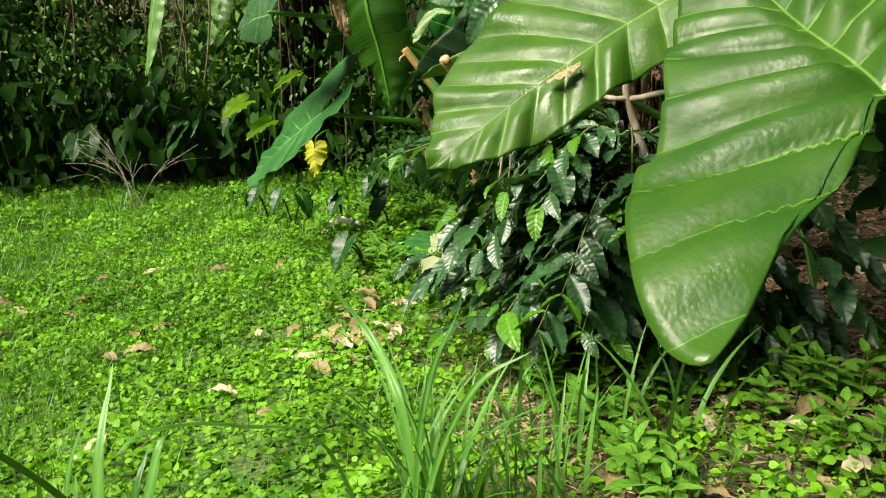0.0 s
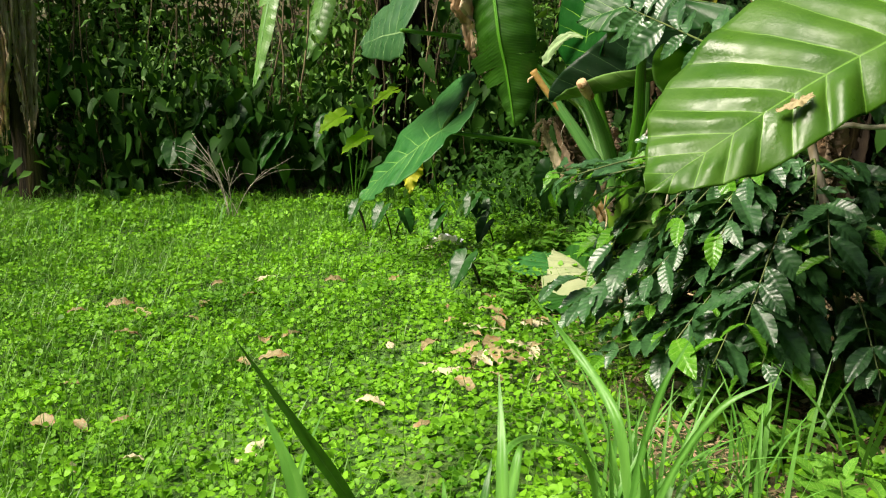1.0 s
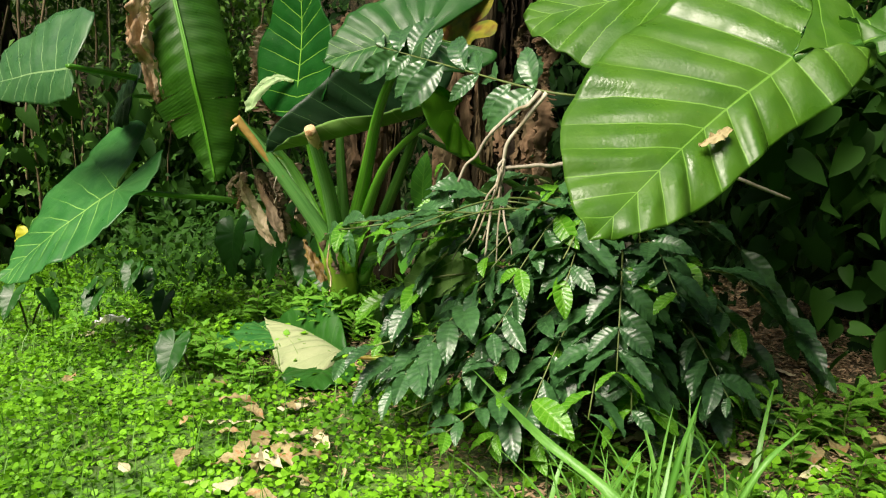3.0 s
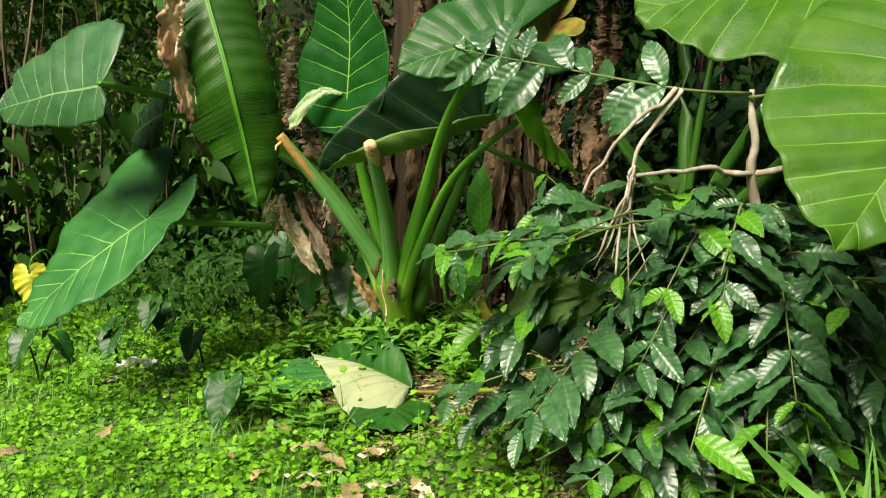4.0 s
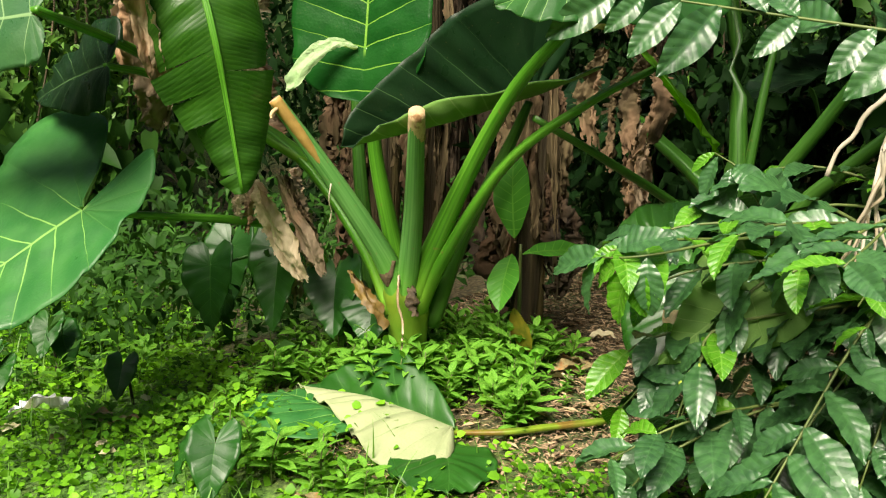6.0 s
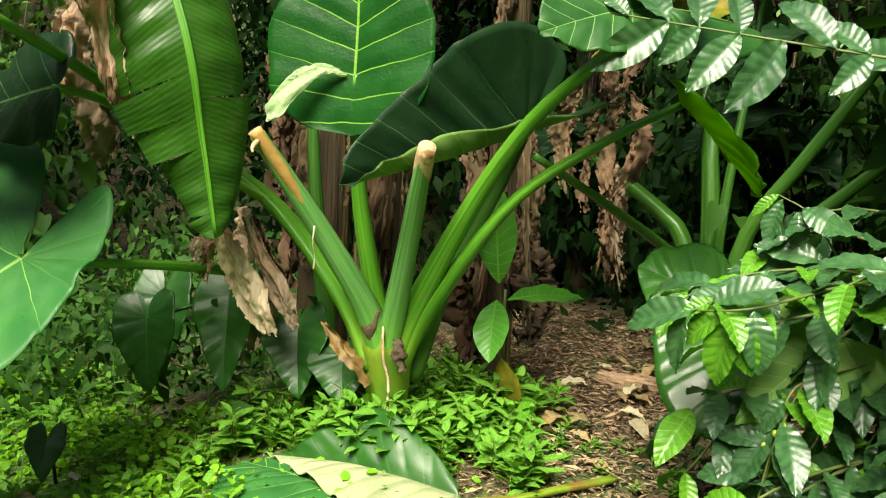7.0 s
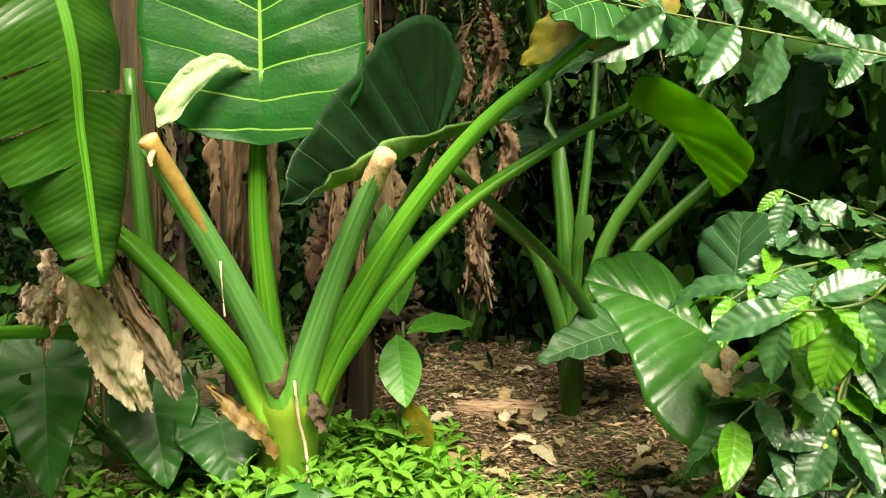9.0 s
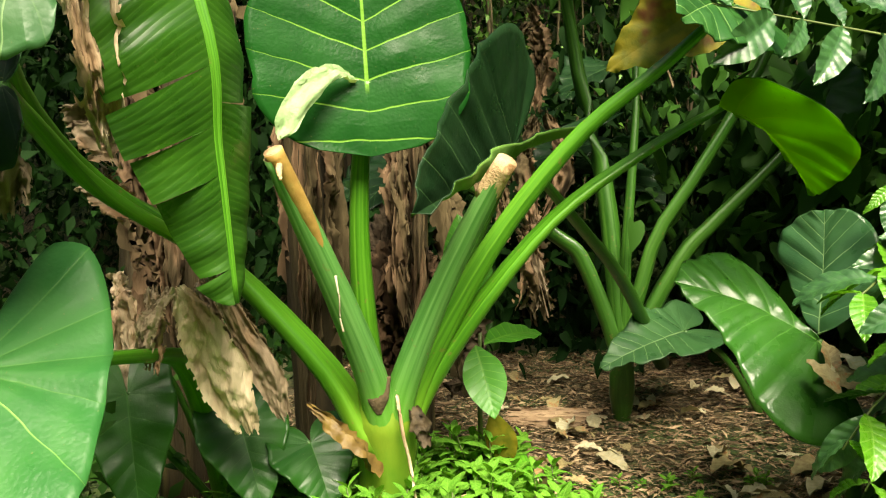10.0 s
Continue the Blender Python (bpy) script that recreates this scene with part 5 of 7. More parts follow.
    for k, (pts, wd, pale) in enumerate([
            ([(0.03, 4.33, 1.66), (0.02, 4.38, 1.54), (0.02, 4.36, 1.44), (0.02, 4.35, 1.38)], [0.05, 0.08, 0.07, 0.10], True),
            ([(0.05, 4.42, 1.40), (0.06, 4.42, 1.36), (0.07, 4.35, 1.265)], [0.07, 0.15, 0.12], False),
            ([(0.14, 4.47, 1.26), (0.15, 4.46, 1.22), (0.165, 4.38, 1.15)], [0.06, 0.13, 0.10], False),
            ([(0.25, 4.50, 1.02), (0.246, 4.48, 0.91), (0.244, 4.47, 0.72), (0.246, 4.45, 0.46)], [0.05, 0.08, 0.08, 0.06], True),
            ([(0.32, 4.61, 0.92), (0.32, 4.61, 0.82), (0.316, 4.62, 0.62)], [0.04, 0.08, 0.05], False)]):
        dead_leaf(plant, pts, wd, 60 + k, pale, (0.2, -0.97, 0.0), 0.7, 0.04)
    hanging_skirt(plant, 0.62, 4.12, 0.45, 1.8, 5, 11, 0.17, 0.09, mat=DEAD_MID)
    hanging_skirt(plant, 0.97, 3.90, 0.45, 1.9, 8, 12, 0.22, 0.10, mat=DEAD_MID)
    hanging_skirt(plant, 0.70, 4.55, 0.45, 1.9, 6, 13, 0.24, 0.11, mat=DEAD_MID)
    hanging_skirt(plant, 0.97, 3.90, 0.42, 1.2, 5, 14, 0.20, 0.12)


def far_banana(x, y, h, seed, lean, skirt, leaves, mat=None):
    plant = thing("banana_plant", on_ground(x, y), "old banana plant with a ragged brown skirt of dead leaves", "banana plant", "bananas at the lawn edge")
    rng = random.Random(seed)
    banana_stem(plant, x, y, h, 0.11, seed, lean)
    hanging_skirt(plant, x + lean[0] * 0.5, y + lean[1] * 0.5, 0.15, h * 0.95, skirt, seed + 1, 0.28, 0.15, (0.3, -1), mat)
    for k in range(leaves):
        a = rng.uniform(0, 6.28)
        c, s = math.cos(a), math.sin(a)
        tx, ty, tz = x + lean[0], y + lean[1], on_ground(x, y)[2] + h
        banana_leaf(plant, [(tx, ty, tz - 0.1), (tx + 0.4 * c, ty + 0.4 * s, tz + 0.6), (tx + 1.0 * c, ty + 1.0 * s, tz + 0.65), (tx + 1.6 * c, ty + 1.6 * s, tz + 0.0)], 0.5, (0, 0, 1), seed * 3 + k, 9)


near_banana()
# Pale skirt colour stands in for the light on this banana.
far_banana(-4.35, 6.9, 2.7, 21, (-0.25, 0.1), 22, 2, DEAD_PALE)
far_banana(-4.75, 8.5, 2.9, 22, (0.0, 0.1), 5, 4)
far_banana(-3.85, 8.1, 2.9, 23, (0.0, 0.1), 8, 4)
far_banana(-1.2, 7.4, 2.7, 24, (0.1, 0.0), 14, 3)
far_banana(1.9, 5.4, 2.6, 25, (0.1, 0.0), 14, 3)
far_banana(2.9, 4.6, 2.6, 26, (0.1, 0.1), 12, 3)


def hanging_tips():
    """Two long leaf tips that hang into view over the lawn's far edge."""
    plant = thing("banana_leaf", (-2.0, 6.6, 3.0), "narrow banana leaf tip hanging over the lawn's edge", "leaf", "hanging leaf tips")
    banana_leaf(plant, [(-1.6, 7.3, 2.6), (-1.75, 6.2, 2.45), (-1.90, 5.85, 1.75), (-2.0, 5.63, 1.0)], 0.22, (-0.35, -0.9, 0.2), 31, 4, (12, -12), TIP, 0.012)
    plant = thing("banana_leaf", (-1.7, 7.4, 2.8), "narrow banana leaf tip hanging over the lawn's edge", "leaf", "hanging leaf tips")
    banana_leaf(plant, [(-1.5, 7.6, 2.7), (-1.65, 7.4, 2.6), (-1.80, 7.25, 1.8), (-1.96, 7.09, 1.15)], 0.26, (-0.35, -0.9, 0.2), 32, 4, (12, -12), TIP, 0.012)


hanging_tips()


# ---- coffee bush ----
# kind, foot, tip, width factor
SPRAY_LEAVES = (
    ("leaf", (-0.130, 2.776, 0.952), (-0.114, 2.913, 0.895), 1.0), ("young_leaf", (-0.132, 2.725, 0.952), (-0.110, 2.802, 0.885), 1.25),
    ("young_leaf", (-0.133, 2.707, 0.951), (-0.123, 2.741, 0.825), 1.2), ("leaf", (-0.130, 2.798, 0.944), (-0.121, 2.812, 0.831), 1.1),
    ("leaf", (-0.134, 2.685, 0.961), (-0.122, 2.672, 0.855), 1.2), ("leaf", (-0.129, 2.756, 0.966), (-0.107, 2.645, 1.003), 1.1),
    ("young_leaf", (-0.134, 2.705, 0.949), (-0.122, 2.685, 0.850), 1.1), ("leaf", (0.187, 2.651, 1.021), (0.180, 2.840, 0.989), 0.95),
    ("leaf", (0.188, 2.657, 1.028), (0.175, 2.790, 1.048), 1.05), ("leaf", (0.193, 2.708, 1.125), (0.180, 2.615, 1.070), 1.1),
    ("leaf", (0.194, 2.746, 1.143), (0.185, 2.768, 1.050), 1.15), ("young_leaf", (0.194, 2.754, 1.152), (0.190, 2.802, 1.106), 0.9),
    ("leaf", (0.193, 2.714, 1.121), (0.183, 2.710, 1.035), 1.1), ("leaf", (0.081, 2.674, 0.778), (0.060, 2.725, 0.695), 1.1),
    ("leaf", (0.063, 2.686, 0.699), (0.055, 2.800, 0.687), 1.1), ("leaf", (0.048, 2.698, 0.643), (0.030, 2.815, 0.605), 1.1),
    ("leaf", (0.064, 2.674, 0.707), (0.040, 2.620, 0.645), 1.1), ("leaf", (0.060, 2.690, 0.720), (0.020, 2.740, 0.600), 1.1))


def coffee_bush():
    base = on_ground(0.75, 2.35)
    bush = thing("coffee_bush", base, "coffee bush with drooping dark glossy leaves and a few berries", "bush")
    meshes = [blade_mesh("coffee_leaf", [COFFEE], 1.0, 0.41, 0.47, b, c, 0.018, 0.014, 10, k, 45, 4) for k, (b, c) in enumerate([(30, 14), (45, 10), (15, 18), (60, 8), (35, 20)])]
    young = [blade_mesh("young_leaf", [COFFEE_YOUNG], 1.0, 0.42, 0.47, b, 16, 0.020, 0.012, 9, 9 + k, 41, 4) for k, b in enumerate([30, 50])]
    rng = random.Random(7)

    def twig(points, radii, mat, name="branch", n=14):
        if mat is TWIG:
            path = spline(points, 9)
            points = [tuple(q + np.array([rng.gauss(0, 0.005) for _ in range(3)]) * (0 < k < 8)) for k, q in enumerate(path)]
        me, m = tube(name, points, radii, mat, n + (16 if mat is TWIG else 0), 7, 0, (0, 0.3, 1), 0.16 if mat is TWIG else 0.08, True, None, rng.randint(0, 999))
        return part(name, me, bush, m)

    def bare_twigs(p):
        """The outer hollow of the bush where only dry twigs hang."""
        out = (p - Vector((0.19, 2.43, 1.05))).dot(Vector((-0.80, -0.60, 0.0)))
        across = (p - Vector((0.19, 2.43, 1.05))).dot(Vector((0.60, -0.80, 0.0)))
        return out > -0.03 and abs(across) < 0.085 and 0.90 < p.z < 1.30

    def leafy(points, size=0.15, fresh=0.06, gap=0.056, mat=TWIG_GREEN, first=0.12, up=(0, 0, 1), droop=0.35, end_fresh=True):
        twig(points, [0.0045, 0.0032, 0.0018], mat)
        path = spline(points, 60)
        run = np.concatenate([[0], np.cumsum(np.linalg.norm(np.diff(path, axis=0), axis=1))])
        s = run[-1] * first
        k = 0
        while s < run[-1] + 0.001:
            i = int(np.searchsorted(run, min(s, run[-1] - 1e-6)))
            i = min(max(i, 1), 59)
            p = Vector(path[i])
            d = Vector(path[i] - path[i - 1]).normalized()
            lat = d.cross(Vector(up)).normalized()
            last = s + gap > run[-1]
            for sg in (-1, 1):
                if rng.random() < 0.10:
                    continue
                way = d * rng.uniform(0.1, 0.9) + lat * sg * rng.uniform(0.5, 1.0) + Vector((0, 0, -1)) * rng.uniform(0.0, 0.1 + 2 * droop)
                normal = Vector(up) + Vector((-0.45, 0.0, 0)) + Vector((rng.uniform(-0.6, 0.6), rng.uniform(-0.6, 0.6), rng.uniform(-0.1, 0.3)))
                sz = size * rng.uniform(0.60, 1.08) * (0.75 if last else 1.0)
                fr = rng.random() < (0.55 if (last and end_fresh and fresh > 0.05) else fresh * 0.5)
                me = rng.choice(young if fr else meshes)
                if bare_twigs(p + way.normalized() * sz * 0.5):
                    continue
                m = axes(p, way, normal) @ Matrix.Diagonal((sz, sz, sz, 1))
                ob = part("young_leaf" if fr else "leaf", me, bush, m)
            s += gap * rng.uniform(0.82, 1.28)
            k += 1

    # stems
    twig([(0.75, 2.35, base[2] - 0.03), (0.66, 2.34, 0.75), (0.53, 2.33, 1.165), (0.51, 2.33, 1.30), (0.50, 2.33, 1.38)], [0.020, 0.017, 0.012, 0.010, 0.006], TWIG, "trunk", 20)
    twig([(0.70, 2.50, base[2] - 0.03), (0.62, 2.45, 0.8), (0.52, 2.40, 1.1)], [0.014, 0.011, 0.006], TWIG, "trunk")
    twig([(0.525, 2.33, 1.172), (0.38, 2.38, 1.185), (0.21, 2.424, 1.165)], [0.008, 0.006, 0.005], TWIG)
    twig([(0.525, 2.33, 1.172), (0.68, 2.20, 1.20), (0.90, 2.05, 1.12)], [0.009, 0.007, 0.004], TWIG)
    twig([(0.286, 2.355, 1.372), (0.22, 2.41, 1.25), (0.19, 2.43, 1.10), (0.17, 2.43, 0.92)], [0.006, 0.005, 0.004, 0.003], TWIG)
    twig([(0.27, 2.36, 1.375), (0.17, 2.42, 1.27), (0.10, 2.48, 1.12)], [0.006, 0.005, 0.004], TWIG)
    for k in range(5):
        e = 0.03 * (k - 2)
        twig([(0.205, 2.42, 1.19), (0.19 + e * 0.5, 2.43, 1.06), (0.165 + e, 2.44 - e, 0.90 + 0.03 * (k % 3))], [0.004, 0.0035, 0.002], TWIG, "dry_twig")
    # measured leafy branches
    leafy([(0.50, 2.33, 1.37), (0.30, 2.38, 1.375), (0.20, 2.72, 1.44), (0.10, 3.10, 1.515)], 0.180, 0.0, 0.076, end_fresh=False, droop=0.20, first=0.25, up=(-0.35, -0.80, 0.20))
    leafy([(0.49, 2.33, 1.36), (0.52, 2.20, 1.37), (0.60, 2.02, 1.35)], 0.180, 0.0, 0.07, end_fresh=False, droop=0.22, up=(-0.35, -0.80, 0.20))
    leafy([(0.45, 2.36, 1.00), (0.25, 2.44, 1.03), (0.03, 2.53, 1.03), (-0.06, 2.60, 0.99)], 0.15, 0.1)
    leafy([(0.40, 2.40, 0.95), (0.28, 2.56, 1.06), (0.22, 2.70, 1.08), (0.20, 2.80, 1.02)], 0.15, 0.2)
    leafy([(0.42, 2.40, 0.9), (0.20, 2.55, 0.95), (0.05, 2.70, 0.92), (-0.02, 2.78, 0.86)], 0.15, 0.4)
    leafy([(0.25, 2.50, 1.0), (0.13, 2.62, 0.88), (0.06, 2.68, 0.72), (0.02, 2.70, 0.58)], 0.14, 0.1)
    leafy([(0.42, 2.40, 0.95), (0.24, 2.60, 1.01), (0.12, 2.76, 1.0), (0.02, 2.88, 0.94)], 0.15, 0.5)
    leafy([(0.45, 2.38, 0.80), (0.26, 2.58, 0.82), (0.12, 2.76, 0.72), (0.06, 2.86, 0.58)], 0.15, 0.12)
    leafy([(0.45, 2.38, 0.70), (0.20, 2.56, 0.66), (0.02, 2.70, 0.55), (-0.05, 2.76, 0.45)], 0.15, 0.12)
    leafy([(0.466, 2.60, 0.93), (0.25, 2.68, 0.97), (0.0, 2.73, 0.98), (-0.14, 2.76, 0.965)], 0.145, 0.5, 0.055, droop=0.25)
    leafy([(0.50, 2.40, 1.02), (0.46, 2.52, 1.10), (0.42, 2.64, 1.13), (0.37, 2.72, 1.12)], 0.13, 0.5, 0.055, droop=0.2)
    leafy([(0.40, 2.40, 0.80), (0.22, 2.62, 0.80), (0.10, 2.80, 0.76), (0.05, 2.90, 0.66)], 0.155, 0.2, 0.06, droop=0.3)
    leafy([(0.42, 2.38, 0.62), (0.24, 2.60, 0.60), (0.15, 2.76, 0.55), (0.10, 2.86, 0.46)], 0.145, 0.2, 0.06, droop=0.3)
    leafy([(0.42, 2.40, 0.66), (0.22, 2.55, 0.66), (0.02, 2.66, 0.63), (-0.12, 2.74, 0.56)], 0.15, 0.35, 0.052, droop=0.2)
    leafy([(0.40, 2.42, 0.56), (0.24, 2.58, 0.55), (0.12, 2.70, 0.51), (0.02, 2.80, 0.44)], 0.15, 0.3, 0.055, droop=0.2)
    # outer sprays of large leaves beside the glossy blade
    for kind, foot, tip, width in SPRAY_LEAVES:
        foot, tip = Vector(foot), Vector(tip)
        run = tip - foot
        facing = Vector((-0.85, 0.0, 0.55)) + Vector((rng.uniform(-0.2, 0.2), rng.uniform(-0.35, 0.35), rng.uniform(-0.1, 0.2)))
        me = rng.choice(young if kind == "young_leaf" else meshes)
        part(kind, me, bush, axes(foot, run, facing) @ Matrix.Diagonal((run.length * width, run.length, run.length, 1)))
    twig([(0.42, 2.42, 0.92), (0.12, 2.56, 1.00), (-0.134, 2.685, 0.965), (-0.13, 2.80, 0.945)], [0.0045, 0.003, 0.0016], TWIG_GREEN)
    twig([(0.50, 2.36, 1.02), (0.30, 2.52, 1.06), (0.187, 2.645, 1.025)], [0.004, 0.003, 0.002], TWIG_GREEN)
    twig([(0.187, 2.63, 1.03), (0.192, 2.69, 1.115), (0.194, 2.755, 1.152)], [0.0025, 0.002, 0.0012], TWIG_GREEN)
    twig([(0.30, 2.50, 0.86), (0.10, 2.655, 0.81), (0.066, 2.68, 0.72), (0.045, 2.70, 0.60)], [0.0035, 0.003, 0.002], TWIG_GREEN)
    # the rest: whorls that droop to the lawn side
    for k in range(66):
        z0 = rng.uniform(0.52, 1.08)
        a = rng.uniform(-1.9, 0.6) if rng.random() < 0.36 else rng.uniform(1.6, 4.6)
        ln = rng.uniform(0.32, 0.72) * (1.05 if z0 < 1.0 else 0.7)
        c, s = math.cos(a), math.sin(a)
        s *= 0.62
        x0, y0 = 0.50 + 0.25 * (1.17 - z0) * 0.9, 2.33
        dz = rng.uniform(-0.05, 0.10)
        fall = rng.uniform(0.08, 0.42)
        p3 = (x0 + c * ln, y0 + s * ln, max(0.42, z0 + dz - fall))
        leafy([(x0, y0, z0), (x0 + c * ln * 0.5, y0 + s * ln * 0.5, z0 + dz), p3], rng.uniform(0.12, 0.165), 0.12, 0.056, droop=rng.uniform(0.0, 0.5))
    ball = bmesh.new()
    bmesh.ops.create_icosphere(ball, subdivisions=2, radius=0.0065)
    bmesh.ops.scale(ball, vec=(1, 1, 1.2), verts=ball.verts)
    red, green = bpy.data.meshes.new("berry"), bpy.data.meshes.new("berry")
    ball.to_mesh(red), ball.to_mesh(green)
    ball.free()
    for me, mt in ((red, BERRY_RED), (green, BERRY_GREEN)):
        me.materials.append(mt)
        me.polygons.foreach_set("use_smooth", np.ones(len(me.polygons), dtype=bool))
    for p, me in (((0.098, 2.656, 0.80), red), ((0.09, 2.67, 0.785), red), ((0.06, 2.675, 0.73), green), ((0.052, 2.685, 0.715), green), ((0.07, 2.68, 0.70), green), ((0.045, 2.70, 0.69), green)):
        part("berry", me, bush, Matrix.Translation(p), "ripe red berry" if me is red else "unripe green berry")


coffee_bush()


# ---- small plants ----
def broad_sprout():
    plant = thing("broadleaf_sprout", on_ground(0.62, 3.66), "young broadleaf plant with three oval leaves by the banana stem", "plant")
    b = plant.location
    me, m = tube("stem", [b, (0.62, 3.66, 0.62), (0.60, 3.65, 0.82)], [0.008, 0.007, 0.005], TWIG_GREEN, 10, 7)
    part("stem", me, plant, m)
    for k, (p, t, up, w) in enumerate([((0.57, 3.66, 0.79), (0.46, 3.60, 0.62), (-0.9, -0.2, 0.4), 0.11), ((0.60, 3.64, 0.79), (0.835, 3.505, 0.79), (-0.4, -0.2, 0.9), 0.10), ((0.58, 3.66, 0.84), (0.60, 3.70, 1.14), (-0.9, -0.3, 0.1), 0.13), ((0.55, 3.62, 0.62), (0.60, 3.58, 0.47), (-0.9, 0, 0.3), 0.08)]):
        ln = (Vector(t) - Vector(p)).length
        me = blade_mesh("leaf", [BROAD if k < 3 else EAR_ROT], ln, w, 0.5, 25, 8, 0.004, 0.012, 11, 80 + k, 18, 6)
        part("leaf", me, plant, axes(p, Vector(t) - Vector(p), up))


def herbs():
    """Low pointed-leaf herbs round the great plant's foot."""
    leaf = [blade_mesh("leaf", [HERB], 1.0, 0.43, 0.42, b, 10, 0.01, 0.015, 7, 90 + k, 8, 3) for k, b in enumerate([30, 50, 15])]
    rng = random.Random(17)
    models = []
    for v in range(4):
        h = (0.10, 0.15, 0.22, 0.07)[v]
        plant = thing("herb", (0, 0, 0), "low green herb with pointed leaves in pairs", "herb", "herbs round the stem")
        me, m = tube("stem", [(0, 0, -0.02), (0.01, 0.0, h * 0.5), (0.0, 0.01, h)], [0.003, 0.0025, 0.0015], TWIG_GREEN, 6, 5)
        part("stem", me, plant, m)
        pairs = (5, 6, 7, 4)[v]
        for k in range(pairs):
            z = h * (0.30 + 0.70 * k / (pairs - 1))
            for sg in (0, math.pi):
                a = k * 1.57 + sg + rng.uniform(-0.3, 0.3)
                ln = rng.uniform(0.055, 0.088) * (0.65 if k == pairs - 1 else 1)
                way = Vector((math.cos(a), math.sin(a), 0.8 if k == pairs - 1 else rng.uniform(-0.1, 0.55)))
                part("leaf", rng.choice(leaf), plant, axes((0, 0, z), way, (0, 0, 1)) @ Matrix.Diagonal((ln, ln, ln, 1)))
        models.append(plant)
    spots = []
    for _ in range(44):
        a, r = rng.uniform(2.2, 5.0), rng.uniform(0.07, 0.19)
        spots.append((0.29 + r * math.cos(a), 3.84 + r * math.sin(a)))
    while len(spots) < 260:
        x, y = rng.uniform(-0.35, 0.95), rng.uniform(3.35, 4.6)
        d = math.hypot((x - 0.30) / 0.55, (y - 3.78) / 0.45)
        if d > 1.35 or (x > 0.60 and y < 3.55) or rng.random() < (d - 0.8):
            continue
        if (x - 0.30) ** 2 + (y - 3.84) ** 2 < 0.006:
            continue
        if 3.0 < y < 4.15 and -0.34 < x - (0.157 - 0.30 * (y - 3.45)) < 0.10:
            continue
        spots.append((x, y))
    for _ in range(52):
        spots.append((rng.uniform(0.15, 1.3), rng.uniform(1.1, 2.2)))
    for _ in range(46):
        spots.append((rng.uniform(-0.75, 0.25), rng.uniform(4.15, 5.4)))
    for _ in range(22):
        spots.append((rng.uniform(0.50, 0.80), rng.uniform(2.9, 3.5)))
    for k, (x, y) in enumerate(spots):
        close = math.hypot(x - 0.26, y - 3.82) < 0.30 and x < 0.30
        model = models[rng.choice((0, 1) if k < 44 else (0, 3) if close else (0, 0, 1, 3) if y > 3 else (0, 3, 1))]
        s = rng.uniform(0.7, 1.15) * (0.45 if x > 0.48 and 2.8 < y < 3.52 else 1.0)
        b = on_ground(x, y)
        m = pose(*b, rng.uniform(-12, 12), rng.uniform(-12, 12), rng.uniform(0, 360)) @ Matrix.Diagonal((s, s, s, 1))
        if k < 4:
            models[k].matrix_basis = m
        else:
            c = copy_thing(model, m)
            c.scale = (s, s, s)


def small_ears():
    """Small arrow-leaved seedlings with dark stalks at the lawn's edge."""
    rng = random.Random(23)
    for x, y, n, h in [(-0.37, 3.80, 2, 0.15), (-0.62, 4.95, 2, 0.26), (-0.40, 5.1, 2, 0.26), (-0.95, 5.05, 2, 0.26), (-1.15, 5.3, 2, 0.26), (-0.30, 4.62, 1, 0.20), (-2.05, 6.9, 5, 0.75), (-2.6, 7.2, 5, 0.8), (-1.6, 7.0, 4, 0.7), (-3.0, 7.0, 4, 0.5)]:
        b = on_ground(x, y)
        plant = thing("ear_seedling", b, "small arrow-leaved seedling on a dark stalk in the groundcover", "plant", "ear seedlings")
        for k in range(n):
            a = rng.uniform(2.6, 5.6) if k else 4.0
            c, s = math.cos(a), math.sin(a)
            hh = h * rng.uniform(0.6, 1.1)
            r = rng.uniform(0.03, 0.14) * (1 + 2 * (h > 0.4))
            top = (x + r * c, y + r * s, b[2] + hh)
            petiole(plant, [(x, y, b[2] - 0.01), (x + 0.5 * r * c, y + 0.5 * r * s, b[2] + hh * 0.7), top], [0.006, 0.005, 0.004], STALK_DARK, sides=6, n=8, name="stalk", groove=0)
            ln = rng.uniform(0.12, 0.17) * (1 + 0.6 * (h > 0.4))
            ear_leaf(plant, "leaf_blade", top, (top[0] + 0.45 * ln * c, top[1] + 0.45 * ln * s, top[2] - 0.8 * ln), (c * 0.8, s * 0.8, 0.6), ln * 0.95, EAR_SMALL, EAR_PALE, "", lobe=0.45, sinus=0.4, bow=15, seed=100 + k, wave=0.005, pillow=0.003, nu=14, nv=6)


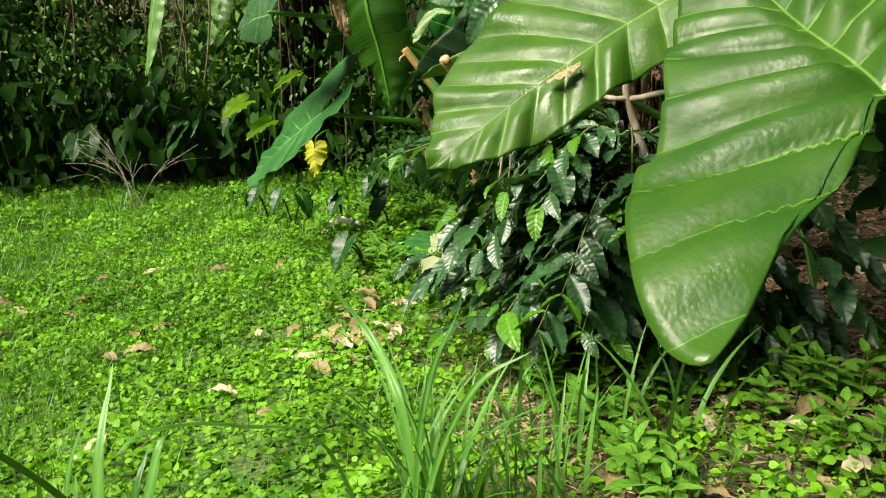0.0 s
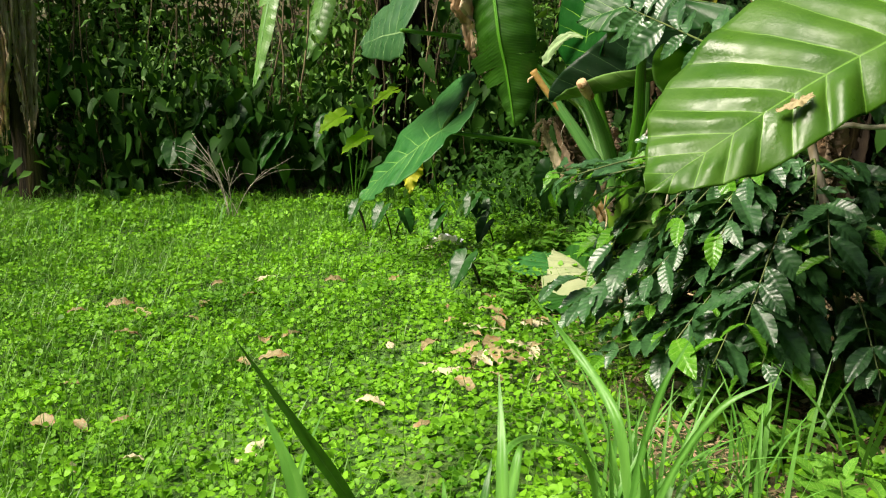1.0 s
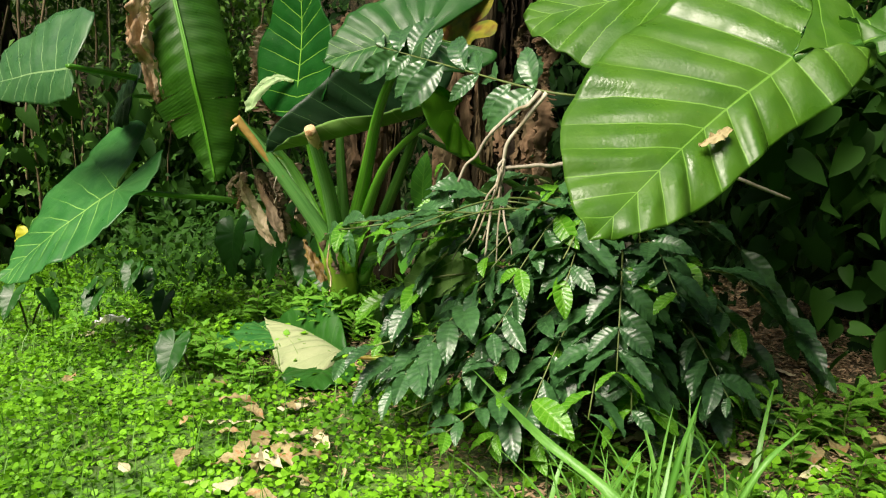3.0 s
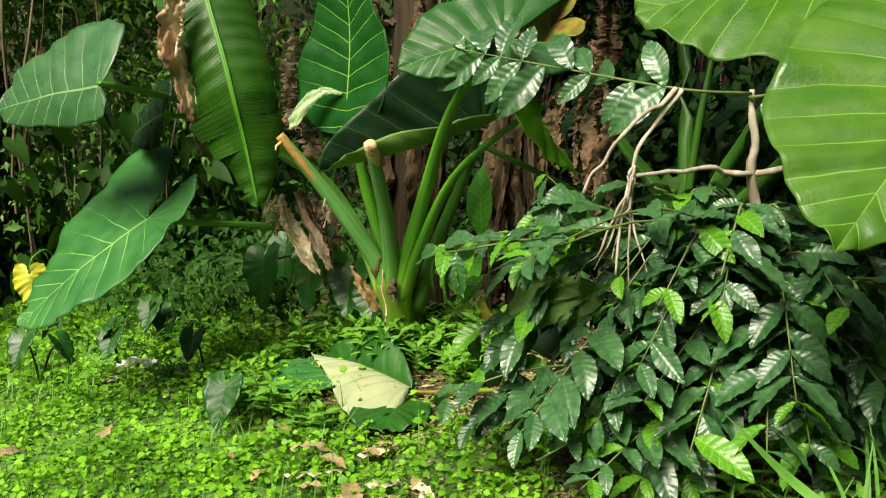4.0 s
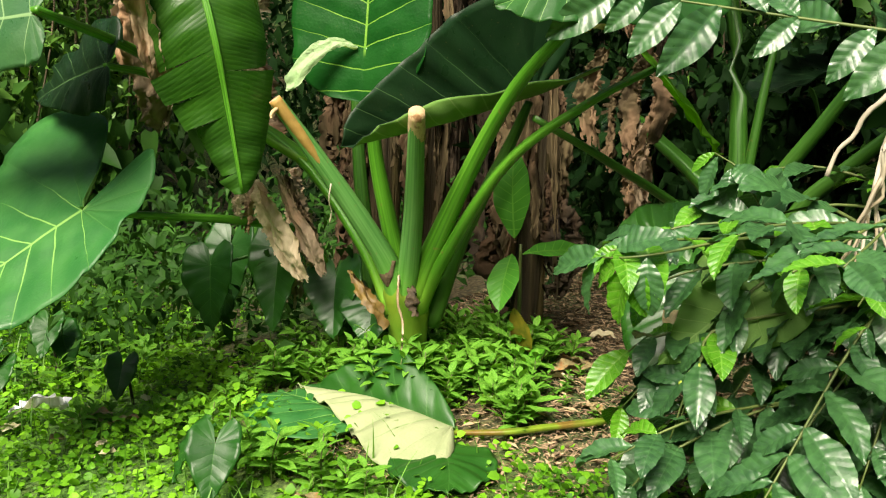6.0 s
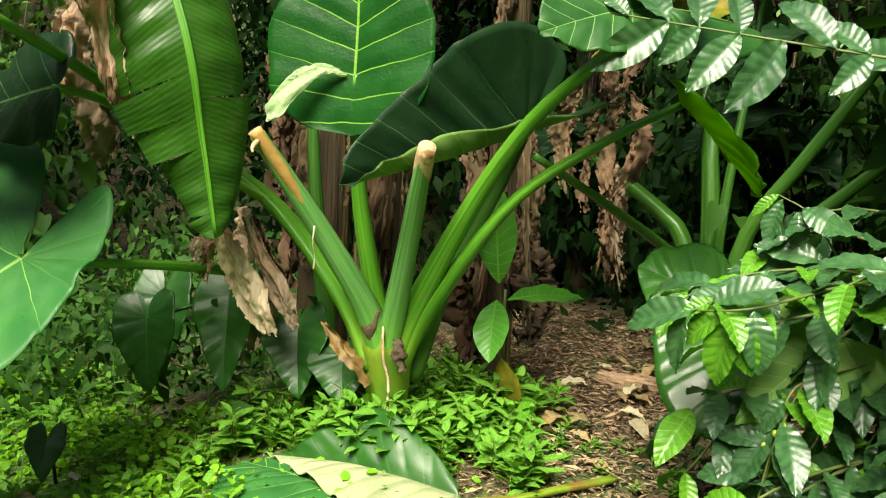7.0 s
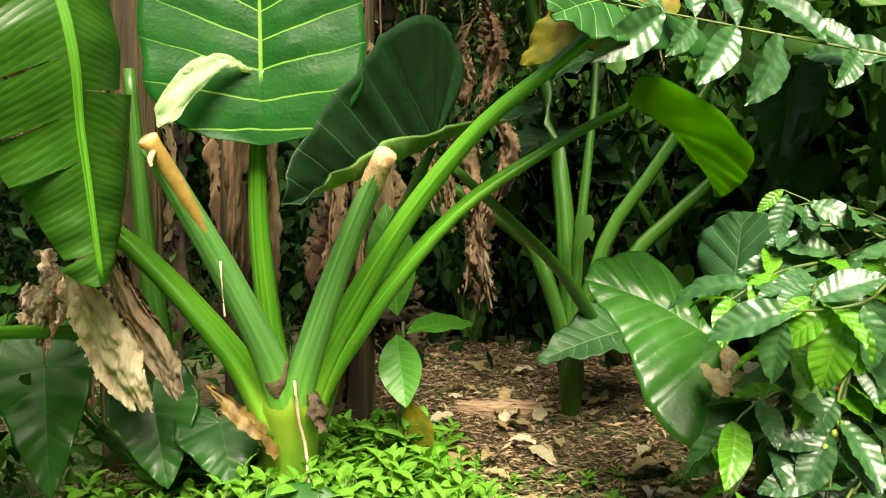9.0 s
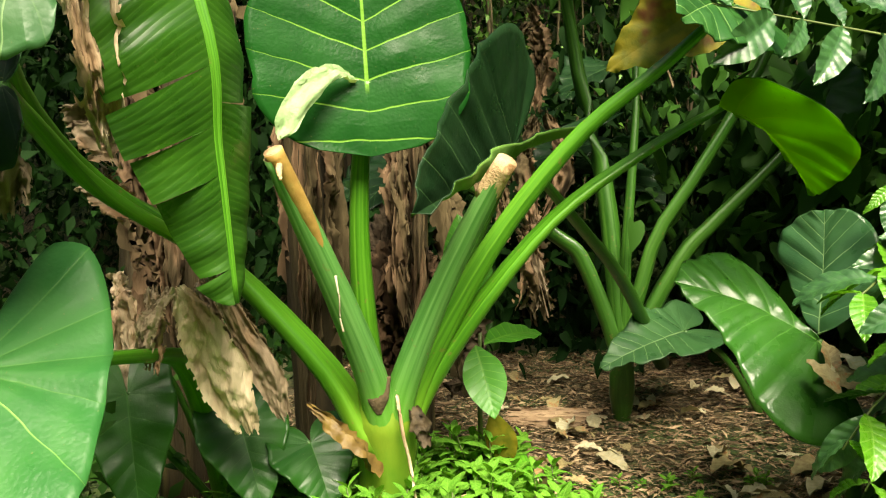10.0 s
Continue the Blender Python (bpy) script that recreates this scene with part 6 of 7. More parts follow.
def yellow_leaf():
    plant = thing("yellowed_leaf", (-0.905, 5.9, 0.1), "bright yellow wilted leaf on a bent stalk", "leaf")
    petiole(plant, [on_ground(-0.7, 6.0), (-0.80, 5.95, 0.55), (-0.90, 5.90, 0.56), (-0.93, 5.88, 0.47)], [0.008, 0.007, 0.006, 0.004], PETIOLE, sides=7, name="stalk")
    ear_leaf(plant, "leaf_blade", (-0.93, 5.88, 0.47), (-0.92, 5.85, 0.26), (-0.2, -0.9, 0.2), 0.22, YELLOW, YELLOW, "", lobe=0.35, sinus=0.3, bow=30, left=(-15, -22), right=(-15, -22), seed=120, wave=0.02)
    plant = thing("lime_seedling", on_ground(-1.40, 6.3), "young lime-green leaves at the thicket's foot", "plant")
    for k, (dx, dy, dz, w) in enumerate([(-0.12, -0.05, 0.75, 0.20), (0.05, -0.05, 0.60, 0.16), (0.26, 0.0, 0.95, 0.10)]):
        b = plant.location
        top = (b[0] + dx, b[1] + dy, b[2] + dz)
        petiole(plant, [b, (b[0] + dx * 0.4, b[1] + dy, b[2] + dz * 0.7), top], [0.007, 0.006, 0.004], PETIOLE, sides=6, name="stalk")
        ear_leaf(plant, "leaf_blade", top, (top[0] - 0.14, top[1] - 0.08, top[2] - 0.12), (-0.3, -0.7, 0.6), w, EAR_LIME, EAR_LIME, "", lobe=0.5, seed=130 + k, nu=14, nv=6)


broad_sprout()
herbs()
small_ears()
yellow_leaf()


# ---- thickets ----
def thicket(name, label, mat, n, low, high, size, aspect, seed, droop=0.6, clumps=60, spread=0.45, kind="stuff", fine=False):
    rng = np.random.default_rng(seed)
    low, high = np.array(low), np.array(high)
    centres = rng.uniform(low, high, (clumps, 3))
    pick = rng.integers(0, clumps, n)
    p = centres[pick] + rng.normal(0, spread, (n, 3)) * np.array([1, 1, 0.8])
    g = ground_z(p[:, 0], p[:, 1])
    p[:, 2] = np.maximum(p[:, 2] + g, g + 0.02)
    al = rng.normal(0, 1, (n, 3))
    al[:, 2] -= droop * 1.5
    up = rng.normal(0, 0.6, (n, 3)) + np.array([-0.3, -0.5, 1.0])
    s = size * rng.uniform(0.6, 1.3, n)
    ob = new(name, scatter_leaves(name, mat, p, al, up, s, aspect, 0.18, 0.2, fine))
    return tagged(ob, label, "foliage", kind=kind)


thicket("thicket", "dense undergrowth behind the lawn", BUSH_MID, 34000, (-7.5, 7.3, 0.0), (1.0, 9.0, 3.6), 0.11, 0.45, 1, 0.6, 95, 0.34)
thicket("thicket", "lighter fine-leaved shrubs behind the lawn", BUSH_LIGHT, 38000, (-7.0, 7.0, 0.7), (0.5, 8.6, 3.6), 0.055, 0.45, 2, 0.5, 60, 0.30)
# The light on these shrubs comes from the paler leaf colour.
thicket("thicket", "shrubs at the open end of the thicket with light in their leaf colour", BUSH_LIGHT, 15000, (-8.0, 7.5, 0.6), (-3.3, 8.6, 3.4), 0.07, 0.45, 21, 0.5, 50, 0.30)
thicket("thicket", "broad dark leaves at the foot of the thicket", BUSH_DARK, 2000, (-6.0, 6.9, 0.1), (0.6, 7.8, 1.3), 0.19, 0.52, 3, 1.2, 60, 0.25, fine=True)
thicket("thicket", "dark foliage behind the banana stems, the shade in its leaf colour", BUSH_SHADED, 22000, (1.4, 4.8, 0.0), (4.2, 7.6, 3.4), 0.10, 0.45, 4, 0.6, 90, 0.40)
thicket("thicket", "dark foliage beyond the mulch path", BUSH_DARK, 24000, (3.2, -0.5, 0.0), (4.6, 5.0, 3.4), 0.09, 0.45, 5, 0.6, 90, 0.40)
thicket("thicket", "fine lighter foliage beyond the mulch path", BUSH_LIGHT, 12000, (2.7, 0.5, 0.6), (4.0, 4.0, 2.4), 0.05, 0.45, 6, 0.6, 40, 0.25)
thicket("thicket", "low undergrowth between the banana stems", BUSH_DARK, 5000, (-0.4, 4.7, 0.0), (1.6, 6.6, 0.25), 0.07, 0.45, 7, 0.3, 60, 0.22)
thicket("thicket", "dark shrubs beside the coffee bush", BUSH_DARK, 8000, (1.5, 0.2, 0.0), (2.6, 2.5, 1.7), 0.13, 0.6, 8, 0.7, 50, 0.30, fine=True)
# Canopies mostly above view; their density sets the shade on the back.
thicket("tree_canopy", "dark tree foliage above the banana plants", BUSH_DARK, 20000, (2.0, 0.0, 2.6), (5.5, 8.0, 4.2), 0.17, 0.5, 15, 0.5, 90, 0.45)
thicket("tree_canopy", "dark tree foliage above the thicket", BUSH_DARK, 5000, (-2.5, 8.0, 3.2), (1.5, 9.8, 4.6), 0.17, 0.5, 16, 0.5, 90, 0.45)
thicket("thicket", "dark leaves between the shaded ear plants, their shade in the colour", BUSH_SHADED, 6000, (2.2, 1.8, 0.0), (3.2, 5.2, 1.5), 0.10, 0.5, 17, 0.8, 60, 0.28, fine=True)
# Trees out of view, added to darken the fill and the leaves' reflections.
thicket("far_woods", "unseen trees added on the far side of the lawn", BUSH_DARK, 16000, (-13, -10, 0.0), (-10, 10, 7.0), 0.42, 0.5, 9, 0.5, 110, 0.8)
thicket("far_woods", "unseen trees added behind the lawn", BUSH_DARK, 16000, (-13, -12, 0.0), (9, -8, 7.0), 0.42, 0.5, 10, 0.5, 110, 0.8)
thicket("far_woods", "unseen trees added above the garden slope", BUSH_DARK, 9000, (6, -9, 0.0), (9, 0, 7.0), 0.42, 0.5, 13, 0.5, 70, 0.8)


def vines():
    rng = random.Random(5)
    verts, faces = [], []
    for k in range(240):
        if k < 170:
            x, y = rng.uniform(-6.5, 0.8), rng.uniform(6.9, 8.2)
        else:
            x, y = rng.uniform(2.6, 3.6), rng.uniform(0.6, 5.0)
        z = float(ground_z(x, y))
        top, low = z + rng.uniform(1.2, 3.4), z + rng.uniform(0.0, 0.8)
        n = 9
        r = rng.uniform(0.003, 0.010)
        ph, sway = rng.uniform(0, 6.28), rng.uniform(0.02, 0.10)
        base = len(verts)
        for i in range(n):
            f = i / (n - 1)
            cx, cy, cz = x + sway * math.sin(f * 5 + ph), y + sway * math.cos(f * 4 + ph), top + (low - top) * f
            for s in range(4):
                a = s * math.pi / 2
                verts.append((cx + r * math.cos(a), cy + r * math.sin(a), cz))
        for i in range(n - 1):
            for s in range(4):
                a, b = base + i * 4 + s, base + i * 4 + (s + 1) % 4
                faces.append((a, b, b + 4, a + 4))
    tagged(new("vines", mesh_of("vines", verts, faces, [VINE])), "thin dry vines and roots hanging in the thicket", "vines", kind="stuff")


vines()


# ---- lawn ----
def lushness(x, y):
    """1 on the lawn, 0 on bare mulch."""
    edge = 0.42 + 0.10 * np.sin(y * 5.1) + 0.07 * np.sin(y * 11 + 1)
    right = np.clip((edge - x) / 0.35, 0, 1)
    right = np.maximum(right, 0.55 * np.clip((2.25 - y) / 0.4, 0, 1))
    bare = 1 - 0.95 * np.exp(-((x + 0.45) ** 2 / 0.03 + (y - 4.50) ** 2 / 0.06))
    flat = 1 - 0.92 * np.exp(-((x + 0.02 + 0.3 * (y - 3.7)) ** 2 / 0.022 + (y - 3.68) ** 2 / 0.12))
    bare2 = 1 - 0.30 * np.exp(-((x + 0.10) ** 2 / 0.06 + (y - 2.85) ** 2 / 0.10))
    back = np.clip((7.2 - y - 0.05 * x) / 0.6, 0, 1)
    return right * bare * bare2 * flat * back


def groundcover():
    rng = np.random.default_rng(11)
    n = 235000
    x = np.concatenate([rng.uniform(-4.8, 1.7, n), rng.uniform(-10.0, 3.5, 56000)])
    y = np.concatenate([rng.uniform(0.2, 7.6, n), rng.uniform(-7.0, 7.6, 56000)])
    far = (x < -4.8) | (y < 0.2)
    keep = far | (np.arange(len(x)) < n)
    x, y, far = x[keep], y[keep], far[keep]
    n = len(x)
    near = np.where(far, 1.0, np.clip(1.5 - 0.20 * np.hypot(x + 0.6, y - 1.8), 0.25, 1) * np.clip((x + 4.8) / 0.8, 0.25, 1) * np.clip((y - 0.2) / 0.5 + 0.2, 0.2, 1))
    patch = np.array([noise.noise(Vector((a * 2.3, b * 2.3, 1))) for a, b in zip(x, y)])
    keep = rng.uniform(0, 1, n) < lushness(x, y) * near * np.clip(0.92 + 0.7 * patch, 0.4, 1)
    x, y, patch, near, far = x[keep], y[keep], patch[keep], near[keep], far[keep]
    n = len(x)
    tuft = np.array([noise.noise(Vector((a * 7.5, b * 7.5, 4))) for a, b in zip(x, y)])
    h = rng.uniform(0.004, 0.058, n) * np.clip(0.95 + 1.8 * patch + 1.5 * tuft, 0.15, 2.4)
    p = np.stack([x, y, ground_z(x, y) + h], axis=1)
    a = rng.uniform(0, 6.28, n)
    al = np.stack([np.cos(a), np.sin(a), rng.normal(0.05, 0.35, n)], axis=1)
    up = np.stack([rng.normal(-0.1, 0.65, n), rng.normal(-0.1, 0.65, n), np.ones(n)], axis=1)
    s = rng.uniform(0.011, 0.0285, n) * rng.choice([0.8, 1.0, 1.25], n) / np.clip(near + 0.15, 0.55, 1) * np.where(far, 3.2, 1.0)
    ob = new("groundcover", scatter_leaves("groundcover", COVER, p, al, up, s, 0.85, 0.12, 0.12, "round"))
    tagged(ob, "carpet of small bright green groundcover leaves", "groundcover", kind="stuff")


def grass():
    rng = np.random.default_rng(12)
    n = 60000
    x = rng.uniform(-5.5, 1.2, n)
    y = rng.uniform(0.4, 7.4, n)
    patch = np.array([noise.noise(Vector((a * 0.9, b * 0.9, 7))) for a, b in zip(x, y)])
    left = np.clip((-x - 0.7) / 1.4, 0, 1)
    keep = rng.uniform(0, 1, n) < lushness(x, y) * np.clip(0.12 + 0.9 * left * (0.6 + patch), 0.06, 1)
    x, y = x[keep], y[keep]
    n = len(x)
    a = rng.uniform(0, 6.28, n)
    ln = rng.uniform(0.06, 0.19, n)
    lean = rng.uniform(0.1, 0.8, n)
    w = rng.uniform(0.0015, 0.0035, n)
    z = ground_z(x, y)
    c, s = np.cos(a), np.sin(a)
    rows = []
    for f in (0.0, 0.4, 0.75, 1.0):
        r = ln * lean * f ** 1.8
        hz = ln * f * (1 - 0.35 * lean * f)
        ww = w * (1 - f) + 0.0003
        for sg in (-1, 1):
            rows.append(np.stack([x + c * r - sg * s * ww, y + s * r + sg * c * ww, z + hz], axis=1))
    v = np.stack(rows, axis=1).reshape(-1, 3)
    quad = np.array([(0, 1, 3, 2), (2, 3, 5, 4), (4, 5, 7, 6)])
    f = (np.arange(n)[:, None, None] * 8 + quad[None]).reshape(-1, 4)
    me = mesh_of("lawn_grass", v, [tuple(map(int, q)) for q in f], [GRASS])
    tagged(new("lawn_grass", me), "thin grass blades growing through the groundcover", "grass", kind="stuff")


groundcover()
grass()


def grass_clump(x, y, blades, length, seed, width=0.008, spread=0.06, aim=None, label="tuft of long arching grass blades"):
    rng = random.Random(seed)
    b = on_ground(x, y)
    clump = thing("grass_clump", b, label, "grass", "grass tufts")
    for k in range(blades):
        a = rng.uniform(0, 6.28) if aim is None else rng.gauss(aim, 0.7)
        c, s = math.cos(a), math.sin(a)
        ln = length * rng.uniform(0.5, 1.1)
        lean = rng.uniform(0.15, 0.75)
        w = width * rng.uniform(0.6, 1.2)
        px, py = x + rng.gauss(0, spread), y + rng.gauss(0, spread)
        pz = float(ground_z(px, py)) - 0.01
        verts, faces = [], []
        n = 12
        for i in range(n):
            f = i / (n - 1)
            r = ln * lean * f ** 1.7
            h = ln * (f - 0.42 * lean * f ** 2.6)
            ww = w * min(1, 0.5 + 2 * f) * (1 - f ** 2.5) + 0.0004
            for sg in (-1, 0, 1):
                verts.append((c * r - sg * s * ww, s * r + sg * c * ww, h + (0.35 * ww if sg else 0)))
        for i in range(n - 1):
            for j in range(2):
                q = i * 3 + j
                faces.append((q, q + 1, q + 4, q + 3))
        part("blade", mesh_of("blade", verts, faces, [BLADE]), clump, Matrix.Translation((px, py, pz)))


grass_clump(-0.03, 1.55, 54, 0.48, 1, 0.0068, 0.055)
grass_clump(0.16, 1.60, 34, 0.34, 2, 0.005, 0.10)
grass_clump(-0.78, 1.42, 12, 0.42, 3, 0.009, 0.08)
grass_clump(-0.45, 1.28, 14, 0.40, 4, 0.010, 0.09)
grass_clump(0.28, 1.88, 26, 0.36, 5, 0.0055, 0.09)
grass_clump(0.58, 1.80, 10, 0.40, 6, 0.008, 0.06)
grass_clump(-2.42, 5.7, 26, 0.42, 7, 0.004, 0.12)
def dry_stalks():
    rng = random.Random(61)
    x, y = -2.30, 6.05
    clump = thing("dry_stalks", on_ground(x, y), "bleached dry branching stalks at the lawn's far edge", "grass")
    for k in range(9):
        h, lean, a = rng.uniform(0.35, 0.75), rng.uniform(0.1, 0.55), rng.uniform(2.4, 3.9) if k < 7 else rng.uniform(-0.3, 0.4)
        b = on_ground(x + rng.gauss(0, 0.05), y + rng.gauss(0, 0.05), -0.01)
        tip = (b[0] + lean * math.cos(a), b[1] + lean * math.sin(a), b[2] + h)
        mid = (b[0] + 0.35 * lean * math.cos(a), b[1] + 0.35 * lean * math.sin(a), b[2] + 0.6 * h)
        me, m = tube("stalk", [b, mid, tip], [0.0032, 0.0024, 0.0012], TWIG, 10, 5, 0, (0, 0.3, 1), 0.1)
        part("stalk", me, clump, m)
        for s in (-1, 1):
            me, m = tube("side_stalk", [mid, ((mid[0] + tip[0]) / 2 + 0.05 * s, mid[1], (mid[2] + tip[2]) / 2), (tip[0] + 0.12 * s, tip[1], tip[2] - 0.10)], [0.0018, 0.0014, 0.0008], TWIG, 8, 5, 0, (0, 0.3, 1), 0.1)
            part("side_stalk", me, clump, m)


dry_stalks()
grass_clump(-3.3, 5.2, 24, 0.35, 8, 0.004, 0.2)


def wide_blades():
    clump = thing("grass_clump", on_ground(-0.6, 1.15), "broad arching grass blades standing on the lawn", "grass", "grass tufts")
    for pts, w, mat in (([on_ground(-0.48, 1.22), (-0.53, 1.10, 0.62), (-0.578, 0.955, 0.845), (-0.621, 0.743, 1.094)], 0.034, GRASS_DEEP),
                        ([on_ground(-0.50, 0.86), (-0.55, 0.86, 0.65), (-0.590, 0.875, 0.842), (-0.644, 0.908, 0.946)], 0.030, BLADE),
                        ([on_ground(-0.33, 0.66), (-0.335, 0.68, 0.65), (-0.341, 0.712, 0.942), (-0.349, 0.800, 1.045)], 0.015, BLADE),
                        ([on_ground(-0.10, 1.35), (-0.18, 1.18, 0.72), (-0.277, 0.986, 0.872), (-0.325, 0.820, 0.955), (-0.345, 0.760, 0.955)], 0.015, BLADE),
                        ([on_ground(-0.02, 1.44), (-0.06, 1.46, 0.52), (-0.091, 1.494, 0.667), (-0.162, 1.640, 0.745), (-0.274, 1.700, 0.863)], 0.022, BLADE),
                        ([on_ground(-0.36, 0.78), (-0.35, 0.77, 0.72), (-0.325, 0.82, 0.91), (-0.316, 0.853, 0.939)], 0.013, BLADE),
                        ([on_ground(-0.39, 0.74), (-0.395, 0.75, 0.65), (-0.40, 0.78, 0.86), (-0.405, 0.80, 0.915)], 0.012, BLADE),
                        ([on_ground(-0.37, 0.80), (-0.375, 0.79, 0.60), (-0.36, 0.83, 0.84), (-0.35, 0.87, 0.905)], 0.014, GRASS_DEEP),
                        ([on_ground(-0.05, 1.40), (-0.02, 1.38, 0.55), (0.06, 1.36, 0.75), (0.16, 1.36, 0.82)], 0.013, BLADE),
                        ([on_ground(-0.06, 1.46), (-0.05, 1.45, 0.55), (-0.02, 1.45, 0.74), (0.03, 1.46, 0.86)], 0.014, BLADE),
                        ([on_ground(-0.62, 1.10), (-0.66, 1.10, 0.44), (-0.76, 1.14, 0.58), (-0.92, 1.22, 0.55)], 0.015, GRASS_DEEP),
                        ([on_ground(-0.70, 1.30), (-0.71, 1.32, 0.42), (-0.70, 1.36, 0.58), (-0.66, 1.40, 0.70)], 0.012, BLADE)):
        me, m = crumple_mesh("blade", pts, [w * 0.7, w, w, 0.001], [mat], 1, 24, 5, (0.8, -0.5, 0.0), 0.35, 0.001, 0.0)
        part("blade", me, clump, m)


wide_blades()


# ---- litter ----
def mulch():
    rng = np.random.default_rng(14)
    n = 76000
    x = rng.uniform(-0.2, 2.4, n)
    y = rng.uniform(0.9, 4.6, n)
    keep = rng.uniform(0, 1, n) < np.clip(1 - lushness(x, y), 0.02, 1)
    x, y = x[keep], y[keep]
    n = len(x)
    p = np.stack([x, y, ground_z(x, y) + rng.uniform(0.004, 0.022, n)], axis=1)
    a = rng.uniform(0, 6.28, n)
    al = np.stack([np.cos(a), np.sin(a), rng.normal(0, 0.15, n)], axis=1)
    up = np.stack([rng.normal(0, 0.3, n), rng.normal(0, 0.3, n), np.ones(n)], axis=1)
    s = rng.uniform(0.010, 0.026, n) * rng.choice([1.0, 1.0, 1.4, 2.4], n)
    tagged(new("mulch", scatter_leaves("mulch", CHIP, p, al, up, s, 0.22, 0.3, 0.0)), "brown mulch of chopped dry leaves on the path", "mulch", kind="stuff")


def fallen_leaves():
    rng = random.Random(31)
    shapes = [blade_mesh("dry_leaf", [mt], 1.0, 0.42, 0.48, b, c, 0.008, 0.05, 9, 200 + k, 10, 3) for k, (mt, b, c) in enumerate([(FALLEN, 40, 22), (FALLEN_PALE, 25, -18), (FALLEN, 70, 10), (FALLEN_PALE, 55, 24)])]
    spots = [(-0.32, 2.68), (-0.28, 2.52), (-0.3, 2.54), (-0.52, 2.97), (-0.2, 2.7), (-0.15, 3.15), (-0.33, 3.1), (-0.33, 2.81), (-0.52, 3.2), (-0.45, 2.6), (-0.21, 3.13), (-0.19, 3.14), (-0.26, 3.18), (-0.54, 2.67), (-0.33, 3.09), (-0.19, 2.64), (-0.4, 2.76), (-0.29, 2.81), (-0.42, 2.79), (-0.29, 2.68), (-0.13, 2.87), (-0.27, 3.07), (-0.71, 2.94), (-0.6, 2.77), (-1.59, 3.85), (-1.72, 3.66), (-1.84, 3.25), (-1.72, 2.42), (-1.5, 2.41), (-1.33, 2.1), (-1.92, 2.7), (-0.77, 2.45), (-0.56, 2.22), (-0.19, 2.84), (-0.35, 2.62), (-0.3, 2.98), (-1.53, 2.06), (-1.1, 2.92), (-1.25, 3.1), (-0.8, 4.02), (-1.07, 3.99), (-0.3, 3.4), (-0.17, 2.77), (-0.27, 2.94), (-0.36, 3.01), (-0.41, 2.82), (0.8, 2.19), (0.89, 1.88), (0.82, 1.85), (0.89, 2.36), (0.71, 1.96), (0.82, 1.7), (1.02, 3.28)]
    for _ in range(20):
        spots.append((rng.uniform(-2.6, -0.2), rng.uniform(1.9, 4.2)))
    for _ in range(64):
        spots.append((rng.uniform(0.50, 1.8), rng.uniform(2.5, 3.7)))
    for _ in range(34):
        spots.append((rng.uniform(0.3, 1.5), rng.uniform(1.3, 2.7)))
    for _ in range(9):
        spots.append((rng.gauss(-0.45, 0.10), rng.gauss(4.50, 0.12)))
    for x, y in spots:
        s = rng.uniform(0.07, 0.15)
        b = on_ground(x, y, 0.045 if x < 0.3 else 0.022)
        ob = new("fallen_leaf", rng.choice(shapes))
        ob.matrix_basis = pose(*b, rng.uniform(-14, 14), rng.uniform(-20, 20), rng.uniform(0, 360)) @ Matrix.Diagonal((s, s, s, 1))
        tagged(ob, "dry curled brown leaf lying on the ground" if ob.data.materials[0] is FALLEN else "pale dry leaf lying on the ground", "leaf", "fallen leaves")
    face = Vector((-0.66, -0.27, 0.70))
    for k, (a, b, r) in enumerate([(-0.20, -0.06, 0.3), (-0.30, -0.12, 2.1), (-0.36, -0.24, 1.2), (-0.26, -0.22, 4.0), (-0.42, -0.16, 5.2), (-0.34, -0.33, 2.7), (-0.48, -0.02, 0.9)]):
        p = Vector((0.437, 2.843, 0.812)) + 0.347 * (a * Vector((0.741, -0.306, 0.58)) + b * Vector((0.05, 0.90, 0.41))) + face * (0.024 + 0.005 * k)
        way = math.cos(r) * Vector((0.741, -0.306, 0.58)) + math.sin(r) * Vector((0.05, 0.90, 0.41))
        ob = new("fallen_leaf", shapes[k % 4])
        ob.matrix_basis = axes(p - way * 0.05, way, face) @ Matrix.Diagonal((0.10, 0.10, 0.10, 1))
        tagged(ob, "dry brown leaf caught on a glossy leaf", "leaf", "fallen leaves")


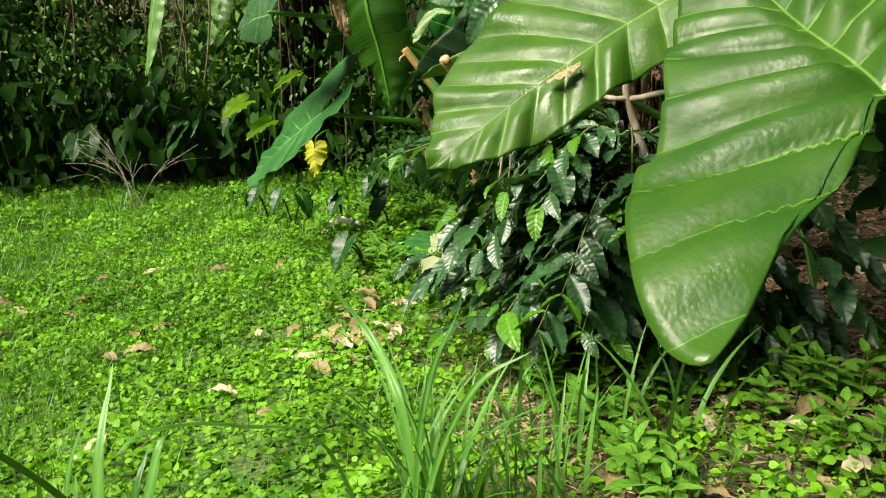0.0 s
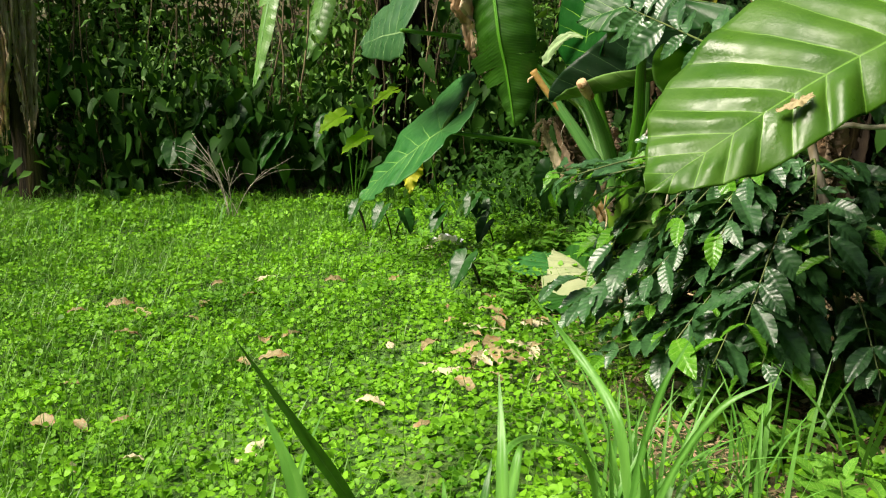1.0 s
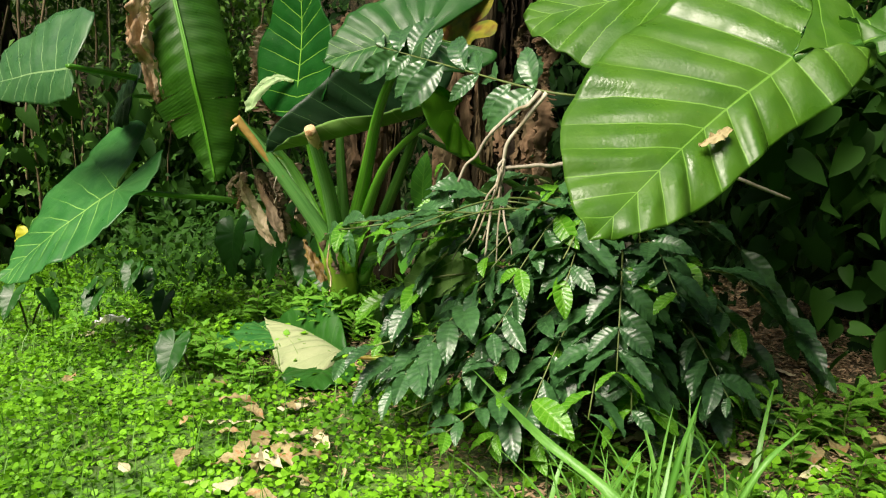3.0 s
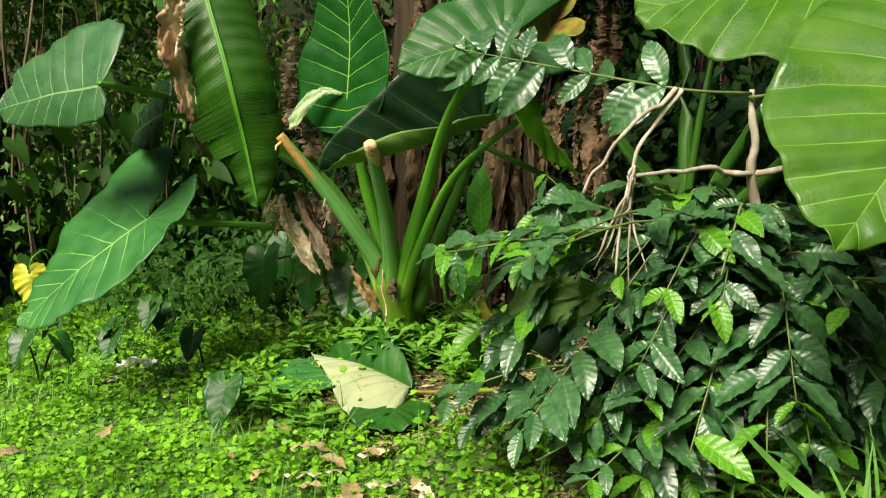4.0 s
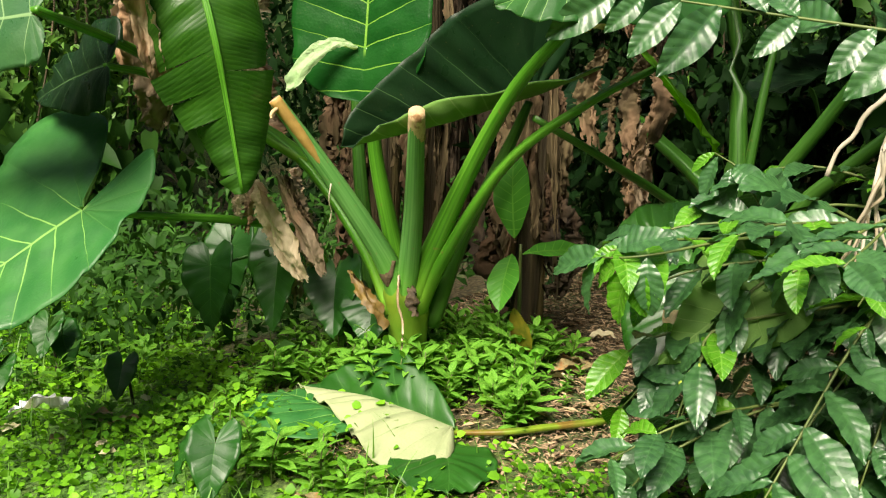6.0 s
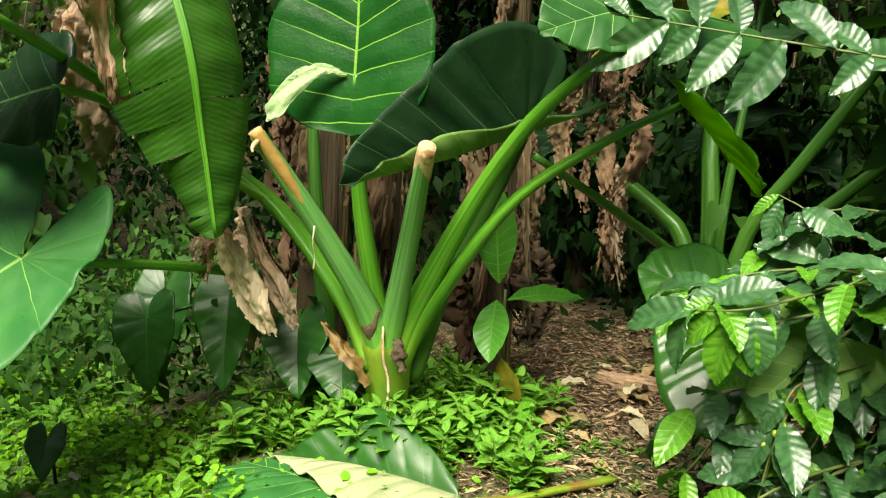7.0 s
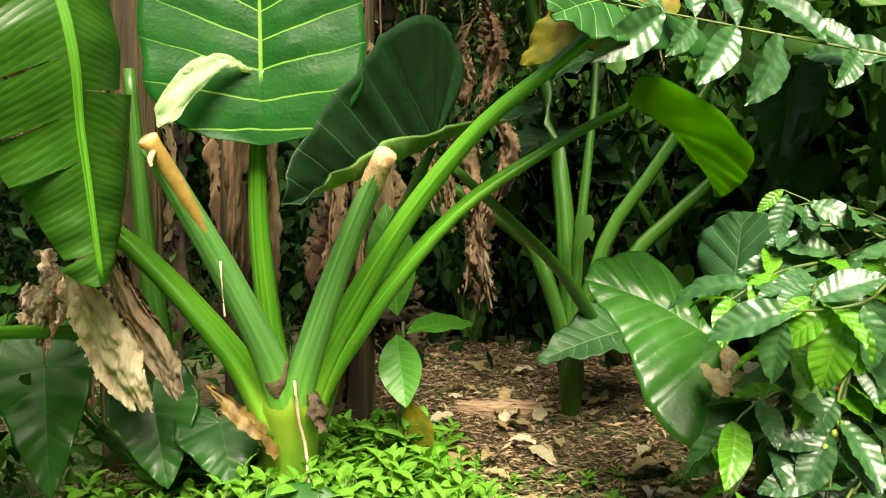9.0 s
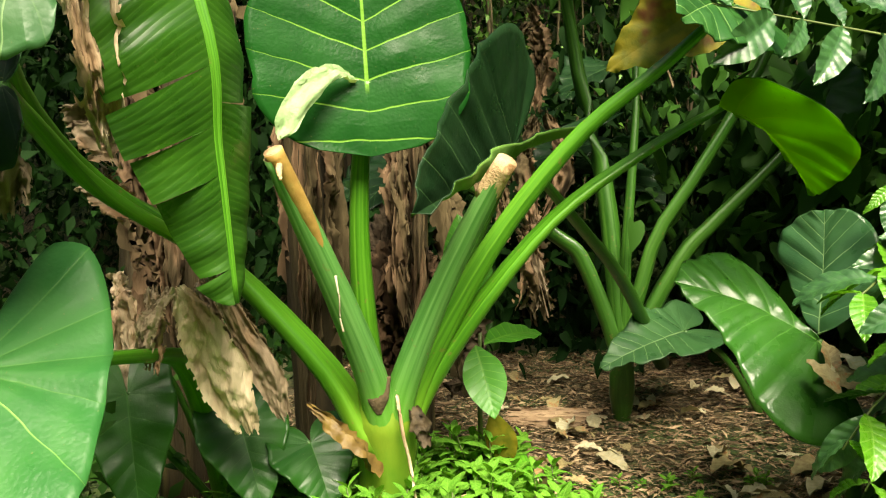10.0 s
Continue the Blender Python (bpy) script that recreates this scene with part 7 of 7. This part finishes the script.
def dry_bits():
    for k, (x, y, z, r) in enumerate([(0.406, 1.05, 1.222, 60), (0.456, 0.997, 1.219, 150), (0.495, 0.987, 1.23, 20), (0.411, 0.933, 1.177, 110), (0.376, 0.903, 1.151, 30)]):
        a = radians(r)
        dx, dy = 0.015 * math.cos(a), 0.015 * math.sin(a)
        me, m = crumple_mesh("dry_bit", [(x - dx, y - dy, z + 0.010 - 0.38 * dx - 0.4 * dy), (x, y, z + 0.013), (x + dx, y + dy, z + 0.010 + 0.38 * dx + 0.4 * dy)], [0.004, 0.010, 0.003], [(FALLEN_PALE, FALLEN, SCAR)[k % 3]], 40 + k, 10, 5, (-math.sin(a), math.cos(a), 0), 0.5, 0.004, 0.3)
        ob = new("dry_bit", me)
        ob.matrix_basis = m
        tagged(ob, "small dry leaf scrap lying on the giant leaf", "leaf", "dry scraps")


def dry_patch():
    me, m = crumple_mesh("dry_patch", [(0.211, 1.705, 1.269), (0.244, 1.699, 1.286), (0.275, 1.695, 1.304)], [0.015, 0.042, 0.025], [FALLEN], 51, 16, 9, (0.3, 0.9, 0.3), 0.4, 0.008, 0.6)
    ob = new("dry_patch", me)
    ob.matrix_basis = m
    tagged(ob, "torn dry leaf scrap stuck on the giant leaf's rib", "leaf", "dry scraps")


def plastic_scrap():
    me, m = crumple_mesh("plastic_scrap", [on_ground(-0.68, 4.70, 0.05), on_ground(-0.60, 4.68, 0.085), on_ground(-0.51, 4.66, 0.05)], [0.05, 0.10, 0.04], [PLASTIC], 2, 14, 9, (0, -1, 0.4), 0.5, 0.03)
    ob = new("plastic_scrap", me)
    ob.matrix_basis = m
    tagged(ob, "crumpled scrap of white plastic on the lawn", "litter")


def rotten_stem():
    log = thing("rotten_stem", on_ground(1.30, 3.50), "rotting fibrous piece of banana stem half sunk in the mulch", "stem")
    rng = random.Random(91)
    for k in range(26):
        a, o = rng.uniform(0.15, 3.0), rng.uniform(-0.03, 0.03)
        dx, dz = 0.075 * math.cos(a), 0.052 * math.sin(a)
        y0, y1 = 3.36 + rng.uniform(-0.03, 0.05), 3.64 + rng.uniform(-0.06, 0.03)
        pts = [on_ground(1.26 + dx + 0.05, y0, dz - 0.012), on_ground(1.29 + dx + o * 0.3, (y0 + y1) / 2, dz - 0.004), on_ground(1.32 + dx, y1, dz - 0.012)]
        me, m = crumple_mesh("fibre", pts, [0.014, rng.uniform(0.02, 0.035), 0.010], [FIBRE], 300 + k, 18, 5, (math.cos(a + 1.57), 0.0, math.sin(a + 1.57)), 0.5, 0.008, 0.3)
        part("fibre", me, log, m)


rotten_stem()
mulch()
fallen_leaves()
dry_bits()
dry_patch()
plastic_scrap()
